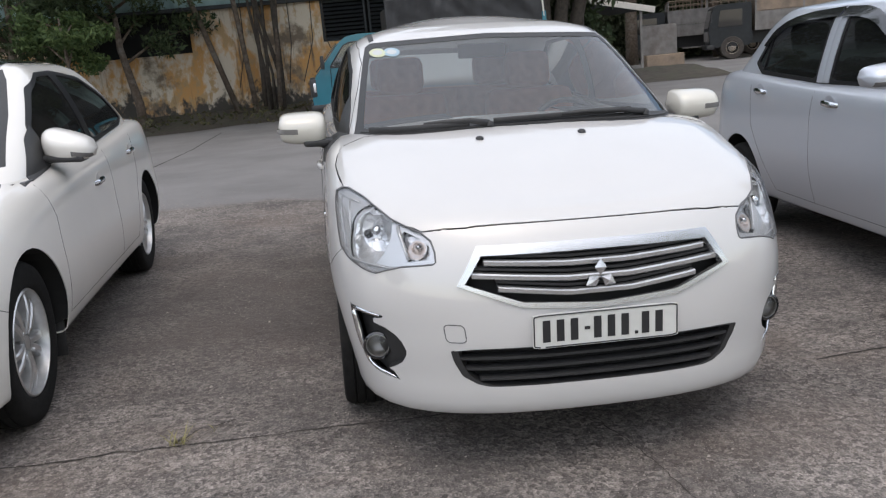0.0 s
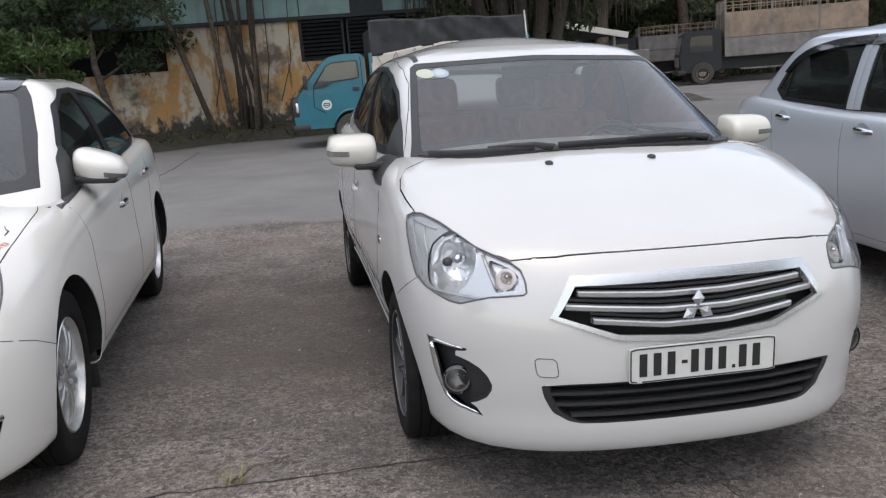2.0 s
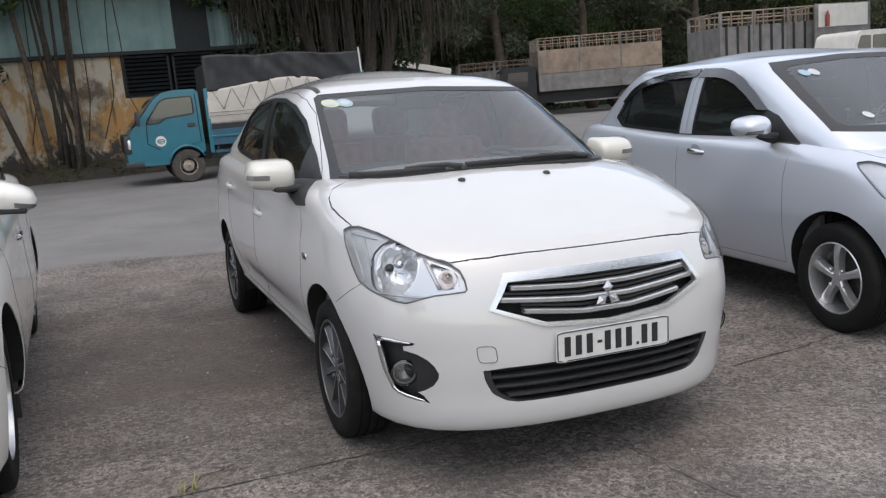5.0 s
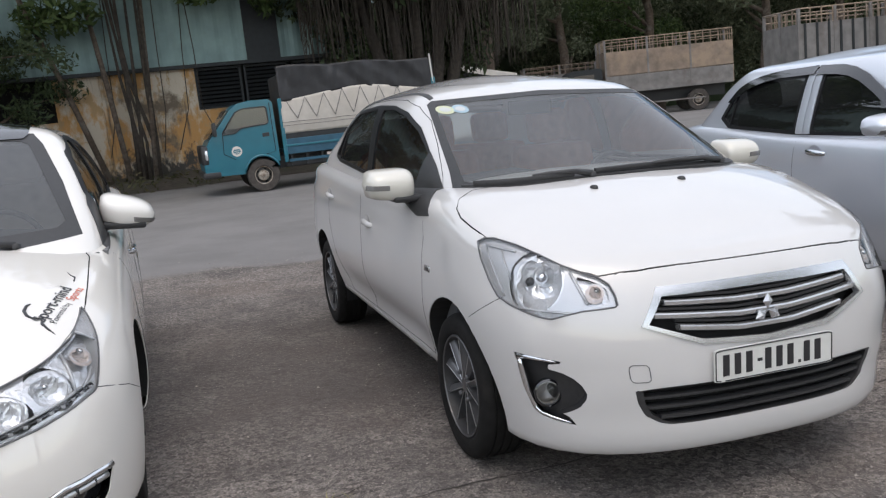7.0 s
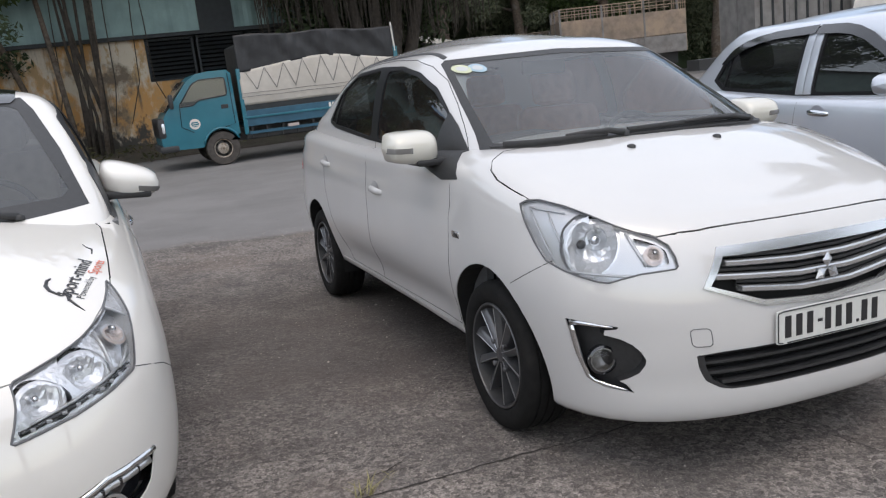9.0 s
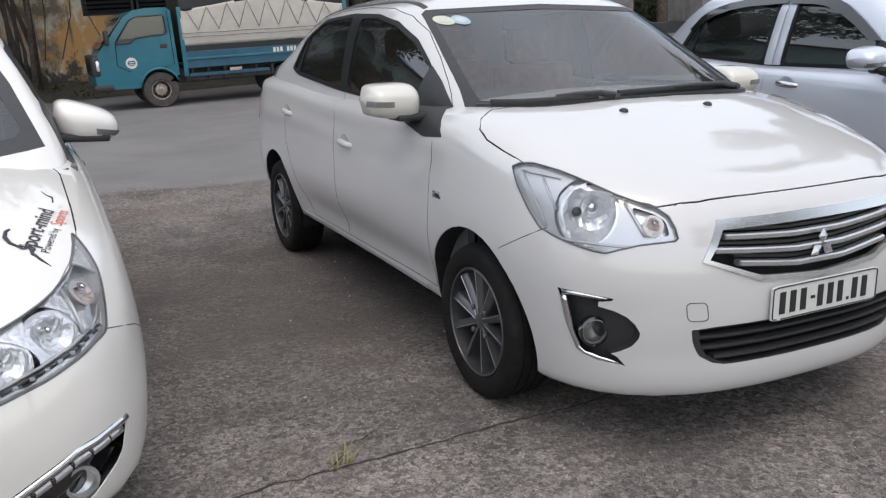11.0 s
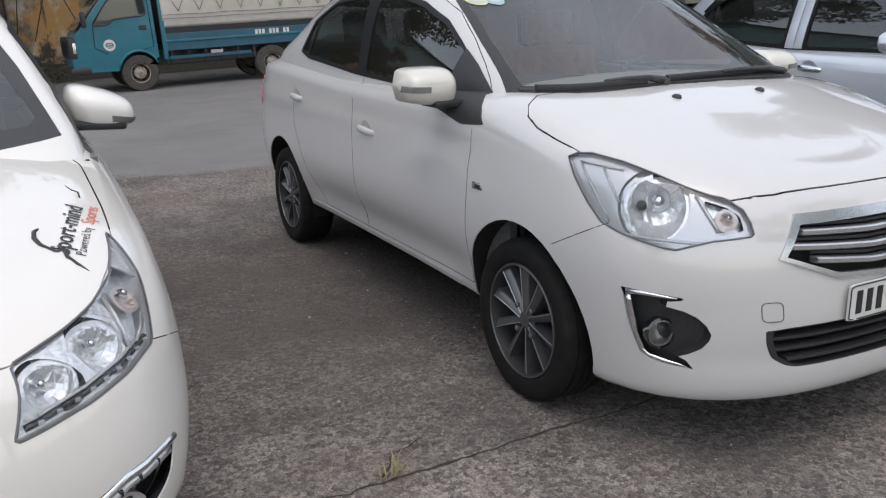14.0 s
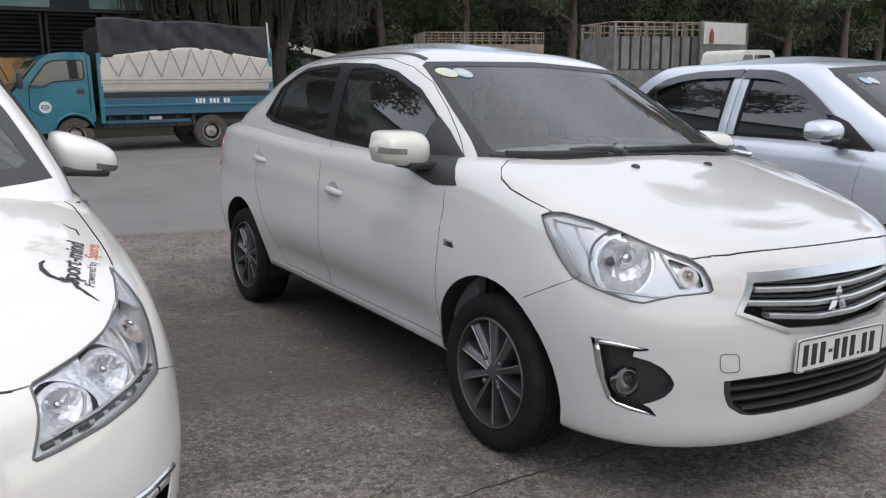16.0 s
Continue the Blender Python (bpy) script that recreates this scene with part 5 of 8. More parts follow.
# ---- the other two cars ----
ROOFED_CAR = dict(
    half=0.900, length=4.597, paint=M_PEARL, paint_label="glossy white painted body",
    low=[
        (0.18, 0.20, 4.30, [(0, 0.19), (0.8, 0.21), (1.3, 0.25), (3.2, 0.25), (4.6, 0.25)]),
        (0.045, 0.06, 4.41, [(0, 0.19), (0.8, 0.215), (1.3, 0.255), (3.2, 0.255), (4.6, 0.26)]),
        (0.014, 0.015, 4.44, [(0, 0.25), (0.8, 0.28), (1.3, 0.31), (3.2, 0.31), (4.6, 0.33)]),
        (0.000, 0.00, 4.47, 0.42),
        (0.002, 0.02, 4.47, 0.54),
        (0.012, 0.055, 4.46, 0.64),
        ([(0, 0.042), (1.0, 0.034), (1.6, 0.025), (4.6, 0.036)], 0.11, 4.43, [(0, 0.69), (0.7, 0.75), (1.3, 0.80), (4.6, 0.88)]),
        ([(0, 0.082), (1.0, 0.070), (1.6, 0.055), (4.6, 0.066)], 0.17, 4.37, [(0, 0.72), (0.7, 0.81), (1.3, 0.885), (2.7, 0.94), (3.7, 0.99), (4.6, 0.97)]),
        ([(0, 0.130), (1.0, 0.120), (1.6, 0.105), (4.6, 0.116)], 0.24, 4.30, [(0, 0.735), (0.7, 0.85), (1.3, 0.93), (2.7, 0.965), (3.7, 1.02), (4.6, 1.0)]),
    ],
    deck=[(0.24, 0.74), (0.55, 0.86), (0.95, 0.95), (1.3, 1.0), (3.7, 1.06), (4.4, 1.03)],
    nose=(2.45, 10), tail=(2.8, 10),
    cabin=[
        (0.100, 1.00, 4.23, 0.90), (0.108, 1.16, 4.11, 0.97), (0.135, 1.38, 3.91, 1.08), (0.170, 1.60, 3.71, 1.18),
        (0.215, 1.82, 3.51, 1.28), (0.265, 1.99, 3.33, 1.36), (0.325, 2.10, 3.21, 1.405), (0.415, 2.18, 3.13, 1.428),
    ],
    roof=[(1.950, 1.428), (2.430, 1.474), (2.830, 1.47), (3.130, 1.43)],
    cabin_nose=(6.0, 16), cabin_tail=(3.2, 8), mid=2.55, belt=0.96,
    arch=0.360, hub_f=0.885, hub_r=3.47, hub_z=0.325, track=0.747, tyre_r=0.325, rim_r=0.215, tyre_w=0.205,
    spokes=10, alloy=M_RIMSILVER, lip=M_RIMSILVER, style="twin", under=0.20,
    lamp=rounded([(0.912, 0.828), (0.75, 0.772), (0.602, 0.733), (0.415, 0.692), (0.345, 0.563), (0.52, 0.592), (0.700, 0.631)], 0.05, 2),
    bulbs=[(0.448, 0.640, 0.058, M_REFLECTOR), (0.580, 0.672, 0.066, M_REFLECTOR), (0.742, 0.728, 0.036, M_AMBER)], lamp_bars=[(0.53, 0.622, 0.13, 0.026, 0.004), (0.655, 0.690, 0.020, 0.05, 0.005), (0.70, 0.665, 0.035, 0.02, 0.004), (0.80, 0.765, 0.03, -0.03, 0.004)], lamp_strip=[((0.375, 0.580), (0.70, 0.643))], lamp_depth=0.09,
    lamp_holes=[rounded([(0.66, 0.742), (0.80, 0.782), (0.83, 0.755), (0.74, 0.672), (0.672, 0.650)], 0.1, 2)],
    front_holes=[rounded([(-0.79, 0.422), (-0.66, 0.415), (-0.47, 0.35), (-0.48, 0.25), (-0.66, 0.25), (-0.765, 0.32)], 0.15, 2)],
    front_middle=[rounded([(-0.34, 0.50), (0.34, 0.50), (0.30, 0.38), (-0.30, 0.38)], 0.1, 2), rounded([(-0.36, 0.60), (0.36, 0.60), (0.34, 0.54), (-0.34, 0.54)], 0.1, 2)],
    well=[(-0.66, 1.430), (0.66, 1.430), (0.70, 1.730), (0.70, 3.330), (0.58, 3.780), (-0.58, 3.780), (-0.70, 3.330), (-0.70, 1.730)],
    hood=rounded([(-0.45, 0.142), (-0.30, 0.118), (0.0, 0.108), (0.30, 0.118), (0.45, 0.142), (0.49, 0.155), (0.615, 0.243), (0.655, 0.282), (0.71, 0.42), (0.745, 0.56), (0.750, 0.75), (0.748, 1.1), (0.70, 1.26), (0.0, 1.14), (-0.70, 1.26), (-0.748, 1.1), (-0.750, 0.75), (-0.745, 0.56), (-0.71, 0.42), (-0.655, 0.282), (-0.615, 0.243), (-0.49, 0.155)], 0.06, 1), hood_z=0.60,
    windscreen=[(-0.725, 0.985), (-0.65, 1.18), (-0.565, 1.34), (-0.52, 1.392), (0.0, 1.412), (0.52, 1.392), (0.565, 1.34), (0.65, 1.18), (0.725, 0.985), (0.35, 0.95), (0.0, 0.94), (-0.35, 0.95)],
    screen_inner=rounded([(-0.675, 1.02), (-0.50, 1.36), (0.0, 1.38), (0.50, 1.36), (0.675, 1.02), (0.0, 0.99)], 0.06, 2),
    rear_screen=[(-0.60, 1.08), (-0.46, 1.38), (0.46, 1.38), (0.60, 1.08)], rear_mat=M_TINT,
    side_glass=[rounded([(2.450, 0.985), (2.410, 1.355), (2.180, 1.35), (1.930, 1.275), (1.630, 1.12), (1.570, 0.985)], 0.06, 2), rounded([(3.450, 1.06), (3.250, 1.20), (2.930, 1.32), (2.510, 1.36), (2.530, 0.99), (3.280, 1.03)], 0.06, 2)],
    surround=[rounded([(1.430, 0.955), (1.610, 1.13), (1.930, 1.297), (2.190, 1.368), (2.510, 1.378), (2.940, 1.338), (3.270, 1.215), (3.500, 1.06), (3.330, 1.015), (2.530, 0.965)], 0.05, 2)],
    corner=[rounded([(1.280, 0.91), (1.510, 1.08), (1.630, 1.13), (1.650, 0.94)], 0.05, 1)],
    side_seams=[[(1.27, 0.90), (1.33, 0.75), (1.31, 0.45), (1.29, 0.33)], [(2.47, 0.96), (2.49, 0.75), (2.48, 0.5), (2.46, 0.33)], [(1.29, 0.33), (2.46, 0.335), (2.95, 0.34)], [(2.95, 0.34), (3.06, 0.55), (3.20, 0.72), (3.25, 0.96)], [(0.59, 0.53), (0.46, 0.585), (0.30, 0.636)]],
    handles=[(2.170, 0.795), (3.110, 0.865)], handle_mat=M_CHROME, handle_tilt=3,
    mirror=(0.775, 1.63, 1.048), mirror_size=(0.228, 0.168, 0.15), mirror_pow=3.0, mirror_taper=0.62, mirror_drop=-0.042, mirror_under=0.82, mirror_lip=0.002, mirror_reach=0.06, ind=(0.60, 0.97, -0.028),
    seat_mat=M_CREAM, dash=1.20, screen_mat=M_SCREENDARK, housing_mat=M_BOWL, roof_mat=M_BLACKGLOSS, roof_panel=rounded([(-0.50, 2.02), (0.0, 1.98), (0.50, 2.02), (0.50, 3.180), (-0.50, 3.180)], 0.04, 2),
)
second_at = pose(-2.08, 2.50, 0, 0, 0, 1.2)
black_roof_sedan, ROOFED_LOW, ROOFED_CAB = sedan("black_roof_sedan", second_at, ROOFED_CAR, label="white saloon car with glossy black roof and script decal", category="car")

SILVER_CAR = dict(
    half=0.83, length=3.995, paint=M_SILVER, paint_label="silver blue metallic painted body",
    low=[
        (0.17, 0.16, 3.86, [(0, 0.20), (0.7, 0.21), (1.2, 0.24), (2.9, 0.24), (4.0, 0.24)]),
        (0.075, 0.05, 3.93, [(0, 0.20), (0.7, 0.215), (1.2, 0.245), (2.9, 0.245), (4.0, 0.25)]),
        (0.045, 0.02, 3.96, [(0, 0.25), (0.7, 0.27), (1.2, 0.29), (2.9, 0.29), (4.0, 0.32)]),
        (0.014, 0.00, 3.985, 0.42),
        (0.000, 0.010, 3.995, 0.56),
        (0.004, 0.04, 3.99, 0.70),
        ([(0, 0.03), (0.8, 0.014), (4.0, 0.02)], 0.09, 3.97, [(0, 0.76), (0.6, 0.82), (1.1, 0.85), (4.0, 0.92)]),
        ([(0, 0.06), (0.8, 0.035), (4.0, 0.05)], 0.15, 3.92, [(0, 0.80), (0.6, 0.88), (1.1, 0.93), (2.4, 0.98), (3.2, 1.02), (4.0, 1.02)]),
        ([(0, 0.10), (0.8, 0.085), (4.0, 0.10)], 0.21, 3.86, [(0, 0.82), (0.6, 0.92), (1.1, 0.975), (2.4, 1.005), (3.2, 1.05), (4.0, 1.05)]),
    ],
    deck=[(0.21, 0.825), (0.45, 0.92), (0.75, 0.99), (1.0, 1.02), (3.3, 1.10), (3.9, 1.08)],
    nose=(2.6, 10), tail=(2.8, 10),
    cabin=[
        (0.085, 0.58, 3.86, 0.93), (0.090, 0.74, 3.76, 1.02), (0.105, 0.89, 3.64, 1.10), (0.128, 1.06, 3.50, 1.19),
        (0.160, 1.27, 3.34, 1.30), (0.195, 1.42, 3.20, 1.38), (0.250, 1.54, 3.09, 1.435), (0.34, 1.64, 3.0, 1.457),
    ],
    roof=[(1.66, 1.458), (2.1, 1.505), (2.5, 1.50), (2.88, 1.46)],
    cabin_nose=(6.0, 16), cabin_tail=(3.2, 8), mid=2.2, belt=1.0,
    arch=0.345, hub_f=0.72, hub_r=3.19, hub_z=0.288, track=0.732, tyre_r=0.288, rim_r=0.192, tyre_w=0.175,
    spokes=5, alloy=M_RIMSILVER, lip=M_RIMSILVER, style="wide", under=0.20,
    lamp=rounded([(0.96, 0.89), (0.88, 0.90), (0.46, 0.79), (0.42, 0.72), (0.60, 0.68), (0.80, 0.72)], 0.12, 2),
    bulbs=[(0.66, 0.775, 0.075, M_REFLECTOR)],
    front_holes=[], front_middle=[rounded([(-0.46, 0.52), (0.46, 0.52), (0.38, 0.32), (-0.38, 0.32)], 0.12, 2)],
    well=[(-0.60, 1.15), (0.60, 1.15), (0.65, 1.5), (0.65, 3.0), (0.54, 3.4), (-0.54, 3.4), (-0.65, 3.0), (-0.65, 1.5)],
    hood=rounded([(-0.50, 0.215), (0.0, 0.17), (0.50, 0.215), (0.69, 0.52), (0.70, 0.85), (0.63, 0.94), (0.0, 0.82), (-0.63, 0.94), (-0.70, 0.85), (-0.69, 0.52)], 0.08, 2), hood_z=0.72,
    windscreen=[(-0.69, 1.035), (-0.64, 1.22), (-0.59, 1.37), (-0.55, 1.42), (0.0, 1.44), (0.55, 1.42), (0.59, 1.37), (0.64, 1.22), (0.69, 1.035), (0.35, 1.005), (0.0, 0.995), (-0.35, 1.005)],
    screen_inner=rounded([(-0.64, 1.06), (-0.51, 1.39), (0.0, 1.41), (0.51, 1.39), (0.64, 1.06), (0.0, 1.03)], 0.06, 2),
    rear_screen=[(-0.58, 1.12), (-0.48, 1.40), (0.48, 1.40), (0.58, 1.12)], rear_mat=M_TINT,
    side_glass=[rounded([(2.06, 1.02), (2.02, 1.385), (1.88, 1.385), (1.66, 1.32), (1.38, 1.15), (1.33, 1.02)], 0.05, 2), rounded([(3.07, 1.12), (2.98, 1.24), (2.78, 1.345), (2.48, 1.392), (2.20, 1.397), (2.23, 1.025), (2.97, 1.065)], 0.05, 2)],
    surround=[rounded([(1.20, 1.00), (1.36, 1.16), (1.65, 1.345), (1.88, 1.408), (2.2, 1.412), (2.50, 1.408), (2.80, 1.362), (3.01, 1.25), (3.11, 1.115), (2.99, 1.045), (2.2, 1.003)], 0.05, 2)],
    pillar=[([(2.072, 1.008), (2.035, 1.397)], [(2.134, 1.008), (2.098, 1.397)]), ([(2.139, 1.008), (2.103, 1.397)], [(2.208, 1.008), (2.168, 1.397)])], pillar_mat=M_SILVER,
    corner=[rounded([(1.03, 0.965), (1.24, 1.12), (1.36, 1.16), (1.40, 0.985)], 0.05, 1)],
    side_seams=[[(1.06, 0.96), (1.10, 0.78), (1.10, 0.42), (1.11, 0.31)], [(2.14, 1.0), (2.16, 0.8), (2.15, 0.5), (2.13, 0.31)], [(1.11, 0.31), (2.13, 0.315), (2.65, 0.32)], [(2.65, 0.32), (2.84, 0.55), (2.98, 0.72), (3.02, 0.98)]],
    handles=[(1.94, 0.905), (2.86, 0.945)], handle_mat=M_CHROME, handle_tilt=3,
    mirror=(0.80, 1.24, 1.075), mirror_size=(0.20, 0.135, 0.15), mirror_pow=3.2, mirror_taper=0.72, mirror_drop=0.0, mirror_under=0.6, mirror_lip=0.006, mirror_reach=0.07, ind=(0.4, 0.9, -0.03),
    bars=[([(2.965, 1.065), (2.905, 1.285)], [(2.985, 1.067), (2.925, 1.278)])],
    seat_mat=M_TRIMGREY, dash=0.90,
)
silver_at = pose(3.464, 2.467, 0.068, 0, -2.3, -5.0) @ Matrix.Diagonal((1, 1, 1.025, 1))
silver_sedan, SILVER_LOW, SILVER_CAB = sedan("silver_sedan", silver_at, SILVER_CAR, label="silver blue metallic saloon car with black window visors", category="car")
for s in (-1, 1):
    for up, down in (([(1.34, 1.150), (1.50, 1.262), (1.64, 1.345), (1.76, 1.388), (1.88, 1.410), (2.10, 1.418)], [(1.42, 1.152), (1.55, 1.235), (1.68, 1.302), (1.79, 1.338), (1.90, 1.354), (2.10, 1.362)]), ([(2.115, 1.420), (2.50, 1.410), (2.68, 1.390), (2.81, 1.362), (2.93, 1.315), (3.04, 1.225)], [(2.115, 1.366), (2.47, 1.358), (2.63, 1.342), (2.75, 1.316), (2.86, 1.276), (2.96, 1.215)])):
        ribbon("window_visor", SILVER_CAB, up, down, s, 0.012, 0.024, M_BLACKGLOSS, silver_sedan, "smoked black plastic visor")


# ---- details of the white car ----
def front_piece(car, skin, name, poly, mat, lift, minus=None, thick=0.0, label=""):
    mesh = skin.inside([prism(poly, FRONT, -0.55, 0.6)], 0.0)
    if minus:
        mesh.materials.clear()
        mesh.materials.append(KEEP), mesh.materials.append(CUT)
        for p in mesh.polygons:
            p.material_index = 0
        mesh = trimmed(mesh, [prism(m, FRONT, -0.7, 0.8) for m in minus])
    return finish(name, skin.smooth(mesh, lift), mat, car, label, thick)


grille_out = WHITE_CAR["front_middle"][0]
grille_in = [(-0.420, 0.645), (-0.364, 0.727), (0.364, 0.727), (0.420, 0.645), (0.247, 0.584), (0.0, 0.567), (-0.247, 0.584)]
grille = empty("grille", None)
grille.parent = white_sedan
front_piece(grille, WHITE_LOW, "surround", grown(grille_out, 0.004), M_BARCHROME, 0.007, [grille_in], 0.022, "polished chrome surround")
front_piece(grille, WHITE_LOW, "backing", grown(grille_out, 0.01), M_DARK, -0.05)
for z, hw, rise in ((0.692, 0.358, 0.014), (0.647, 0.398, 0.019), (0.603, 0.320, 0.027)):
    pts = []
    for i in range(25):
        x = lerp(-hw, hw, i / 24)
        bend = rise * max(0, (abs(x) - 0.10) / 0.25)
        h = WHITE_LOW.hit((x, -1, z + bend), (0, 1, 0))
        pts.append(h + Vector((0, 0.012, 0)))
    part("grille_bar", sweep_strip(pts, 0.019, 0.03), M_BARCHROME, grille, "chrome bar", smooth=30)
    part("grille_fin", sweep_strip([p + Vector((0, 0.024, 0.019)) for p in pts], 0.012, 0.02), M_BLACK, grille, smooth=30)
emblem = empty("emblem", None)
emblem.parent = grille
ey = WHITE_LOW.hit((0, -1, 0.65), (0, 1, 0)).y - 0.014
for ang in (0, 120, 240):
    dia = [(0.0, 0.003), (0.020, 0.028), (0.0, 0.056), (-0.020, 0.028)]
    facet = bmesh.new()
    ring, tip = [facet.verts.new((a, 0.004, b)) for a, b in dia], facet.verts.new((0, -0.005, 0.0295))
    for i in range(4):
        facet.faces.new((ring[i], ring[(i + 1) % 4], tip))
    part("badge_facet", facet, M_BADGE, emblem, m=Matrix.Translation((0, ey, 0.648)) @ Matrix.Rotation(radians(ang), 4, "Y"))
intake = WHITE_CAR["front_middle"][1]
lower = empty("lower_intake", None)
lower.parent = white_sedan
front_piece(lower, WHITE_LOW, "backing", grown(intake, 0.012), M_DARK, -0.055)
front_piece(lower, WHITE_LOW, "lip", grown(intake, 0.002), M_BLACK, -0.002, [shrunk(intake, 0.95)], 0.04)
for z, hw in ((0.405, 0.455), (0.368, 0.43), (0.333, 0.385)):
    pts = [WHITE_LOW.hit((lerp(-hw, hw, i / 20), -1, z), (0, 1, 0)) + Vector((0, 0.022, 0)) for i in range(21)]
    part("slat", sweep_strip(pts, 0.014, 0.03), M_BLACK, lower, smooth=30)
part("tow_cover_edge", tube(WHITE_LOW.trace(rounded([(-0.494, 0.521), (-0.431, 0.518), (-0.425, 0.461), (-0.486, 0.463)], 0.15, 2) + [(-0.478, 0.5205)], FRONT, 2.0, 0.0005, 0.02), 0.0016, 6), M_TRIMGREY, white_sedan, smooth=True)
fog_poly = WHITE_CAR["front_holes"][0]
for s in (-1, 1):
    poly = fog_poly if s < 0 else mirrored(fog_poly)
    fog = empty("fog_lamp", None)
    fog.parent = white_sedan
    bez = front_piece(fog, WHITE_LOW, "bezel", grown(poly, 0.006), M_BLACK, -0.035, label="matt black bezel")
    rim_pts = WHITE_LOW.trace(poly + poly[:1], FRONT, 2.0, 0.0, 0.02)
    wall = bmesh.new()
    va, vb = [wall.verts.new(p) for p in rim_pts], [wall.verts.new(p + Vector((-s * 0.012, 0.045, 0))) for p in rim_pts]
    for i in range(len(rim_pts) - 1):
        wall.faces.new((va[i], va[i + 1], vb[i + 1], vb[i]))
    part("bezel_wall", wall, M_BLACK, fog, smooth=40)
    q = lambda pts: [(x * -s, z) for x, z in pts]
    brow = WHITE_LOW.trace(q([(-0.682, 0.529), (-0.72, 0.533), (-0.762, 0.535), (-0.742, 0.43), (-0.718, 0.352), (-0.706, 0.338), (-0.685, 0.329), (-0.640, 0.317)]), FRONT, 2.0, -0.006, 0.015)
    part("chrome_trim", tube(brow, 0.008, 8, [0.003 + 0.0090 * math.sin(math.pi * min(1, (i + 1) / len(brow))) for i in range(len(brow))]), M_CHROME, fog, "chrome L-shaped trim", smooth=True)
    c = WHITE_LOW.hit((s * 0.690, -1, 0.412), (0, 1, 0)) + Vector((0, 0.040, 0))
    turn = Vector((s * 0.25, -1, 0)).to_track_quat("Z", "Y").to_matrix().to_4x4()
    part("lamp_bowl", lathe([(0.042, -0.01), (0.044, 0.012), (0.036, 0.014), (0.034, 0.0), (0.02, -0.012), (0.001, -0.016)], 32), M_INDICATOR, fog, smooth=40, m=Matrix.Translation(c) @ turn)
    part("lamp_ring", lathe([(0.046, -0.012), (0.048, 0.014), (0.041, 0.018), (0.039, 0.012)], 32), M_BLACKGLOSS, fog, smooth=40, m=Matrix.Translation(c) @ turn)
    part("lamp_glass", lathe([(0.036, 0.010), (0.026, 0.017), (0.001, 0.020)], 32), M_LENS, fog, smooth=True, m=Matrix.Translation(c) @ turn).visible_shadow = False
# number plate, its writing as plain bars
plate = empty("number_plate", None)
plate.parent = white_sedan
py = 0.004
part("plate_sheet", prism(rounded([(-0.235, -0.055), (0.235, -0.055), (0.235, 0.055), (-0.235, 0.055)], 0.04, 2), FRONT, -0.003, 0.003), M_PLATE, plate, "white pressed metal plate", m=pose(0.008, py - 0.012, 0.493))
part("plate_rim", tube([(x, 0, z) for x, z in rounded([(-0.231, -0.051), (0.231, -0.051), (0.231, 0.051), (-0.231, 0.051)], 0.04, 2) + [(-0.2125, -0.051)]], 0.0022, 6), M_INK, plate, m=pose(0.008, py - 0.016, 0.493), smooth=True)
cx = -0.204
for kind in "bbb-bbb.bb":
    wd, hh, z0 = {"b": (0.024, 0.070, 0.0), "-": (0.018, 0.010, 0.0), ".": (0.010, 0.010, -0.030)}[kind]
    part("plate_bar", prism([(0, z0 - hh / 2), (wd, z0 - hh / 2), (wd, z0 + hh / 2), (0, z0 + hh / 2)], FRONT, -0.001, 0.001), M_INK, plate, m=pose(0.008 + cx, py - 0.0165, 0.493))
    cx += wd + (0.0205 if kind == "b" else 0.0120)
part("plate_bracket", box(-0.20, 0.22, 0.0, 0.05, 0.45, 0.535, 0.004), M_BLACK, white_sedan, m=pose(0, py - 0.008, 0))
for x in (-0.2, 0.2):
    h = WHITE_LOW.hit((x - 0.028, 0.728, 3), (0, 0, -1))
    part("washer_nozzle", lathe([(0.016, -0.004), (0.015, 0.006), (0.008, 0.011), (0.001, 0.012)], 16), M_BLACK, white_sedan, smooth=True, m=Matrix.Translation(h) @ Matrix.Diagonal((1, 1.2, 1, 1)))
# wipers and the cowl under them
cowl = [WHITE_CAB.hit((x, -1, 1.066 - 0.02 * abs(x) ** 2), (0, 1, 0)) for x in [lerp(-0.66, 0.66, i / 24) for i in range(25)]]
part("cowl_grille", sweep_strip([p + Vector((0, -0.004, -0.004)) for p in cowl if p], 0.010, 0.02), M_BLACK, white_sedan, smooth=30)


def wiper(car, skin, base, tip, blade0, blade1):
    w = empty("wiper", None)
    w.parent = car
    on = lambda x, z, up: skin.hit((x, -1, z), (0, 1, 0)) + Vector((0, -up * 0.6, up * 0.8))
    b, t = on(*base, 0.010), on(*tip, 0.020)
    part("arm", tube([b, b.lerp(t, 0.3) + Vector((0, -0.006, 0.012)), b.lerp(t, 0.7) + Vector((0, -0.004, 0.008)), t], 0.008, 6, [0.015, 0.011, 0.009, 0.007]), M_BLACK, w, smooth=True)
    n = 14
    pts = [on(lerp(blade0[0], blade1[0], i / n), lerp(blade0[1], blade1[1], i / n), 0.012) for i in range(n + 1)]
    part("blade", sweep_strip(pts, 0.020, 0.014), M_BLACK, w, smooth=40)
    part("spindle_cap", lathe([(0.017, -0.01), (0.017, 0.004), (0.010, 0.009), (0.001, 0.010)], 16), M_BLACK, w, smooth=True, m=Matrix.Translation(b))


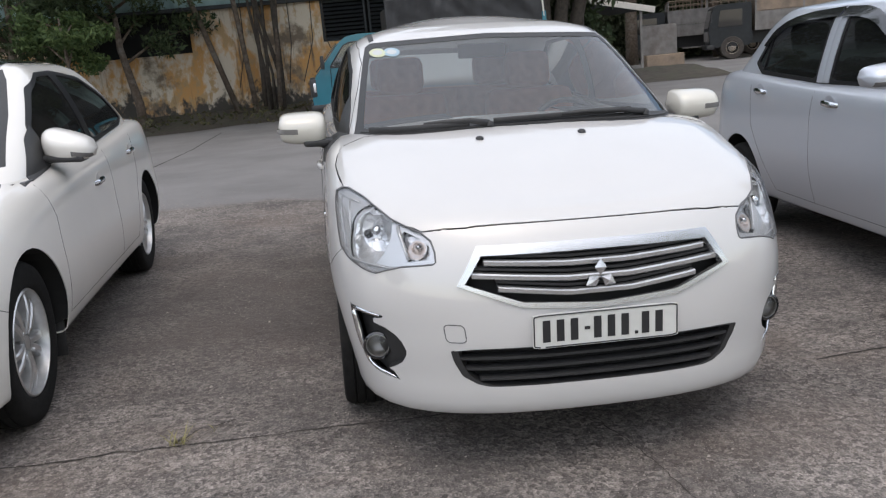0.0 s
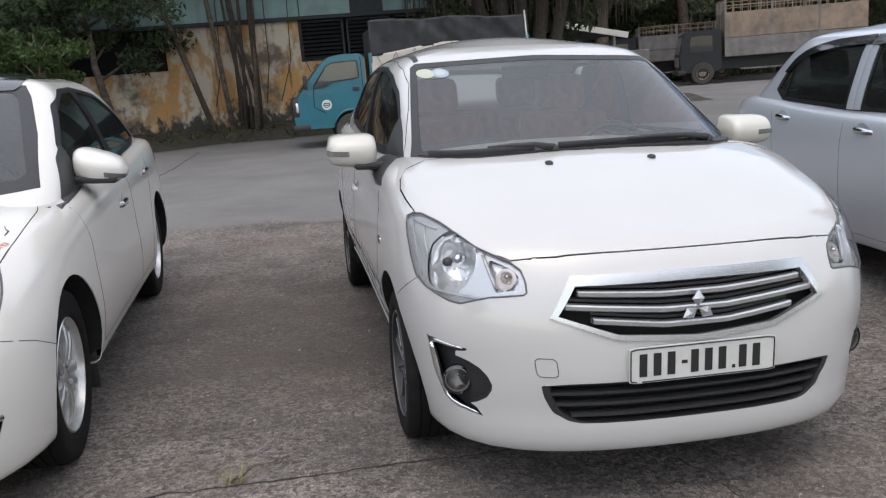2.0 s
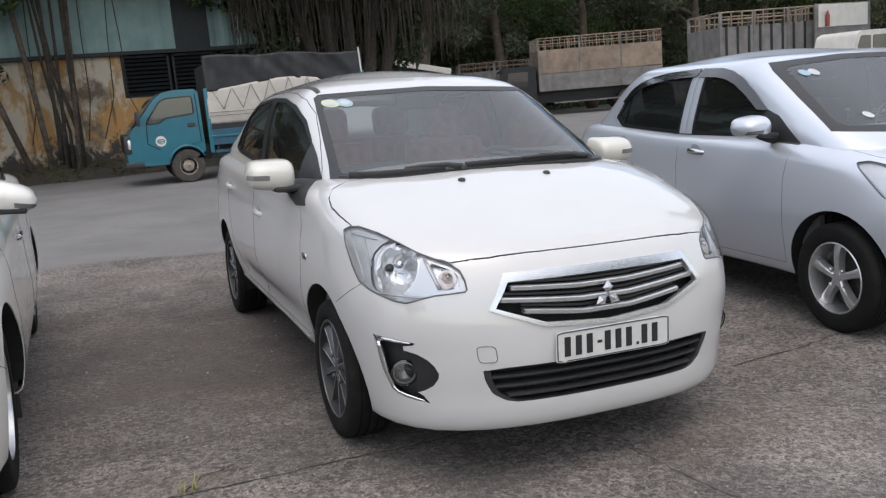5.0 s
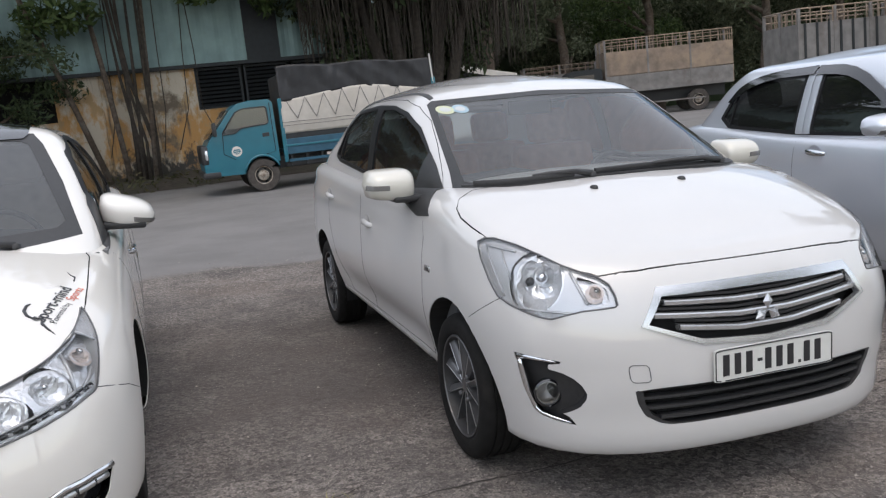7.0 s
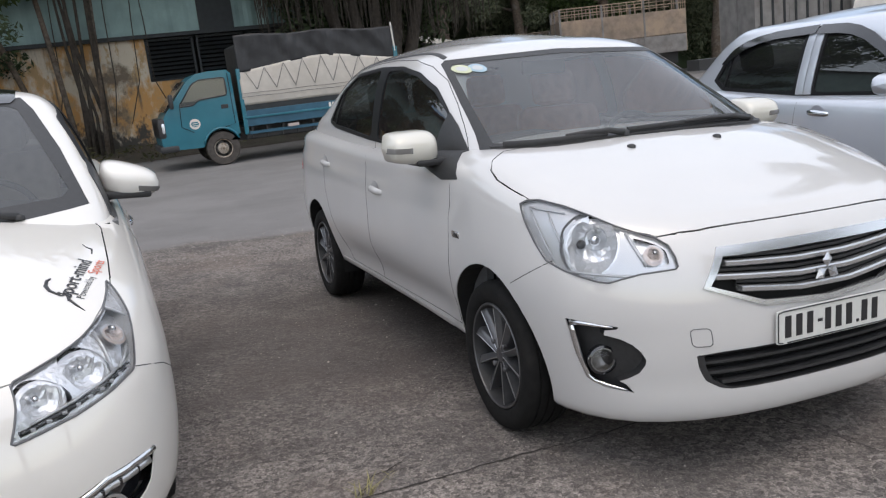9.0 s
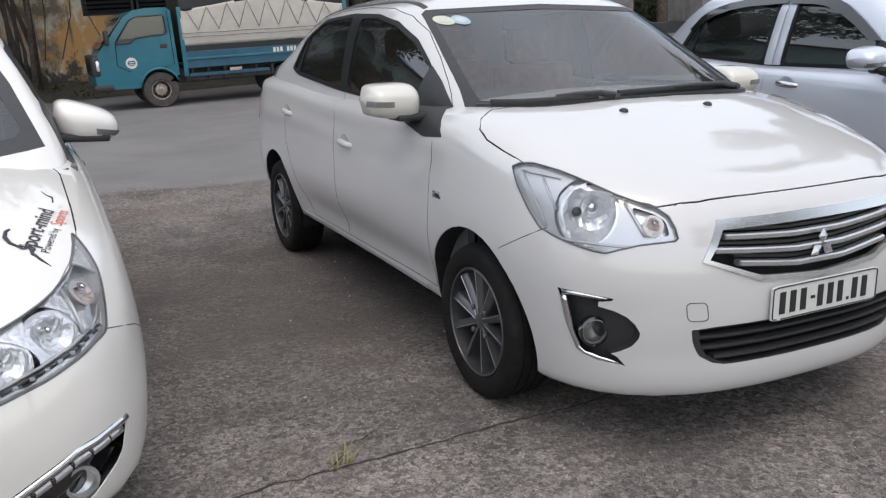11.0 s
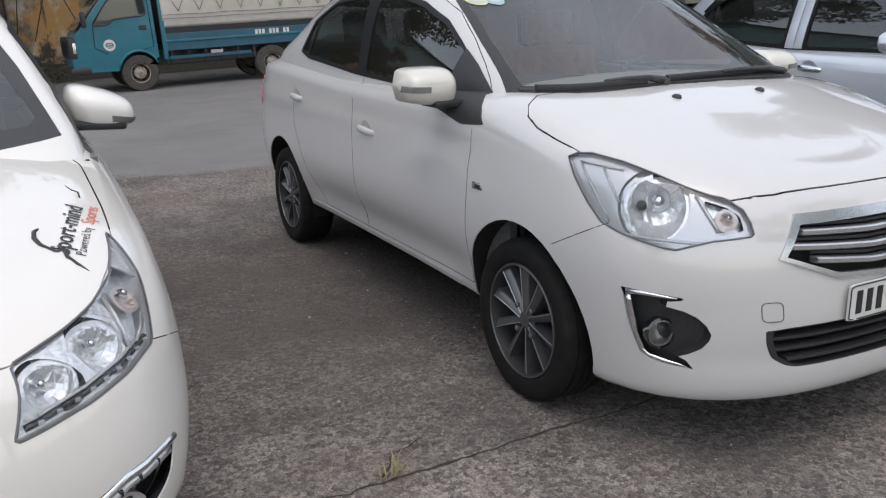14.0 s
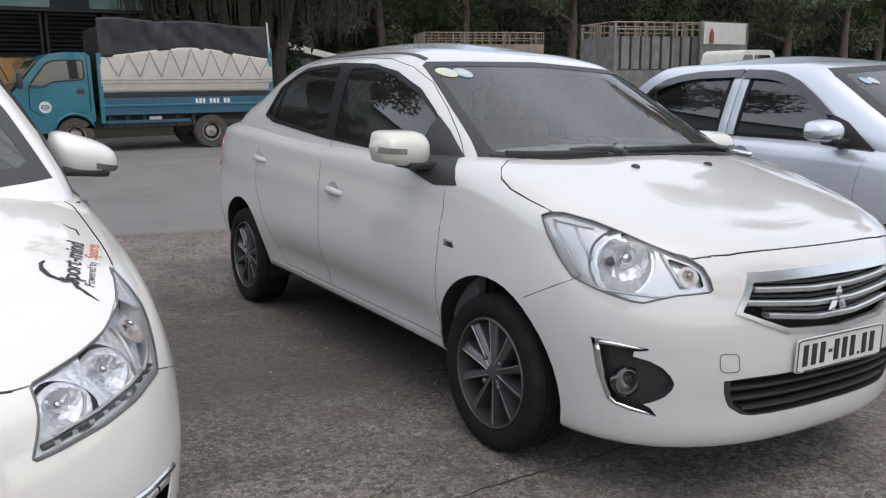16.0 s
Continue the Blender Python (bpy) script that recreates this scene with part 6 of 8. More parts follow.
wiper(white_sedan, WHITE_CAB, (0.50, 1.066), (0.14, 1.074), (-0.14, 1.071), (0.44, 1.080))
wiper(white_sedan, WHITE_CAB, (-0.16, 1.064), (-0.42, 1.066), (-0.63, 1.056), (-0.24, 1.067))
for u, mt in ((-0.530, M_STICKY), (-0.467, M_STICKB)):
    disc = WHITE_CAB.inside([prism([(u + 0.036 * math.cos(a), 1.370 + 0.020 * math.sin(a)) for a in (2 * math.pi * k / 28 for k in range(28))], FRONT, -2.4, 0.2)], 0.0005)
    finish("windscreen_sticker", disc, mt, white_sedan, "round inspection sticker")
    ring = WHITE_CAB.inside([prism([(u + 0.022 * math.cos(a), 1.370 + 0.011 * math.sin(a)) for a in (2 * math.pi * k / 28 for k in range(28))], FRONT, -2.4, 0.2)], 0.0018)
    finish("sticker_centre", ring, M_STICKW, white_sedan, "pale sticker centre")
for s in (-1, 1):
    ribbon("sill_strip", WHITE_LOW, [(1.27, 0.288), (2.0, 0.297), (2.96, 0.308)], [(1.27, 0.312), (2.0, 0.321), (2.96, 0.332)], s, 0.006, 0.009, M_WHITE, white_sedan)
    h = WHITE_LOW.hit((s * 2, 1.065, 0.727), (-s, 0, 0))
    part("side_badge", box(-0.004, 0.004, -0.034, 0.034, -0.013, 0.013, 0.003), M_CHROME, white_sedan, m=Matrix.Translation(h), smooth=30)
    part("side_badge_inset", box(-0.0055, 0.0055, -0.026, 0.010, -0.007, 0.007, 0.002), M_INK, white_sedan, m=Matrix.Translation(h), smooth=30)
    mesh = WHITE_CAB.inside([prism(rounded([(0.0, 0.0), (0.024, 0.0), (0.024, 1.35), (0.0, 1.35)], 0.05, 1), Matrix.Translation((s * 0.545 - 0.012, 1.72, 0)) @ TOP, 1.2, 1.6)], 0.002)
    finish("roof_strip", mesh, M_BLACK, white_sedan, "black roof ditch strip", 0.004)
    tail = WHITE_LOW.inside([prism(rounded([(3.85, 0.80), (4.3, 0.74), (4.3, 1.0), (3.93, 0.985)], 0.1, 2), SIDE, s * 0.2, s * 1.2) if s > 0 else prism(rounded([(3.85, 0.80), (4.3, 0.74), (4.3, 1.0), (3.93, 0.985)], 0.1, 2), SIDE, -1.2, -0.2)], 0.004)
    finish("tail_lamp", tail, M_RED, white_sedan, "red tail lamp", 0.004)
    tail = SILVER_LOW.inside([prism(rounded([(3.72, 0.76), (4.1, 0.76), (4.1, 0.98), (3.80, 0.97)], 0.1, 2), SIDE, s * 0.2, s * 1.2) if s > 0 else prism(rounded([(3.72, 0.76), (4.1, 0.76), (4.1, 0.98), (3.80, 0.97)], 0.1, 2), SIDE, -1.2, -0.2)], 0.004)
    finish("tail_lamp", tail, M_RED, silver_sedan, "red tail lamp", 0.004)
for u, v, r1, mt in ((-0.44, 1.345, 0.034, M_STICKB), (-0.375, 1.345, 0.034, M_STICKW), (-0.42, 1.10, 0.03, M_STICKW)):
    disc = SILVER_CAB.inside([prism([(u + r1 * math.cos(a), v + r1 * 0.55 * math.sin(a)) for a in (2 * math.pi * k / 24 for k in range(24))], FRONT, -2.2, 0.2)], 0.001)
    finish("windscreen_sticker", disc, mt, silver_sedan, "round inspection sticker")

# ---- details of the black-roofed car ----
for s in (-1, 1):
    src = ROOFED_CAR["front_holes"][0]
    poly = src if s < 0 else mirrored(src)
    fog = empty("fog_lamp", None)
    fog.parent = black_roof_sedan
    front_piece(fog, ROOFED_LOW, "bezel", grown(poly, 0.008), M_BLACKGLOSS, -0.04, label="gloss black bezel")
    rim_pts = ROOFED_LOW.trace(poly + poly[:1], FRONT, 2.0, 0.0, 0.02)
    wall = bmesh.new()
    va, vb = [wall.verts.new(p) for p in rim_pts], [wall.verts.new(p + Vector((-s * 0.012, 0.05, 0))) for p in rim_pts]
    for i in range(len(rim_pts) - 1):
        wall.faces.new((va[i], va[i + 1], vb[i + 1], vb[i]))
    part("bezel_wall", wall, M_BLACKGLOSS, fog, smooth=40)
    top = ROOFED_LOW.trace([(x * -s, z) for x, z in [(-0.782, 0.412), (-0.66, 0.404), (-0.49, 0.345)]], FRONT, 2.0, -0.004, 0.015)
    part("chrome_trim", tube(top, 0.010, 8), M_CHROME, fog, "chrome strip", smooth=True)
    drl = ROOFED_LOW.trace([(x * -s, z) for x, z in [(-0.765, 0.386), (-0.66, 0.378), (-0.50, 0.322)]], FRONT, 2.0, -0.018, 0.015)
    part("daytime_light", tube(drl, 0.012, 8), M_RIMSILVER, fog, "clear daytime running light", smooth=True)
    for i in range(2, len(drl) - 1, 3):
        part("light_cell", box(-0.006, 0.006, -0.014, 0.0, -0.008, 0.008, 0.002), M_BLACKGLOSS, fog, m=Matrix.Translation(drl[i]))
    c = ROOFED_LOW.hit((s * 0.66, -1, 0.30), (0, 1, 0)) + Vector((0, 0.05, 0))
    part("lamp_bowl", lathe([(0.040, -0.01), (0.042, 0.012), (0.034, 0.012), (0.03, 0.0), (0.001, -0.012)], 28), M_RIMSILVER, fog, smooth=40, m=Matrix.Translation(c) @ Vector((s * 0.3, -1, 0)).to_track_quat("Z", "Y").to_matrix().to_4x4())
    h = ROOFED_LOW.hit((s * 2, 1.36, 0.3), (-s, 0, 0))
    part("mud_flap", box(-0.09, 0.02, -0.006, 0.006, -0.20, 0.06, 0.004), M_BLACK, black_roof_sedan, m=Matrix.Translation((s * 0.84, 1.255, 0.34)), smooth=30)
for i, p in enumerate(ROOFED_CAR["front_middle"]):
    front_piece(black_roof_sedan, ROOFED_LOW, "grille_backing", grown(p, 0.01), M_DARK, -0.05)
wiper(black_roof_sedan, ROOFED_CAB, (0.50, 0.97), (0.06, 1.0), (-0.30, 0.985), (0.36, 1.01))


def script(skin, car, name, words, size, origin, along, mat, shear=0.0, label="", thick=0.0):
    """Lettering laid on the bonnet: origin and reading direction in plan, turned into a thin mesh on the skin."""
    cu = bpy.data.curves.new("words", "FONT")
    cu.body, cu.size, cu.shear, cu.offset = words, size, shear, thick
    tmp = new("words", cu)
    mesh = bpy.data.meshes.new_from_object(tmp.evaluated_get(bpy.context.evaluated_depsgraph_get()))
    bpy.data.objects.remove(tmp)
    d = Vector(along).normalized()
    up = Vector((-d.y, d.x))
    width = max(v.co.x for v in mesh.vertices)
    for v in mesh.vertices:
        p = Vector(origin) + d * v.co.x + up * v.co.y
        h = skin.hit((p.x, p.y, 3), (0, 0, -1))
        v.co = h + Vector((0, 0, 0.002)) if h else Vector((p.x, p.y, 0.9))
    ob = link(name, mesh, mat, car, label)
    return width


deck_way = (0.24, 0.97)
script(ROOFED_LOW, black_roof_sedan, "bonnet_script", "Sport-mind", 0.062, (0.636, 0.452), deck_way, M_INK, 0.45, "black script lettering", 0.0008)
script(ROOFED_LOW, black_roof_sedan, "bonnet_script", "Powered by", 0.031, (0.670, 0.448), deck_way, M_INK, 0.0, "small black lettering")
script(ROOFED_LOW, black_roof_sedan, "bonnet_script", "Sports", 0.044, (0.712, 0.612), deck_way, M_REDINK, 0.45, "red lettering", 0.0003)
for name, line, radii in (("script_swash", [(0.588, 0.600), (0.578, 0.585), (0.575, 0.55), (0.585, 0.515), (0.603, 0.491), (0.625, 0.490), (0.645, 0.500)], [0.003, 0.005, 0.006, 0.005, 0.004, 0.003, 0.001]),
                          ("script_swash", [(0.618, 0.505), (0.630, 0.470), (0.632, 0.445), (0.648, 0.420), (0.668, 0.400)], [0.001, 0.004, 0.005, 0.004, 0.001]),
                          ("script_swash", [(0.683, 0.894), (0.694, 0.860), (0.708, 0.842), (0.706, 0.800)], [0.001, 0.002, 0.003, 0.002])):
    part(name, tube([ROOFED_LOW.hit((x, y, 3), (0, 0, -1)) + Vector((0, 0, 0.0005)) for x, y in line], 0.003, 6, radii), M_INK, black_roof_sedan, smooth=True)


# ---- the yard's far side, on ground that rises to the east ----
FAR = Matrix.Rotation(radians(-2.29), 4, "Y")


def plaster_material():
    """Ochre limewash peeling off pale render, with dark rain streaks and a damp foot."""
    m = bpy.data.materials.new("peeling_ochre_plaster")
    m.use_nodes = True
    nt = m.node_tree
    N, L = nt.nodes.new, nt.links.new
    b = nt.nodes["Principled BSDF"]
    co = N("ShaderNodeTexCoord").outputs["Object"]

    def cloud(scale, stretch, detail, lo, hi):
        mp, n, r = N("ShaderNodeMapping"), N("ShaderNodeTexNoise"), N("ShaderNodeMapRange")
        mp.inputs["Scale"].default_value = stretch
        n.inputs["Scale"].default_value, n.inputs["Detail"].default_value, n.inputs["Roughness"].default_value = scale, detail, 0.68
        r.inputs["From Min"].default_value, r.inputs["From Max"].default_value = lo, hi
        L(co, mp.inputs["Vector"])
        L(mp.outputs[0], n.inputs["Vector"])
        L(n.outputs[0], r.inputs[0])
        return r.outputs[0]

    def over(fac, a, c):
        x = N("ShaderNodeMix")
        x.data_type = "RGBA"
        L(fac, x.inputs["Factor"])
        for key, v in (("A", a), ("B", c)):
            if isinstance(v, tuple):
                x.inputs[key].default_value = (*v, 1)
            else:
                L(v, x.inputs[key])
        return x.outputs["Result"]

    c = over(cloud(1.1, (1, 1, 0.55), 9, 0.46, 0.54), (0.50, 0.275, 0.10), (0.56, 0.49, 0.39))
    c = over(cloud(3.5, (1, 1, 0.6), 8, 0.52, 0.60), c, (0.40, 0.27, 0.14))
    c = over(cloud(1.6, (2.2, 1, 0.16), 7, 0.56, 0.70), c, (0.075, 0.066, 0.055))
    c = over(cloud(0.8, (1, 1, 1), 8, 0.56, 0.66), c, (0.16, 0.125, 0.09))
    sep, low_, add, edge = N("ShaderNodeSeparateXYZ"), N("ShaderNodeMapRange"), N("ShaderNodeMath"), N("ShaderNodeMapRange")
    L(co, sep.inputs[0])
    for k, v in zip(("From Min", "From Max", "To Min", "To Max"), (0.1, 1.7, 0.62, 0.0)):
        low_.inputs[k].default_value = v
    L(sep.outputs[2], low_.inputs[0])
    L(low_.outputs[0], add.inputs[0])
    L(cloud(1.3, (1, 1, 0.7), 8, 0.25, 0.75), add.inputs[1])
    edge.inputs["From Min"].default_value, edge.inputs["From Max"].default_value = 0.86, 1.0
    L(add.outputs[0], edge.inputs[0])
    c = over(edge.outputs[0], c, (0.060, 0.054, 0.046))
    L(c, b.inputs["Base Color"])
    b.inputs["Roughness"].default_value = 0.92
    bp, nz = N("ShaderNodeBump"), N("ShaderNodeTexNoise")
    nz.inputs["Scale"].default_value, nz.inputs["Detail"].default_value = 5, 8
    L(co, nz.inputs["Vector"])
    bp.inputs["Strength"].default_value, bp.inputs["Distance"].default_value = 0.6, 0.03
    L(nz.outputs[0], bp.inputs["Height"])
    L(bp.outputs[0], b.inputs["Normal"])
    return m


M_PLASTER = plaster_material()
M_BARKDARK = material("dark_bark", (0.045, 0.036, 0.028), 0.9, 0, 0, 0.4, 10, 0.6, 30)
M_CLAD = material("green_steel_sheet", (0.20, 0.29, 0.28), 0.5, 0.2, 0, 0.15, 2, 0, 1, (0.15, 0.22, 0.22), 0.7, (0.45, 0.7))
M_DARKSHEET = material("dark_steel", (0.020, 0.023, 0.025), 0.6, 0.2, 0, 0.2, 8)
M_BARK = material("bark", (0.10, 0.075, 0.055), 0.9, 0, 0, 0.35, 12, 0.6, 30, (0.16, 0.14, 0.12), 3, (0.5, 0.7))
M_SOIL = material("dirt", (0.055, 0.045, 0.034), 0.95, 0, 0, 0.4, 6, 0.8, 20, (0.05, 0.05, 0.03), 1.5, (0.45, 0.65))
M_TRUCKBLUE = material("truck_blue_paint", (0.010, 0.125, 0.170), 0.35, 0, 0.3, 0.08, 3, 0, 1, (0.02, 0.145, 0.185), 2, (0.55, 0.75))
M_TRUCKDARK = material("bed_blue_paint", (0.020, 0.080, 0.125), 0.5, 0, 0, 0.2, 4)
M_TARPW = material("white_tarpaulin", (0.47, 0.435, 0.385), 0.7, 0, 0, 0.06, 8, 0.3, 6, (0.40, 0.36, 0.31), 1.5, (0.5, 0.75))
M_TARPB = material("black_tarpaulin", (0.018, 0.018, 0.0195), 0.55, 0, 0, 0.4, 4, 0.9, 5)
M_RUSTGREY = material("weathered_truck_side", (0.22, 0.17, 0.13), 0.7, 0.1, 0, 0.25, 3, 0.2, 20, (0.32, 0.24, 0.17), 0.8, (0.45, 0.6))
M_GREYSIDE = material("grey_steel_side", (0.19, 0.18, 0.17), 0.7, 0.1, 0, 0.25, 3, 0, 1, (0.12, 0.10, 0.09), 1, (0.5, 0.7))
M_EXTINGUISHER = material("dull_red_paint", (0.22, 0.035, 0.028), 0.5, 0, 0, 0.15, 20)
M_HUB = material("rusty_steel_rim", (0.36, 0.32, 0.27), 0.6, 0.2, 0, 0.2, 20, 0, 1, (0.16, 0.10, 0.06), 9, (0.5, 0.65))
M_TYREDUST = material("dusty_tyre", (0.060, 0.052, 0.046), 0.9, 0, 0, 0.25, 12, 0.2, 60)
M_HAZE = material("dusty_glass", (0.10, 0.105, 0.105), 0.4, 0, 0, 0.2, 3)
M_OFFWHITE = material("off_white_paint", (0.60, 0.57, 0.52), 0.55, 0, 0, 0.08, 4)


def leaf_material(name, a, b):
    m = bpy.data.materials.new(name)
    m.use_nodes = True
    nt = m.node_tree
    p = nt.nodes["Principled BSDF"]
    g = nt.nodes.new("ShaderNodeNewGeometry")
    mix = nt.nodes.new("ShaderNodeMix")
    mix.data_type = "RGBA"
    mix.inputs["A"].default_value, mix.inputs["B"].default_value = (*a, 1), (*b, 1)
    nt.links.new(g.outputs["Random Per Island"], mix.inputs["Factor"])
    nt.links.new(mix.outputs["Result"], p.inputs["Base Color"])
    p.inputs["Roughness"].default_value = 0.65
    p.inputs["Specular IOR Level"].default_value = 0.2
    return m


M_LEAF = leaf_material("leaves", (0.030, 0.055, 0.018), (0.085, 0.12, 0.040))
M_LEAFDARK = leaf_material("dark_leaves", (0.026, 0.040, 0.018), (0.068, 0.090, 0.042))
# lighter, greyer leaves: the haze of distance is mixed into their colour
M_LEAFHAZY = leaf_material("hazy_leaves", (0.060, 0.075, 0.044), (0.150, 0.165, 0.100))
M_GRASS = leaf_material("weeds", (0.035, 0.042, 0.018), (0.09, 0.08, 0.04))


def leaves(name, clumps, count, size, mat, parent=None, seed=1, flat=0.5):
    """Many small bent leaves filling clumps (centre, radii), as one mesh."""
    rng = np.random.default_rng(seed)
    w = np.array([c[1][0] * c[1][1] * c[1][2] for c in clumps]) ** 0.67
    pick = rng.choice(len(clumps), count, p=w / w.sum())
    cen, rad = np.array([c[0] for c in clumps], float)[pick], np.array([c[1] for c in clumps], float)[pick]
    d = rng.normal(size=(count, 3))
    d /= np.linalg.norm(d, axis=1)[:, None]
    pos = cen + d * rad * (rng.random(count) ** 0.45)[:, None]
    u = rng.normal(size=(count, 3))
    u /= np.linalg.norm(u, axis=1)[:, None]
    n = rng.normal(size=(count, 3)) * (1, 1, flat)
    v = np.cross(n, u)
    v /= np.linalg.norm(v, axis=1)[:, None] + 1e-9
    s = size * rng.uniform(0.5, 1.3, count)[:, None]
    droop = np.zeros((count, 3))
    droop[:, 2] = -0.25 * s[:, 0]
    vs = np.stack([pos - u * s, pos + v * s * 0.35, pos + u * s + droop, pos - v * s * 0.35], 1).reshape(-1, 3)
    fs = np.arange(count * 4).reshape(-1, 4)
    mesh = bpy.data.meshes.new(name)
    mesh.from_pydata(vs.tolist(), [], fs.tolist())
    return link(name, mesh, mat, parent)


def tree(name, at, height, spread, trunk_r, count, leaf, mat, seed, label, low=0.35, lean=(0, 0), limbs=7):
    rng = random.Random(seed)
    t = empty(name, FAR @ Matrix.Translation(at), label=label, category="tree")
    bm = bmesh.new()
    top = Vector((lean[0], lean[1], height * 0.85))
    stem = [Vector((0, 0, -0.2)).lerp(top, k / 6) + Vector((rng.uniform(-1, 1), rng.uniform(-1, 1), 0)) * trunk_r * 0.7 * (k > 0) for k in range(7)]
    add_tube(bm, stem, trunk_r, 9, [trunk_r * (1.25 - 0.95 * k / 6) for k in range(7)])
    part("trunk", bm, M_BARK, t, smooth=True)
    clumps = []
    for k in range(limbs):
        a, h = 2 * math.pi * (k + rng.random() * 0.7) / limbs * 1.6, lerp(low, 0.95, (k + rng.random()) / limbs)
        b = Vector((0, 0, 0)).lerp(top, h)
        r = spread * (0.55 + 0.45 * rng.random()) * (1.15 - 0.55 * abs(h - 0.6))
        e = b + Vector((math.cos(a) * r, math.sin(a) * r, height * (0.05 + 0.12 * rng.random())))
        m1 = b.lerp(e, 0.5) + Vector((0, 0, 0.06 * height * rng.random()))
        part("limb", tube([b, b.lerp(m1, 0.5), m1, e], 0.05, 6, [trunk_r * 0.42, trunk_r * 0.32, trunk_r * 0.2, trunk_r * 0.06]), M_BARK, t, smooth=True)
        for q in range(4):
            c = m1.lerp(e, 0.35 * q) + Vector((rng.uniform(-1, 1), rng.uniform(-1, 1), rng.uniform(-0.5, 0.6))) * spread * 0.22
            rr = spread * rng.uniform(0.20, 0.36)
            clumps.append((tuple(c), (rr, rr, rr * 0.7)))
    leaves("crown", clumps, count, leaf, mat, t, seed)
    return t


# wall with louvres and dark opening
house = empty("warehouse", FAR, label="old warehouse with peeling ochre wall and green steel cladding", category="building")
WY = 25.2


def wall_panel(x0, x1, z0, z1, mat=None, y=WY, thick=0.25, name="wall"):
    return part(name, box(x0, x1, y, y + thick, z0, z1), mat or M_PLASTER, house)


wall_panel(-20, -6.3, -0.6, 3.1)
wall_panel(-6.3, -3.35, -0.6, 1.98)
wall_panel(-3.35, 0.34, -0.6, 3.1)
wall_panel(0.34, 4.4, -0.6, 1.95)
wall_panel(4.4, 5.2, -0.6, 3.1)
# solid black blocks behind the openings: the unlit inside is painted, not built
part("unlit_room_block", box(-6.6, -3.1, WY + 0.3, WY + 3, 1.6, 3.3), M_DARK, house)
part("unlit_room_block", box(0.2, 4.5, WY + 0.3, WY + 2, 1.6, 3.3), M_DARK, house)
for x0, x1 in ((0.34, 1.62), (1.70, 3.0), (3.08, 4.4)):
    lv = empty("louvre", None)
    lv.parent = house
    for a, b, c, d in ((x0, x0 + 0.06, 1.95, 3.05), (x1 - 0.06, x1, 1.95, 3.05), (x0, x1, 1.95, 2.0), (x0, x1, 3.02, 3.08)):
        part("frame", box(a, b, WY - 0.03, WY + 0.1, c, d), M_DARKSHEET, lv)
    for k in range(9):
        z = 2.05 + k * 0.112
        part("slat", box(x0 + 0.05, x1 - 0.05, -0.055, 0.055, -0.006, 0.006), M_DARKSHEET, lv, m=pose(0, WY + 0.04, z, 40))
part("eave", box(-20, 5.3, WY - 0.22, WY + 0.1, 3.10, 3.20), M_DARKSHEET, house)
clad = bmesh.new()
xx = [-20 + 0.115 * i for i in range(int(25.2 / 0.115))]
va = [clad.verts.new((x, WY + 0.02 - (0.028 if (i // 2) % 2 else 0), 3.16)) for i, x in enumerate(xx)]
vb = [clad.verts.new((x, WY + 0.02 - (0.028 if (i // 2) % 2 else 0), 7.6)) for i, x in enumerate(xx)]
for i in range(len(xx) - 1):
    clad.faces.new((va[i], va[i + 1], vb[i + 1], vb[i]))
part("cladding", clad, M_CLAD, house, "faded green corrugated steel cladding")
part("clad_backing", box(-20, 5.2, WY + 0.06, WY + 0.3, 3.16, 7.6), M_DARKSHEET, house)
part("steel_door", box(1.85, 2.80, WY - 0.06, WY + 0.02, 3.18, 7.0), M_DARKSHEET, house, "dark steel shutter panel")
part("roof", box(-21, 5.4, WY - 0.5, WY + 14, 7.6, 7.75), M_DARKSHEET, house)

# dirt verge with weeds
bm = bmesh.new()
rows = []
for i in range(121):
    x = -22 + i * 0.28
    e = 22.4 + 0.25 * noise.noise((x * 0.6, 0, 0)) - (0.9 if x < -3.2 else 0.9 * max(0, (-x - 2) / 1.2))
    rows.append([bm.verts.new((x, lerp(e, WY + 0.1, t), 0.01 + 0.30 * t**1.3 + 0.06 * noise.noise((x * 1.5, t * 4, 2)) * (t > 0.05))) for t in (0, 0.08, 0.2, 0.35, 0.5, 0.7, 0.85, 1.0)])
for a, b in zip(rows, rows[1:]):
    for k in range(7):
        bm.faces.new((a[k], a[k + 1], b[k + 1], b[k]))
verge = tagged(part("verge", bm, M_SOIL, None, smooth=True), "bare brown dirt verge along the wall", "dirt verge", kind="structure")
verge.matrix_world = FAR
weeds = leaves("weeds", [((-22 + 0.5 * k, 23.6 + 1.0 * math.sin(k * 2.1), 0.18), (0.5, 0.7, 0.14 + 0.10 * (k % 3))) for k in range(50)], 2800, 0.08, M_GRASS, None, 5)
weeds.matrix_world = FAR
tagged(weeds, "low dry weeds on the verge", "weeds", kind="stuff")

# leaning poles and trunks by the wall
for nm, a, b, r in (("leaning_pole", (-2.25, 24.6, 0.2), (-3.75, 24.8, 5.2), 0.075), ("leaning_pole", (-1.72, 24.3, 0.1), (-2.25, 24.7, 5.5), 0.07), ("leaning_pole", (-1.1, 24.4, 0.1), (-0.75, 24.9, 5.8), 0.06)):
    ob = part(nm, tube([a, tuple(lerp(a[i], b[i], 0.5) + 0.03 for i in range(3)), b], r, 8, [r * 1.1, r, r * 0.85]), M_BARK, None, smooth=True)
    ob.matrix_world = FAR
    tagged(ob, "weathered wooden pole leaning on the wall", "pole", "poles along the wall")
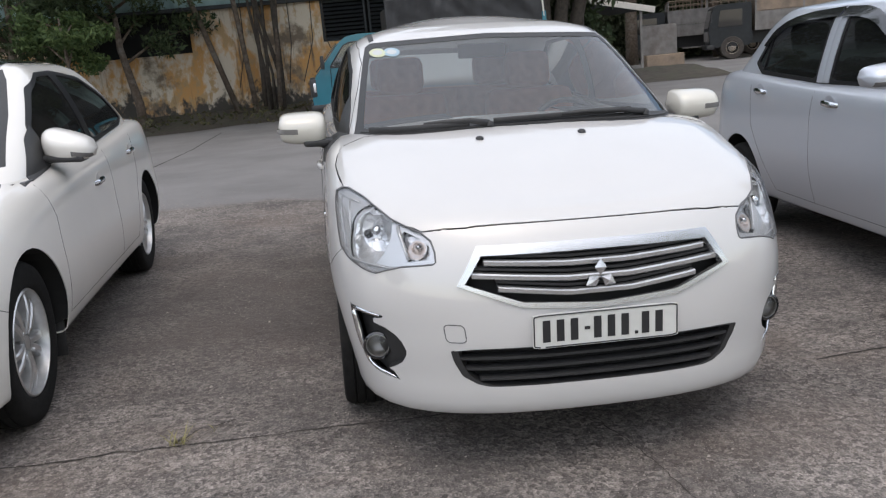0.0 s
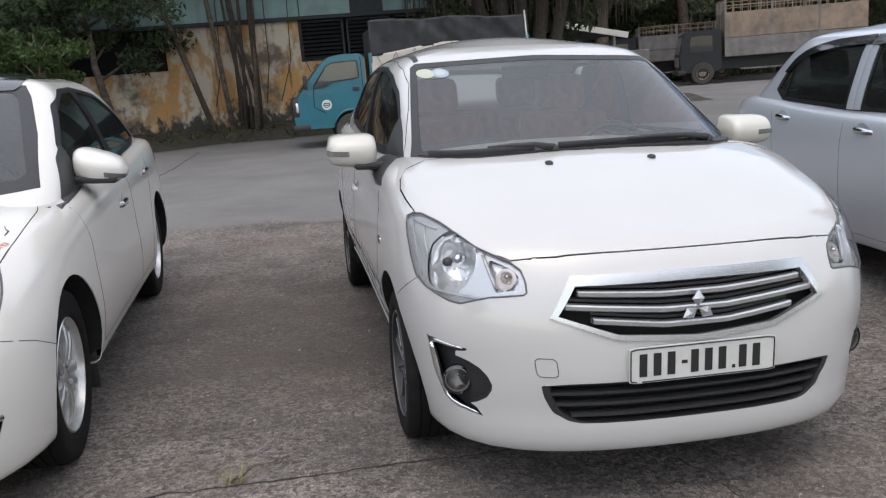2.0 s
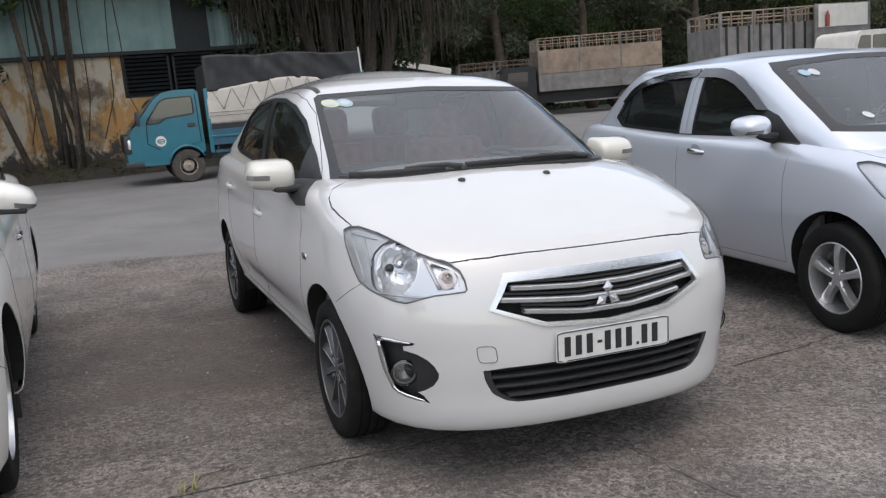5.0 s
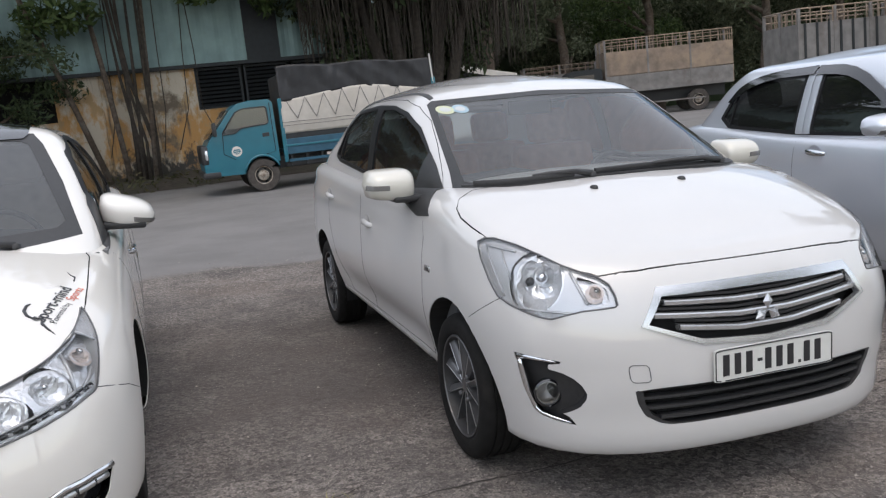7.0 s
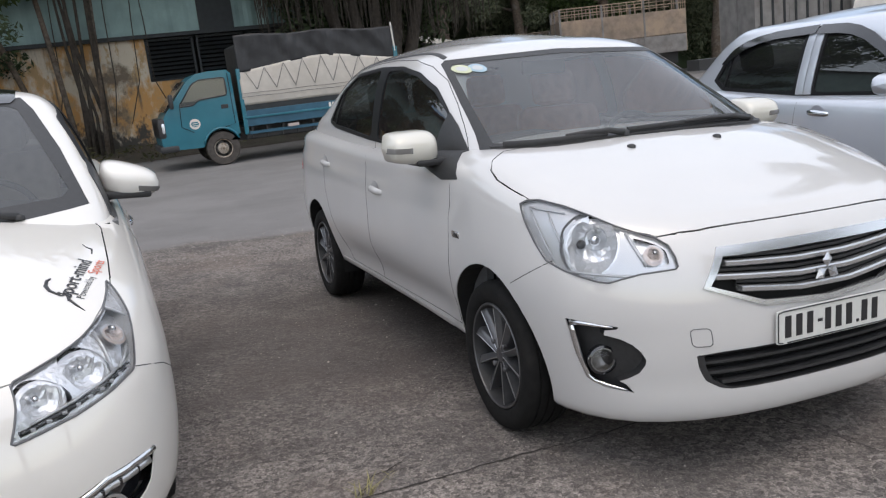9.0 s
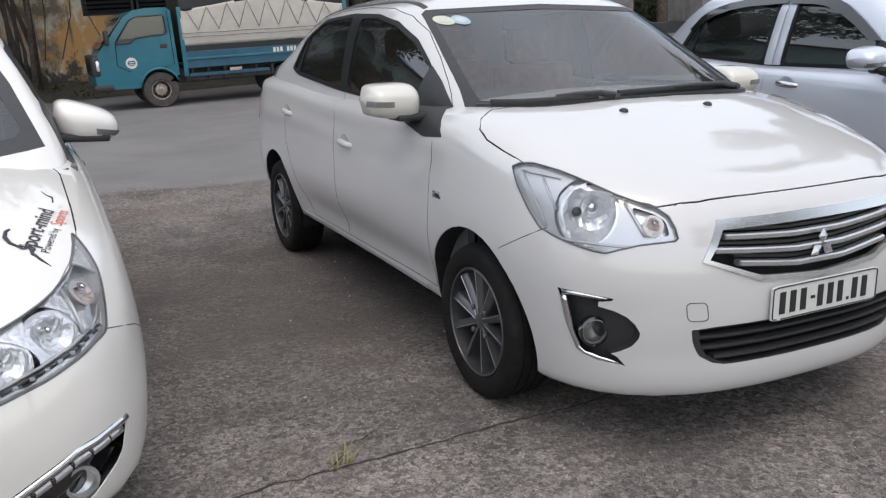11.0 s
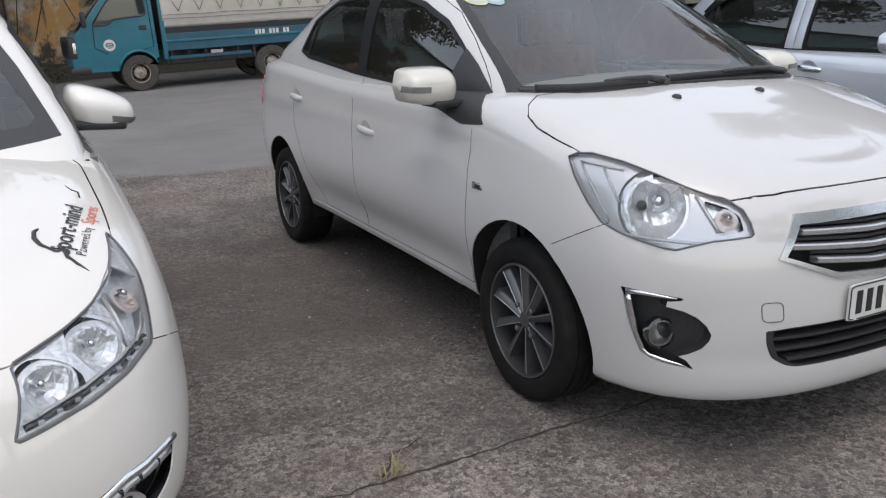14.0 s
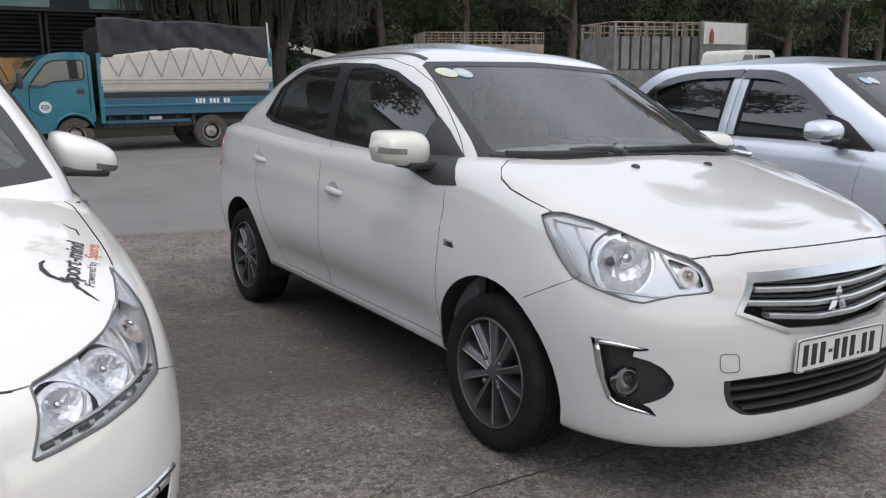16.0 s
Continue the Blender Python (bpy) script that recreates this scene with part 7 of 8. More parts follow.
thicket = empty("fig_tree", FAR @ Matrix.Translation((-1.25, 24.5, 0)), label="wall-side fig tree with several thin grey trunks", category="tree")
rng = random.Random(4)
for k in range(9):
    x0, x1 = rng.uniform(-0.28, 0.3), rng.uniform(-0.7, 0.6)
    r = rng.uniform(0.022, 0.058)
    part("stem", tube([(x0, rng.uniform(-0.1, 0.3), 0), (x0 * 1.1 + 0.04, 0.1, 1.2), (lerp(x0, x1, 0.5), 0.1, 3.0), (x1, 0.0, 6.5)], r, 7, [r * 1.6, r, r * 0.9, r * 0.6]), M_BARKDARK, thicket, smooth=True)
for x0, x1, sag in ((0.9, 1.5, 0.2), (2.1, 1.5, -0.25), (-0.9, -0.5, 0.15), (0.5, 0.75, 0.1)):
    part("vine", tube([(x1, 0.2, 6.0), (lerp(x0, x1, 0.6) + sag * 0.4, 0.3, 3.6), (lerp(x0, x1, 0.3) + sag, 0.35, 2.0), (x0, 0.3, 0.9)], 0.014, 5), M_BARKDARK, thicket, smooth=True)
# wide crown above the view, added to shade the wall, verge and blue truck
leaves("crown", [((rng.uniform(-7.5, 8.0), rng.uniform(-7.0, 0.6), rng.uniform(7.0, 9.8)), (1.7, 1.5, 0.8)) for _ in range(74)], 26000, 0.20, M_LEAF, thicket, 9)
leaves("hanging_leaves", [((-1.6, -0.4, 4.6), (1.1, 0.7, 0.5)), ((1.9, -0.3, 5.0), (0.7, 0.5, 0.35)), ((3.6, -0.2, 4.8), (0.4, 0.4, 0.5)), ((-0.2, 0, 6.2), (2.5, 0.8, 0.8))], 2600, 0.14, M_LEAF, thicket, 8)


# trees over the verge and behind the yard
tree("shrub_tree", (-4.75, 23.9, 0.2), 5.0, 2.0, 0.11, 7000, 0.09, M_LEAFDARK, 11, "dense dark shrub tree before the ochre wall", 0.38, (-0.4, -0.2), 9)
tree("shrub_tree", (-7.6, 23.4, 0.2), 5.2, 2.4, 0.13, 8500, 0.095, M_LEAFDARK, 12, "dense dark shrub tree before the ochre wall", 0.30, (0.2, -0.2), 9)
tree("leafy_bush", (-5.6, 20.9, 0.0), 3.4, 1.1, 0.07, 4200, 0.075, M_LEAF, 13, "dull green leafy bush on the verge", 0.5, (0.0, 0), 7)
banyan = empty("banyan_tree", FAR @ Matrix.Translation((6.6, 24.0, 0)), label="dark banyan tree with hanging aerial roots", category="tree")
for k in range(5):
    x = -1.6 + 0.8 * k
    part("trunk", tube([(x * 0.5, 0.2 * (k % 2), 0), (x * 0.6, 0.1, 2), (x, 0, 4.5), (x * 1.6, 0, 8)], 0.3, 9, [0.30, 0.20, 0.15, 0.10]), M_BARKDARK, banyan, smooth=True)
bm = bmesh.new()
for k in range(420):
    x, y = rng.uniform(-3.4, 3.4), rng.uniform(-0.9, 0.8)
    z1, z0 = rng.uniform(5.5, 8), rng.uniform(2.2, 4.2)
    add_tube(bm, [(x, y, z1), (x + rng.uniform(-0.1, 0.1), y, (z0 + z1) / 2), (x + rng.uniform(-0.15, 0.15), y, z0)], 0.02, 5, [0.03, 0.022, 0.008])
part("root_curtain", bm, M_BARKDARK, banyan, "curtain of thin hanging roots")
leaves("crown", [((rng.uniform(-4, 4), rng.uniform(-1, 2), rng.uniform(4.6, 9)), (1.3, 1.1, 0.8)) for _ in range(34)], 14000, 0.15, M_LEAFDARK, banyan, 21)
leaves("undergrowth", [((rng.uniform(-2.4, 2.0), rng.uniform(0.3, 1.2), rng.uniform(0.5, 5)), (0.9, 0.5, 0.9)) for _ in range(36)], 12000, 0.15, M_LEAFDARK, banyan, 22)
for k in range(15):
    x = 9.5 + 4.3 * k + rng.uniform(-1, 1)
    y = 40 - 0.28 * (x - 9) + rng.uniform(-2, 3)
    tree("yard_tree", (x, y, 0), rng.uniform(10.5, 13.5), rng.uniform(3.2, 4.2), 0.24, 22000, 0.115, M_LEAFHAZY if k % 3 else M_LEAF, 30 + k, "tall dark-leaved tree behind the lorries", 0.22, (rng.uniform(-1, 1), 0), 11)
hedge = leaves("thicket", [((8 + 2.2 * k, 44 - 0.28 * 2.2 * k + rng.uniform(-1, 1), rng.uniform(0.8, 7.0)), (2.2, 1.2, 2.2)) for k in range(32) for _ in range(2)], 120000, 0.15, M_LEAFHAZY, None, 60)
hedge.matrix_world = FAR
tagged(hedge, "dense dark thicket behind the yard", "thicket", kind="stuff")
bm = bmesh.new()
rows = []
for i in range(60):
    x = 2 + 1.4 * i
    y = 47.5 - 0.28 * x
    rows.append([bm.verts.new((x, y + 0.8 * noise.noise((x * 0.5, z, 1)), z + (0.9 * noise.noise((x * 0.7, 3, 5)) if z > 5 else 0))) for z in [h * (1 if x < 34 or h < 1 else max(0.92, 1 - 0.01 * (x - 34))) for h in (-1, 1, 2.5, 4, 5.5, 7.0)]])
for a, b in zip(rows, rows[1:]):
    for k in range(5):
        bm.faces.new((a[k], a[k + 1], b[k + 1], b[k]))
bank = part("far_woods", bm, M_LEAFDARK, None, smooth=True)
bank.matrix_world = FAR
tagged(bank, "dark wooded bank behind the yard", "woods", kind="stuff")


# ---- lorries ----
def lorry_wheel(parent, x, y, r, w, s):
    hub = empty("wheel", None)
    hub.parent = parent
    hub.matrix_local = Matrix.Translation((x, y, r)) @ Matrix.Rotation(radians(90 * s), 4, "X")
    part("tyre", lathe([(r * 0.55, -w / 2), (r * 0.95, -w / 2), (r, -w * 0.4), (r, w * 0.4), (r * 0.95, w / 2), (r * 0.60, w / 2), (r * 0.56, w * 0.42)], 40), M_TYREDUST, hub, smooth=40)
    part("rim", lathe([(r * 0.57, w * 0.44), (r * 0.52, w * 0.40), (r * 0.46, w * 0.1), (r * 0.30, w * 0.16), (r * 0.27, w * 0.34), (0.001, w * 0.36)], 32), M_BRAKE, hub, "dull grey steel rim", smooth=40)
    part("rim_centre", lathe([(r * 0.34, w * 0.17), (r * 0.31, w * 0.36), (r * 0.17, w * 0.40), (r * 0.13, w * 0.50), (0.001, w * 0.52)], 20), M_HUB, hub, "pale rusty steel rim centre", smooth=40)
    part("rim_lip", lathe([(r * 0.555, w * 0.42), (r * 0.545, w * 0.46), (r * 0.515, w * 0.44), (r * 0.50, w * 0.36)], 32), M_HUB, hub, smooth=40)
    part("hub_nut", lathe([(r * 0.085, w * 0.50), (r * 0.075, w * 0.62), (0.001, w * 0.63)], 12), M_RUSTGREY, hub, smooth=40)
    for k in range(5):
        a = 2 * math.pi * k / 5
        part("rim_hole", lathe([(r * 0.075, 0), (0.001, 0)], 10), M_DARK, hub, m=Matrix.Translation((r * 0.42 * math.cos(a), r * 0.42 * math.sin(a), w * 0.155)))
        part("wheel_nut", lathe([(r * 0.035, 0), (r * 0.03, 0.02), (0.001, 0.02)], 6), M_RUSTGREY, hub, m=Matrix.Translation((r * 0.235 * math.cos(a + 0.6), r * 0.235 * math.sin(a + 0.6), w * 0.38)))


def blue_truck():
    """A light lorry seen from its left flank: nose towards low x."""
    t = empty("blue_truck", FAR @ pose(-0.11, 18.0, 0), label="small blue lorry with white and black tarpaulin cover", category="truck")
    W, back = 1.68, 1.55
    prof = [(0.0, 0.42), (-0.02, 0.62), (0.02, 0.95), (0.12, 1.12), (0.62, 1.72), (0.80, 1.84), (1.05, 1.875), (1.42, 1.87), (1.50, 1.80), (1.52, 0.60), (1.46, 0.48), (1.38, 0.48)]
    arch = [(1.14 + 0.36 * math.cos(a), 0.36 + 0.36 * math.sin(a)) for a in (math.pi * (0.10 + 0.84 * k / 10) for k in range(11))]
    prof = prof + [(x, max(z, 0.40)) for x, z in arch] + [(0.75, 0.40)]
    plane = Matrix(((1, 0, 0, 0), (0, 0, -1, 0), (0, 1, 0, 0), (0, 0, 0, 1)))
    bm = prism(prof, plane, -W, 0.0)
    bmesh.ops.bevel(bm, geom=[e for e in bm.edges if abs(e.verts[0].co.y - e.verts[1].co.y) < 1e-5 and len(e.link_faces) == 2], offset=0.045, segments=3, affect="EDGES", clamp_overlap=True)
    cab = part("cab", bm, M_TRUCKBLUE, t, "faded blue painted cab", smooth=35)
    win = rounded([(0.40, 1.24), (0.72, 1.66), (0.86, 1.72), (1.36, 1.73), (1.37, 1.38), (0.80, 1.34), (0.68, 1.25)], 0.08, 2)
    part("cab_window", prism(win, plane, 0.002, 0.012), M_WINDSCREEN, cab, "dark side glass")
    part("window_trim", tube([(x, -0.012, z) for x, z in win + win[:1]], 0.014, 6), M_BLACK, cab, smooth=True)
    part("window_backing", prism(grown(win, -0.01), plane, 0.0005, 0.0015), M_HAZE, cab)
    part("windscreen", prism([(0.13, 1.17), (0.60, 1.715), (0.585, 1.735), (0.105, 1.18)], plane, -W + 0.1, -0.1), M_BLACKGLOSS, cab)
    part("door_seam", tube([(x, -0.006, z) for x, z in [(0.42, 1.22), (0.40, 0.85), (0.62, 0.72)]], 0.007, 5), M_DARK, cab)
    part("door_seam", tube([(x, -0.006, z) for x, z in [(1.43, 1.80), (1.45, 0.80), (1.25, 0.76)]], 0.007, 5), M_DARK, cab)
    part("arch_lip", tube([(x, -0.012, z + 0.03) for x, z in arch], 0.022, 6), M_TRUCKBLUE, cab, smooth=True)
    part("door_handle", box(1.22, 1.36, -0.02, 0.02, 1.12, 1.20, 0.01), M_BLACK, cab)
    part("front_mask", box(-0.045, 0.10, -0.014, W + 0.014, 0.66, 1.06, 0.045), M_BLACK, cab, "black front mask", smooth=40)
    part("headlamp", box(0.015, 0.085, -0.024, 0.20, 0.76, 0.97, 0.03), M_BOWL, cab, "clear headlamp", smooth=40)
    part("bumper", box(-0.07, 0.30, -0.012, W, 0.38, 0.52, 0.04), M_BLACK, cab, smooth=40)
    part("grille", box(-0.045, 0.05, 0.3, W - 0.3, 0.68, 0.98, 0.01), M_BLACK, cab)
    part("mirror", box(0.22, 0.30, -0.24, -0.06, 1.22, 1.50, 0.03), M_BLACK, cab, smooth=40)
    logo = [(0.66 + 0.105 * math.cos(a), 0.88 + 0.105 * math.sin(a)) for a in (2 * math.pi * k / 28 for k in range(28))]
    part("door_emblem", prism(logo, plane, 0.002, 0.005), M_OFFWHITE, cab, "round white door emblem")
    part("emblem_centre", prism([(lerp(0.66, x, 0.7), lerp(0.88, z, 0.55)) for x, z in logo], plane, 0.005, 0.007), M_TRUCKBLUE, cab)
    for z in (0.85, 0.89, 0.93):
        part("emblem_bar", prism([(0.61, z - 0.008), (0.71, z - 0.008), (0.71, z + 0.008), (0.61, z + 0.008)], plane, 0.007, 0.009), M_OFFWHITE, cab)
    x0, x1 = 1.66, 5.05
    bed = part("bed", box(x0, x1, 0, W, 0.72, 0.80), M_TRUCKDARK, t, "dark blue drop side bed")
    part("side_board", box(x0, x1, -0.02, 0.02, 0.70, 1.02, 0.008), M_TRUCKDARK, bed)
    part("side_board", box(x0, x1, W - 0.02, W + 0.02, 0.70, 1.02, 0.008), M_TRUCKDARK, bed)
    part("tail_board", box(x1 - 0.03, x1, 0, W, 0.70, 1.02, 0.008), M_TRUCKDARK, bed)
    part("side_rail", box(x0, x1, -0.045, 0.0, 0.86, 0.90, 0.006), M_TRUCKBLUE, bed)
    part("front_post", box(x0 - 0.05, x0 + 0.03, -0.03, 0.05, 0.55, 1.86, 0.01), M_TRUCKBLUE, bed)
    part("rear_post", box(x1 - 0.07, x1 + 0.02, -0.035, 0.05, 0.75, 2.0, 0.01), M_TRUCKBLUE, bed)
    part("rear_pole", tube([(x1 - 0.03, -0.02, 1.9), (x1 - 0.06, -0.02, 2.50)], 0.018, 6), M_OFFWHITE, bed)
    part("under_rail", box(x0, x1 - 0.1, 0.1, 0.16, 0.46, 0.56), M_BLACK, bed)
    for k in range(6):
        part("under_bracket", box(x0 + 0.1 + 0.32 * k, x0 + 0.15 + 0.32 * k, 0.06, 0.10, 0.46, 0.72), M_BLACK, bed)
    part("side_guard", box(x0 + 0.05, x0 + 1.65, 0.02, 0.05, 0.54, 0.60), M_TRUCKDARK, bed)
    part("reflector", box(x0 + 0.85, x0 + 1.08, 0.0, 0.02, 0.60, 0.66), M_AMBER, bed)
    part("chassis", box(0.3, x1 - 0.2, 0.4, W - 0.4, 0.42, 0.70), M_BLACK, t)
    for k, wd in enumerate((0.05, 0.05, 0.05, 0.03, 0.05, 0.05, 0.05, 0.02, 0.05, 0.05)):
        if wd > 0.03:
            part("plate_bar", box(3.42 + 0.072 * k, 3.42 + 0.072 * k + wd, -0.024, -0.019, 0.90, 0.99), M_OFFWHITE, bed)
    # tarpaulins: a bulging white lower sheet, a draped black upper one
    def top_line(x):
        u = (x - x0) / (x1 - x0)
        return 1.80 + 0.16 * math.sin(math.pi * min(1, max(0, u * 1.05))) - 0.02 * math.sin(9 * u)
    def sheet(name, zf, zt, mat, swell, ripple, label):
        bm = bmesh.new()
        n, m_ = 80, 14
        g = []
        for i in range(n + 1):
            x = lerp(x0, x1, i / n)
            row = []
            for j in range(m_ + 1):
                v = j / m_
                z = lerp(zf(x), zt(x), v)
                fold = ripple * (noise.noise((x * 3.0 + v * 1.5, v * 0.8, 3)) * 0.7 + noise.noise((x * 9, v * 1.5, 7)) * 0.3) * (0.4 + v)
                row.append(bm.verts.new((x, -0.012 - swell * math.sin(math.pi * v) - fold, z)))
            g.append(row)
        for a, b in zip(g, g[1:]):
            for j in range(m_):
                bm.faces.new((a[j], a[j + 1], b[j + 1], b[j]))
        ob = part(name, bm, mat, t, label, smooth=True)
        s = ob.modifiers.new("thickness", "SOLIDIFY")
        s.thickness = 0.006
    sheet("white_tarpaulin", lambda x: 1.13, top_line, M_TARPW, 0.03, 0.01, "dusty white tarpaulin side")
    sheet("black_tarpaulin", lambda x: top_line(x) - 0.03, lambda x: 2.50 - 0.10 * ((x - x0) / (x1 - x0)) ** 2 + 0.02 * math.sin(x * 4), M_TARPB, 0.0, 0.09, "creased black tarpaulin top")
    part("load", box(x0 + 0.03, x1 - 0.05, 0.03, W - 0.03, 0.8, 2.36, 0.05), M_TARPB, t)
    part("dark_side_strip", box(x0, x1, -0.012, 0.0, 1.02, 1.15), M_DARKSHEET, t)
    for k in range(9):
        a, b = x0 + 0.12 + k * 0.40, x0 + 0.32 + k * 0.40
        for p, q in (((a, top_line(a) - 0.02), (b, 1.42)), ((b, 1.42), (a + 0.40, top_line(a + 0.4) - 0.02))):
            if q[0] < x1:
                part("rope", tube([(p[0], -0.055, p[1]), ((p[0] + q[0]) / 2, -0.058, (p[1] + q[1]) / 2), (q[0], -0.055, q[1])], 0.006, 5), M_TRIMGREY, t)
    for z in (1.29, 1.36):
        part("rope", tube([(lerp(x0, x1, i / 20), -0.055, z + 0.004 * math.sin(i)) for i in range(21)], 0.005, 5), M_TRIMGREY, t)
    for x in (1.14, 3.72):
        for y, s in ((0.10, 1), (W - 0.10, -1)):
            lorry_wheel(t, x, y, 0.335, 0.20, s)
    return t


blue_truck()


def stake_truck(name, at, length, width, bed_z, side_z, rail_z, mat, label, cab=True, ribs=0):
    """An old lorry with boarded sides and open rails above; its cab stands at low x."""
    t = empty(name, at, label=label, category="truck")
    body = part("cargo_body", box(0, length, 0.04, width - 0.04, bed_z - 0.1, bed_z), M_GREYSIDE, t)
    for y in (0.0, width):
        n = 3
        for k in range(n):
            a, b = length * k / n + 0.02, length * (k + 1) / n - 0.02
            part("lower_board", box(a, b, y - 0.02, y + 0.02, bed_z - 0.1, lerp(bed_z, side_z, 0.38), 0.006), M_GREYSIDE, body)
            part("upper_board", box(a, b, y - 0.018, y + 0.018, lerp(bed_z, side_z, 0.40), side_z, 0.006), mat, body)
            part("stanchion", box(a - 0.05, a + 0.03, y - 0.035, y + 0.035, bed_z - 0.1, rail_z, 0.006), M_GREYSIDE, body)
        for k in range(ribs):
            x = length * (k + 0.5) / ribs
            part("rib", box(x - 0.03, x + 0.03, y - 0.045, y + 0.045, lerp(bed_z, side_z, 0.40), side_z), M_DARKSHEET, body)
        for z in (rail_z, lerp(side_z, rail_z, 0.5)):
            part("rail", tube([(0, y, z), (length, y, z)], 0.022, 6), M_RUSTGREY, body)
        for k in range(int(length / 0.32)):
            part("rail_post", box(0.32 * k, 0.32 * k + 0.03, y - 0.015, y + 0.015, side_z, rail_z), M_RUSTGREY, body)
    for x in (0.0, length):
        part("end_board", box(x - 0.02, x + 0.02, 0, width, bed_z - 0.1, side_z, 0.006), mat, body)
        part("end_rail", tube([(x, 0, rail_z), (x, width, rail_z)], 0.022, 6), M_RUSTGREY, body)
        part("end_post", box(x - 0.04, x + 0.04, width / 2 - 0.05, width / 2 + 0.05, bed_z - 0.1, rail_z), M_GREYSIDE, body)
        for k in range(int(width / 0.3)):
            part("rail_post", box(x - 0.015, x + 0.015, 0.3 * k, 0.3 * k + 0.03, side_z, rail_z), M_RUSTGREY, body)
    part("chassis", box(-1.4, length - 0.2, width * 0.3, width * 0.7, 0.55, bed_z - 0.1), M_BLACK, t)
    part("underrun_bar", box(0.6, length - 1.2, 0.02, 0.06, 0.5, 0.56), M_GREYSIDE, t)
    for x in ((-0.9, length * 0.72) if cab else (length * 0.2, length * 0.72)):
        for y, s in ((0.16, 1), (width - 0.16, -1)):
            lorry_wheel(t, x, y, 0.45, 0.26, s)
    if cab:
        bm = prism(rounded([(-1.75, 0.5), (-1.80, 1.2), (-1.62, 2.05), (-1.4, 2.18), (-0.2, 2.18), (-0.14, 2.1), (-0.14, 0.5)], 0.08, 2), FRONT, -width + 0.05, -0.05)
        c = part("cab", bm, M_DARKSHEET, t, "dark painted cab", smooth=35)
        part("cab_windscreen", prism([(-1.81, 1.28), (-1.66, 1.98), (-1.63, 1.97), (-1.78, 1.27)], FRONT, -width + 0.2, -0.2), M_BLACKGLOSS, c)
        part("cab_window", prism([(-1.45, 1.3), (-1.35, 1.95), (-0.5, 1.95), (-0.5, 1.3)], FRONT, -0.05, -0.035), M_BLACKGLOSS, c)
        part("cab_panel", box(-1.84, -1.78, 0.4, width - 0.4, 0.75, 1.15, 0.01), M_GREYSIDE, c)
        part("mirror", box(-1.75, -1.68, -0.18, -0.05, 1.5, 1.85, 0.02), M_BLACK, c)
        part("bumper", box(-1.90, -1.6, 0.02, width - 0.02, 0.42, 0.62, 0.04), M_BLACK, c, smooth=40)
    return t


stake_truck("stake_lorry", FAR @ pose(17.6, 32.6, 0, 0, 0, -20), 5.4, 2.2, 1.15, 2.8, 3.3, M_RUSTGREY, "old lorry with brown and grey boarded sides")
stake_truck("stake_lorry", FAR @ pose(15.9, 37.2, 0, 0, 0, -20), 5.0, 2.2, 1.15, 2.2, 2.6, M_GREYSIDE, "older lorry with grey boarded sides behind another")
stake_truck("ribbed_lorry", FAR @ pose(15.85, 19.2, 0, 0, 0, -14), 3.05, 2.0, 0.95, 2.50, 2.90, M_GREYSIDE, "lorry with ribbed grey sides and open rails", False, 9)
stake = empty("white_pickup", FAR @ pose(18.35, 18.2, 0.08), label="white lorry cab with pale headboard and extinguisher", category="truck")
hb = part("headboard", box(0.0, 2.1, 0.0, 0.08, 0.9, 2.85, 0.03), M_GREYSIDE, stake)
part("headboard_panel", box(0.08, 1.95, -0.03, 0.0, 2.2, 2.82, 0.02), M_OFFWHITE, hb, "pale painted panel")
part("extinguisher", lathe([(0.001, 0), (0.06, 0), (0.06, 0.30), (0.03, 0.36), (0.02, 0.42), (0.001, 0.42)], 16), M_EXTINGUISHER, hb, "small red fire extinguisher", smooth=40, m=pose(0.34, -0.09, 2.22))
bm = prism(rounded([(0.0, 0.5), (0.02, 1.1), (0.35, 1.85), (0.6, 1.93), (2.1, 1.93), (2.25, 1.85), (2.7, 1.2), (2.95, 1.1), (2.95, 0.5)], 0.08, 2), FRONT, -1.65, 0.0)
c = part("cab", bm, M_OFFWHITE, stake, "white cab", smooth=35, m=pose(-0.95, -2.0, 0) @ Matrix.Diagonal((0.72, 0.8, 1.02, 1)))
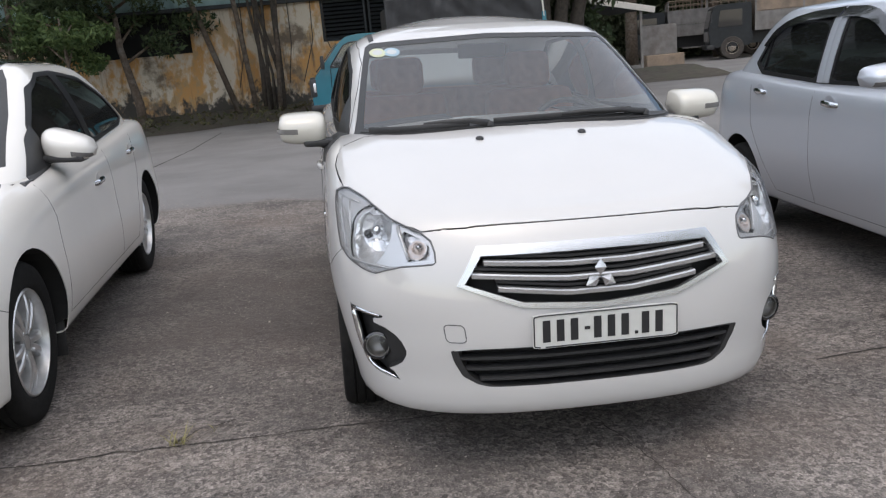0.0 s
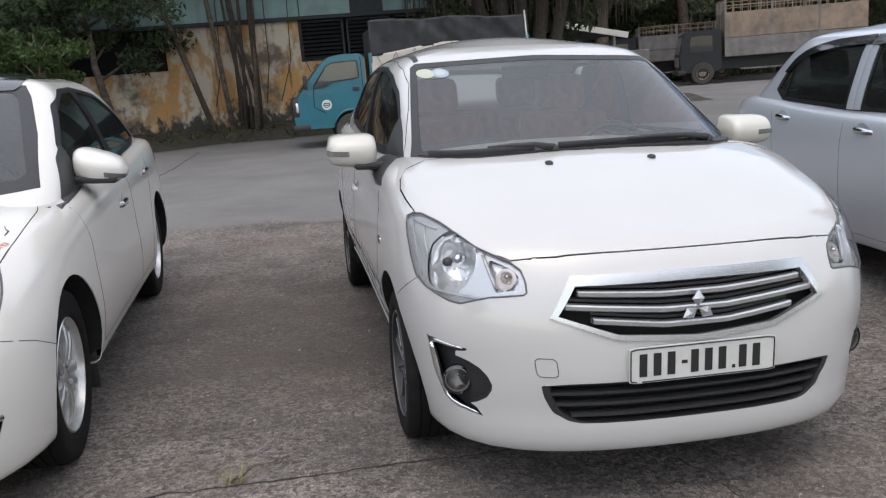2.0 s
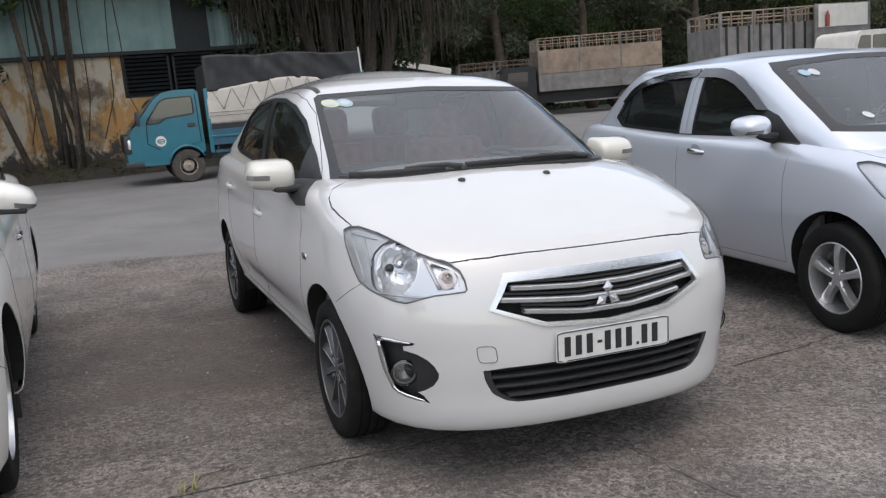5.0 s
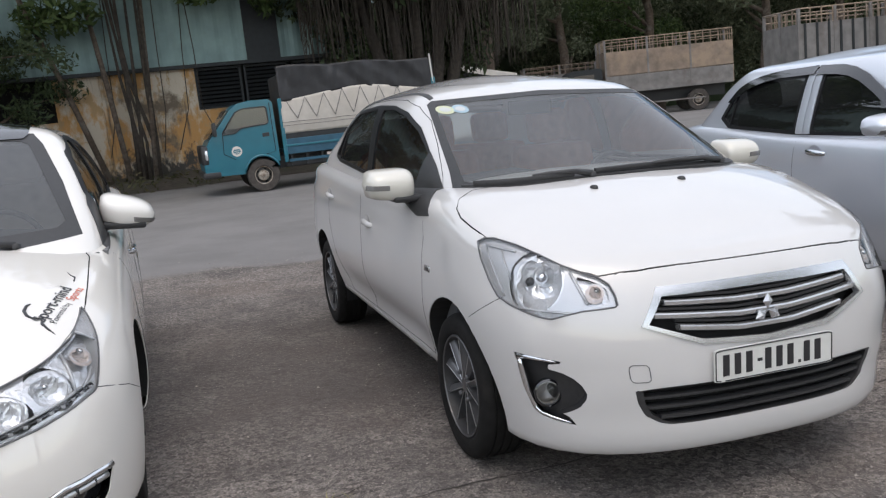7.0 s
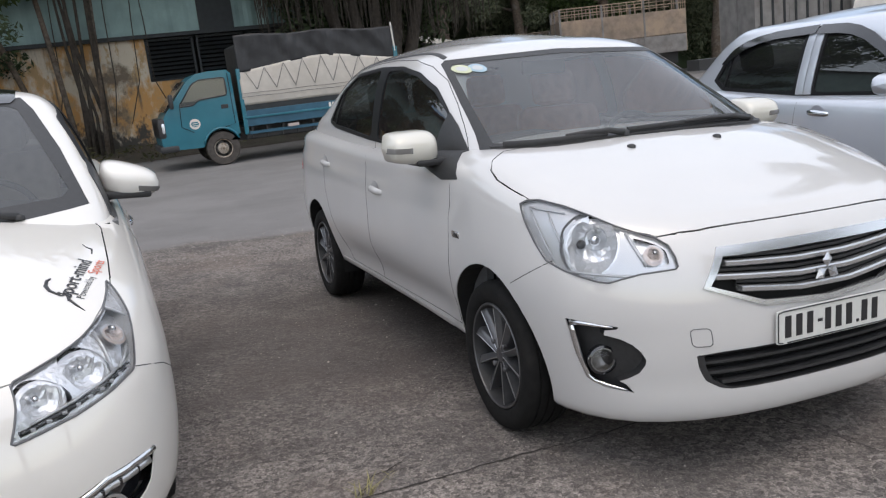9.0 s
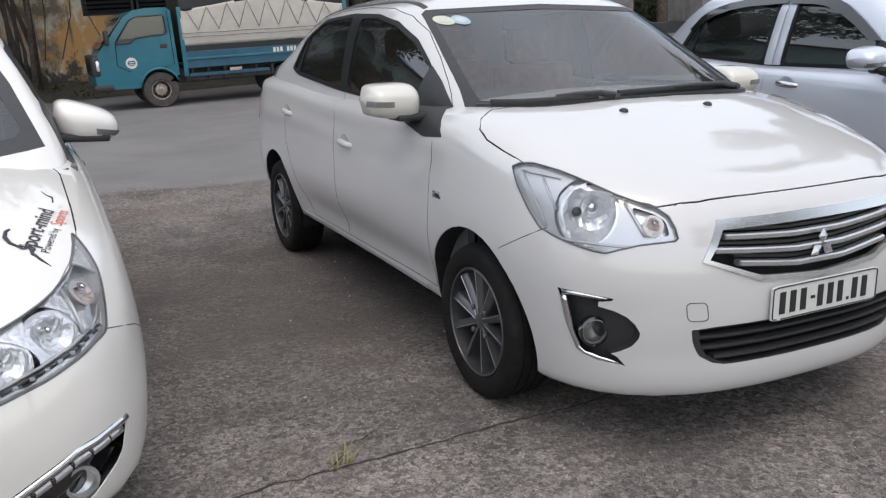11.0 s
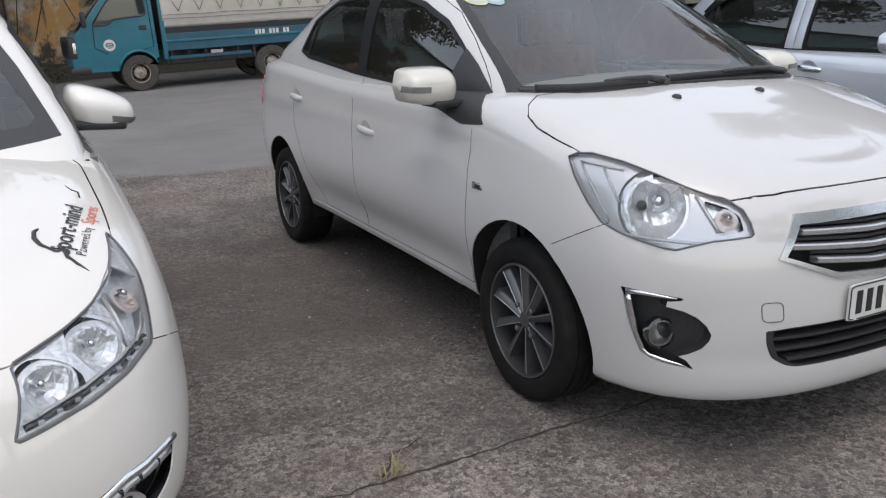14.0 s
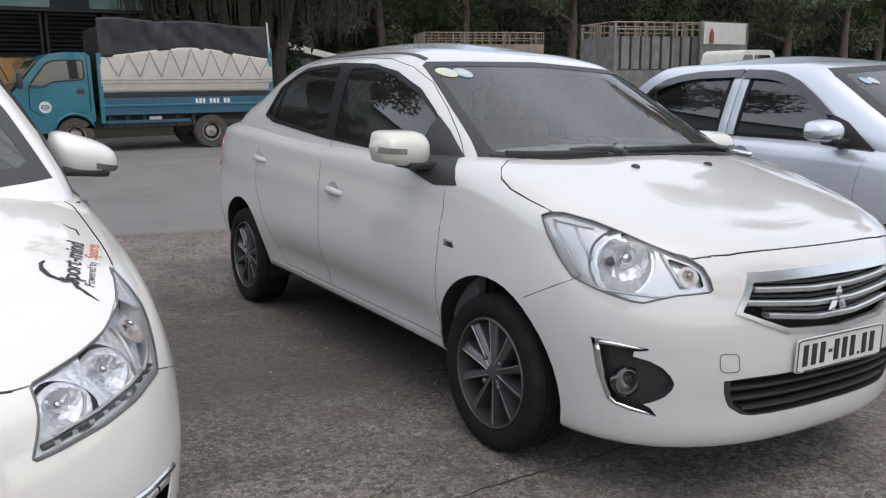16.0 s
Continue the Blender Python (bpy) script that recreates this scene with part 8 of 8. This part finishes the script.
part("cab_window", prism(rounded([(0.25, 1.3), (0.5, 1.8), (1.0, 1.8), (1.0, 1.3)], 0.08, 2), FRONT, 0.005, 0.012), M_BLACKGLOSS, c, m=pose(-0.95, -2.0, 0) @ Matrix.Diagonal((0.72, 0.8, 1.02, 1)))
part("cab_window", prism(rounded([(1.1, 1.3), (1.1, 1.8), (2.0, 1.8), (2.35, 1.3)], 0.08, 2), FRONT, 0.005, 0.012), M_BLACKGLOSS, c, m=pose(-0.95, -2.0, 0) @ Matrix.Diagonal((0.72, 0.8, 1.02, 1)))
for x in (-0.5, 0.8):
    lorry_wheel(stake, x, -1.9, 0.34, 0.2, 1)
    lorry_wheel(stake, x, -0.5, 0.34, 0.2, -1)

# open shed with a pale sloping beam
shed = empty("open_shed", FAR @ pose(9.4, 31.0, 0), label="open-sided shed with a pale sloping roof beam", category="shed")
part("beam", box(0, 3.3, -0.05, 0.05, -0.11, 0.11, 0.01), M_OFFWHITE, shed, m=pose(0.1, 0, 2.85, 0, 12, 0))
part("roof_sheet", box(0, 3.3, 0.05, 5, 0.0, 0.04), M_DARKSHEET, shed, m=pose(0.1, 0, 2.9, 0, 12, 0))
for x, z in ((0.2, 2.7), (2.75, 2.2)):
    part("post", box(x, x + 0.08, 0, 0.08, -0.2, z), M_GREYSIDE, shed)
part("stacked_board", box(2.9, 4.3, 0.3, 0.4, 0.5, 1.6, 0.02), M_GREYSIDE, shed)
part("stacked_board", box(3.0, 4.5, 0.1, 0.5, -0.1, 0.5, 0.03), M_RUSTGREY, shed)


# trees beyond the camera's back and its left, which the glass and paint mirror
for k, (x, y, h) in enumerate(((5.5, -9, 9.0), (10.5, -7, 10.0), (-15, 4, 4.6), (-16, 10, 4.6), (-14.5, -3, 5.0))):
    tree("yard_tree", (x, y, 0), h, 3.2, 0.22, 5000, 0.24, M_LEAF, 80 + k, "broad green tree at the yard's edge", 0.3, (0, 0), 10)

tree("yard_tree", (22.5, 13.0, 0), 12.0, 5.0, 0.28, 24000, 0.18, M_LEAFHAZY, 95, "tall spreading tree beyond the parked cars", 0.5, (1.0, 0.5), 12)
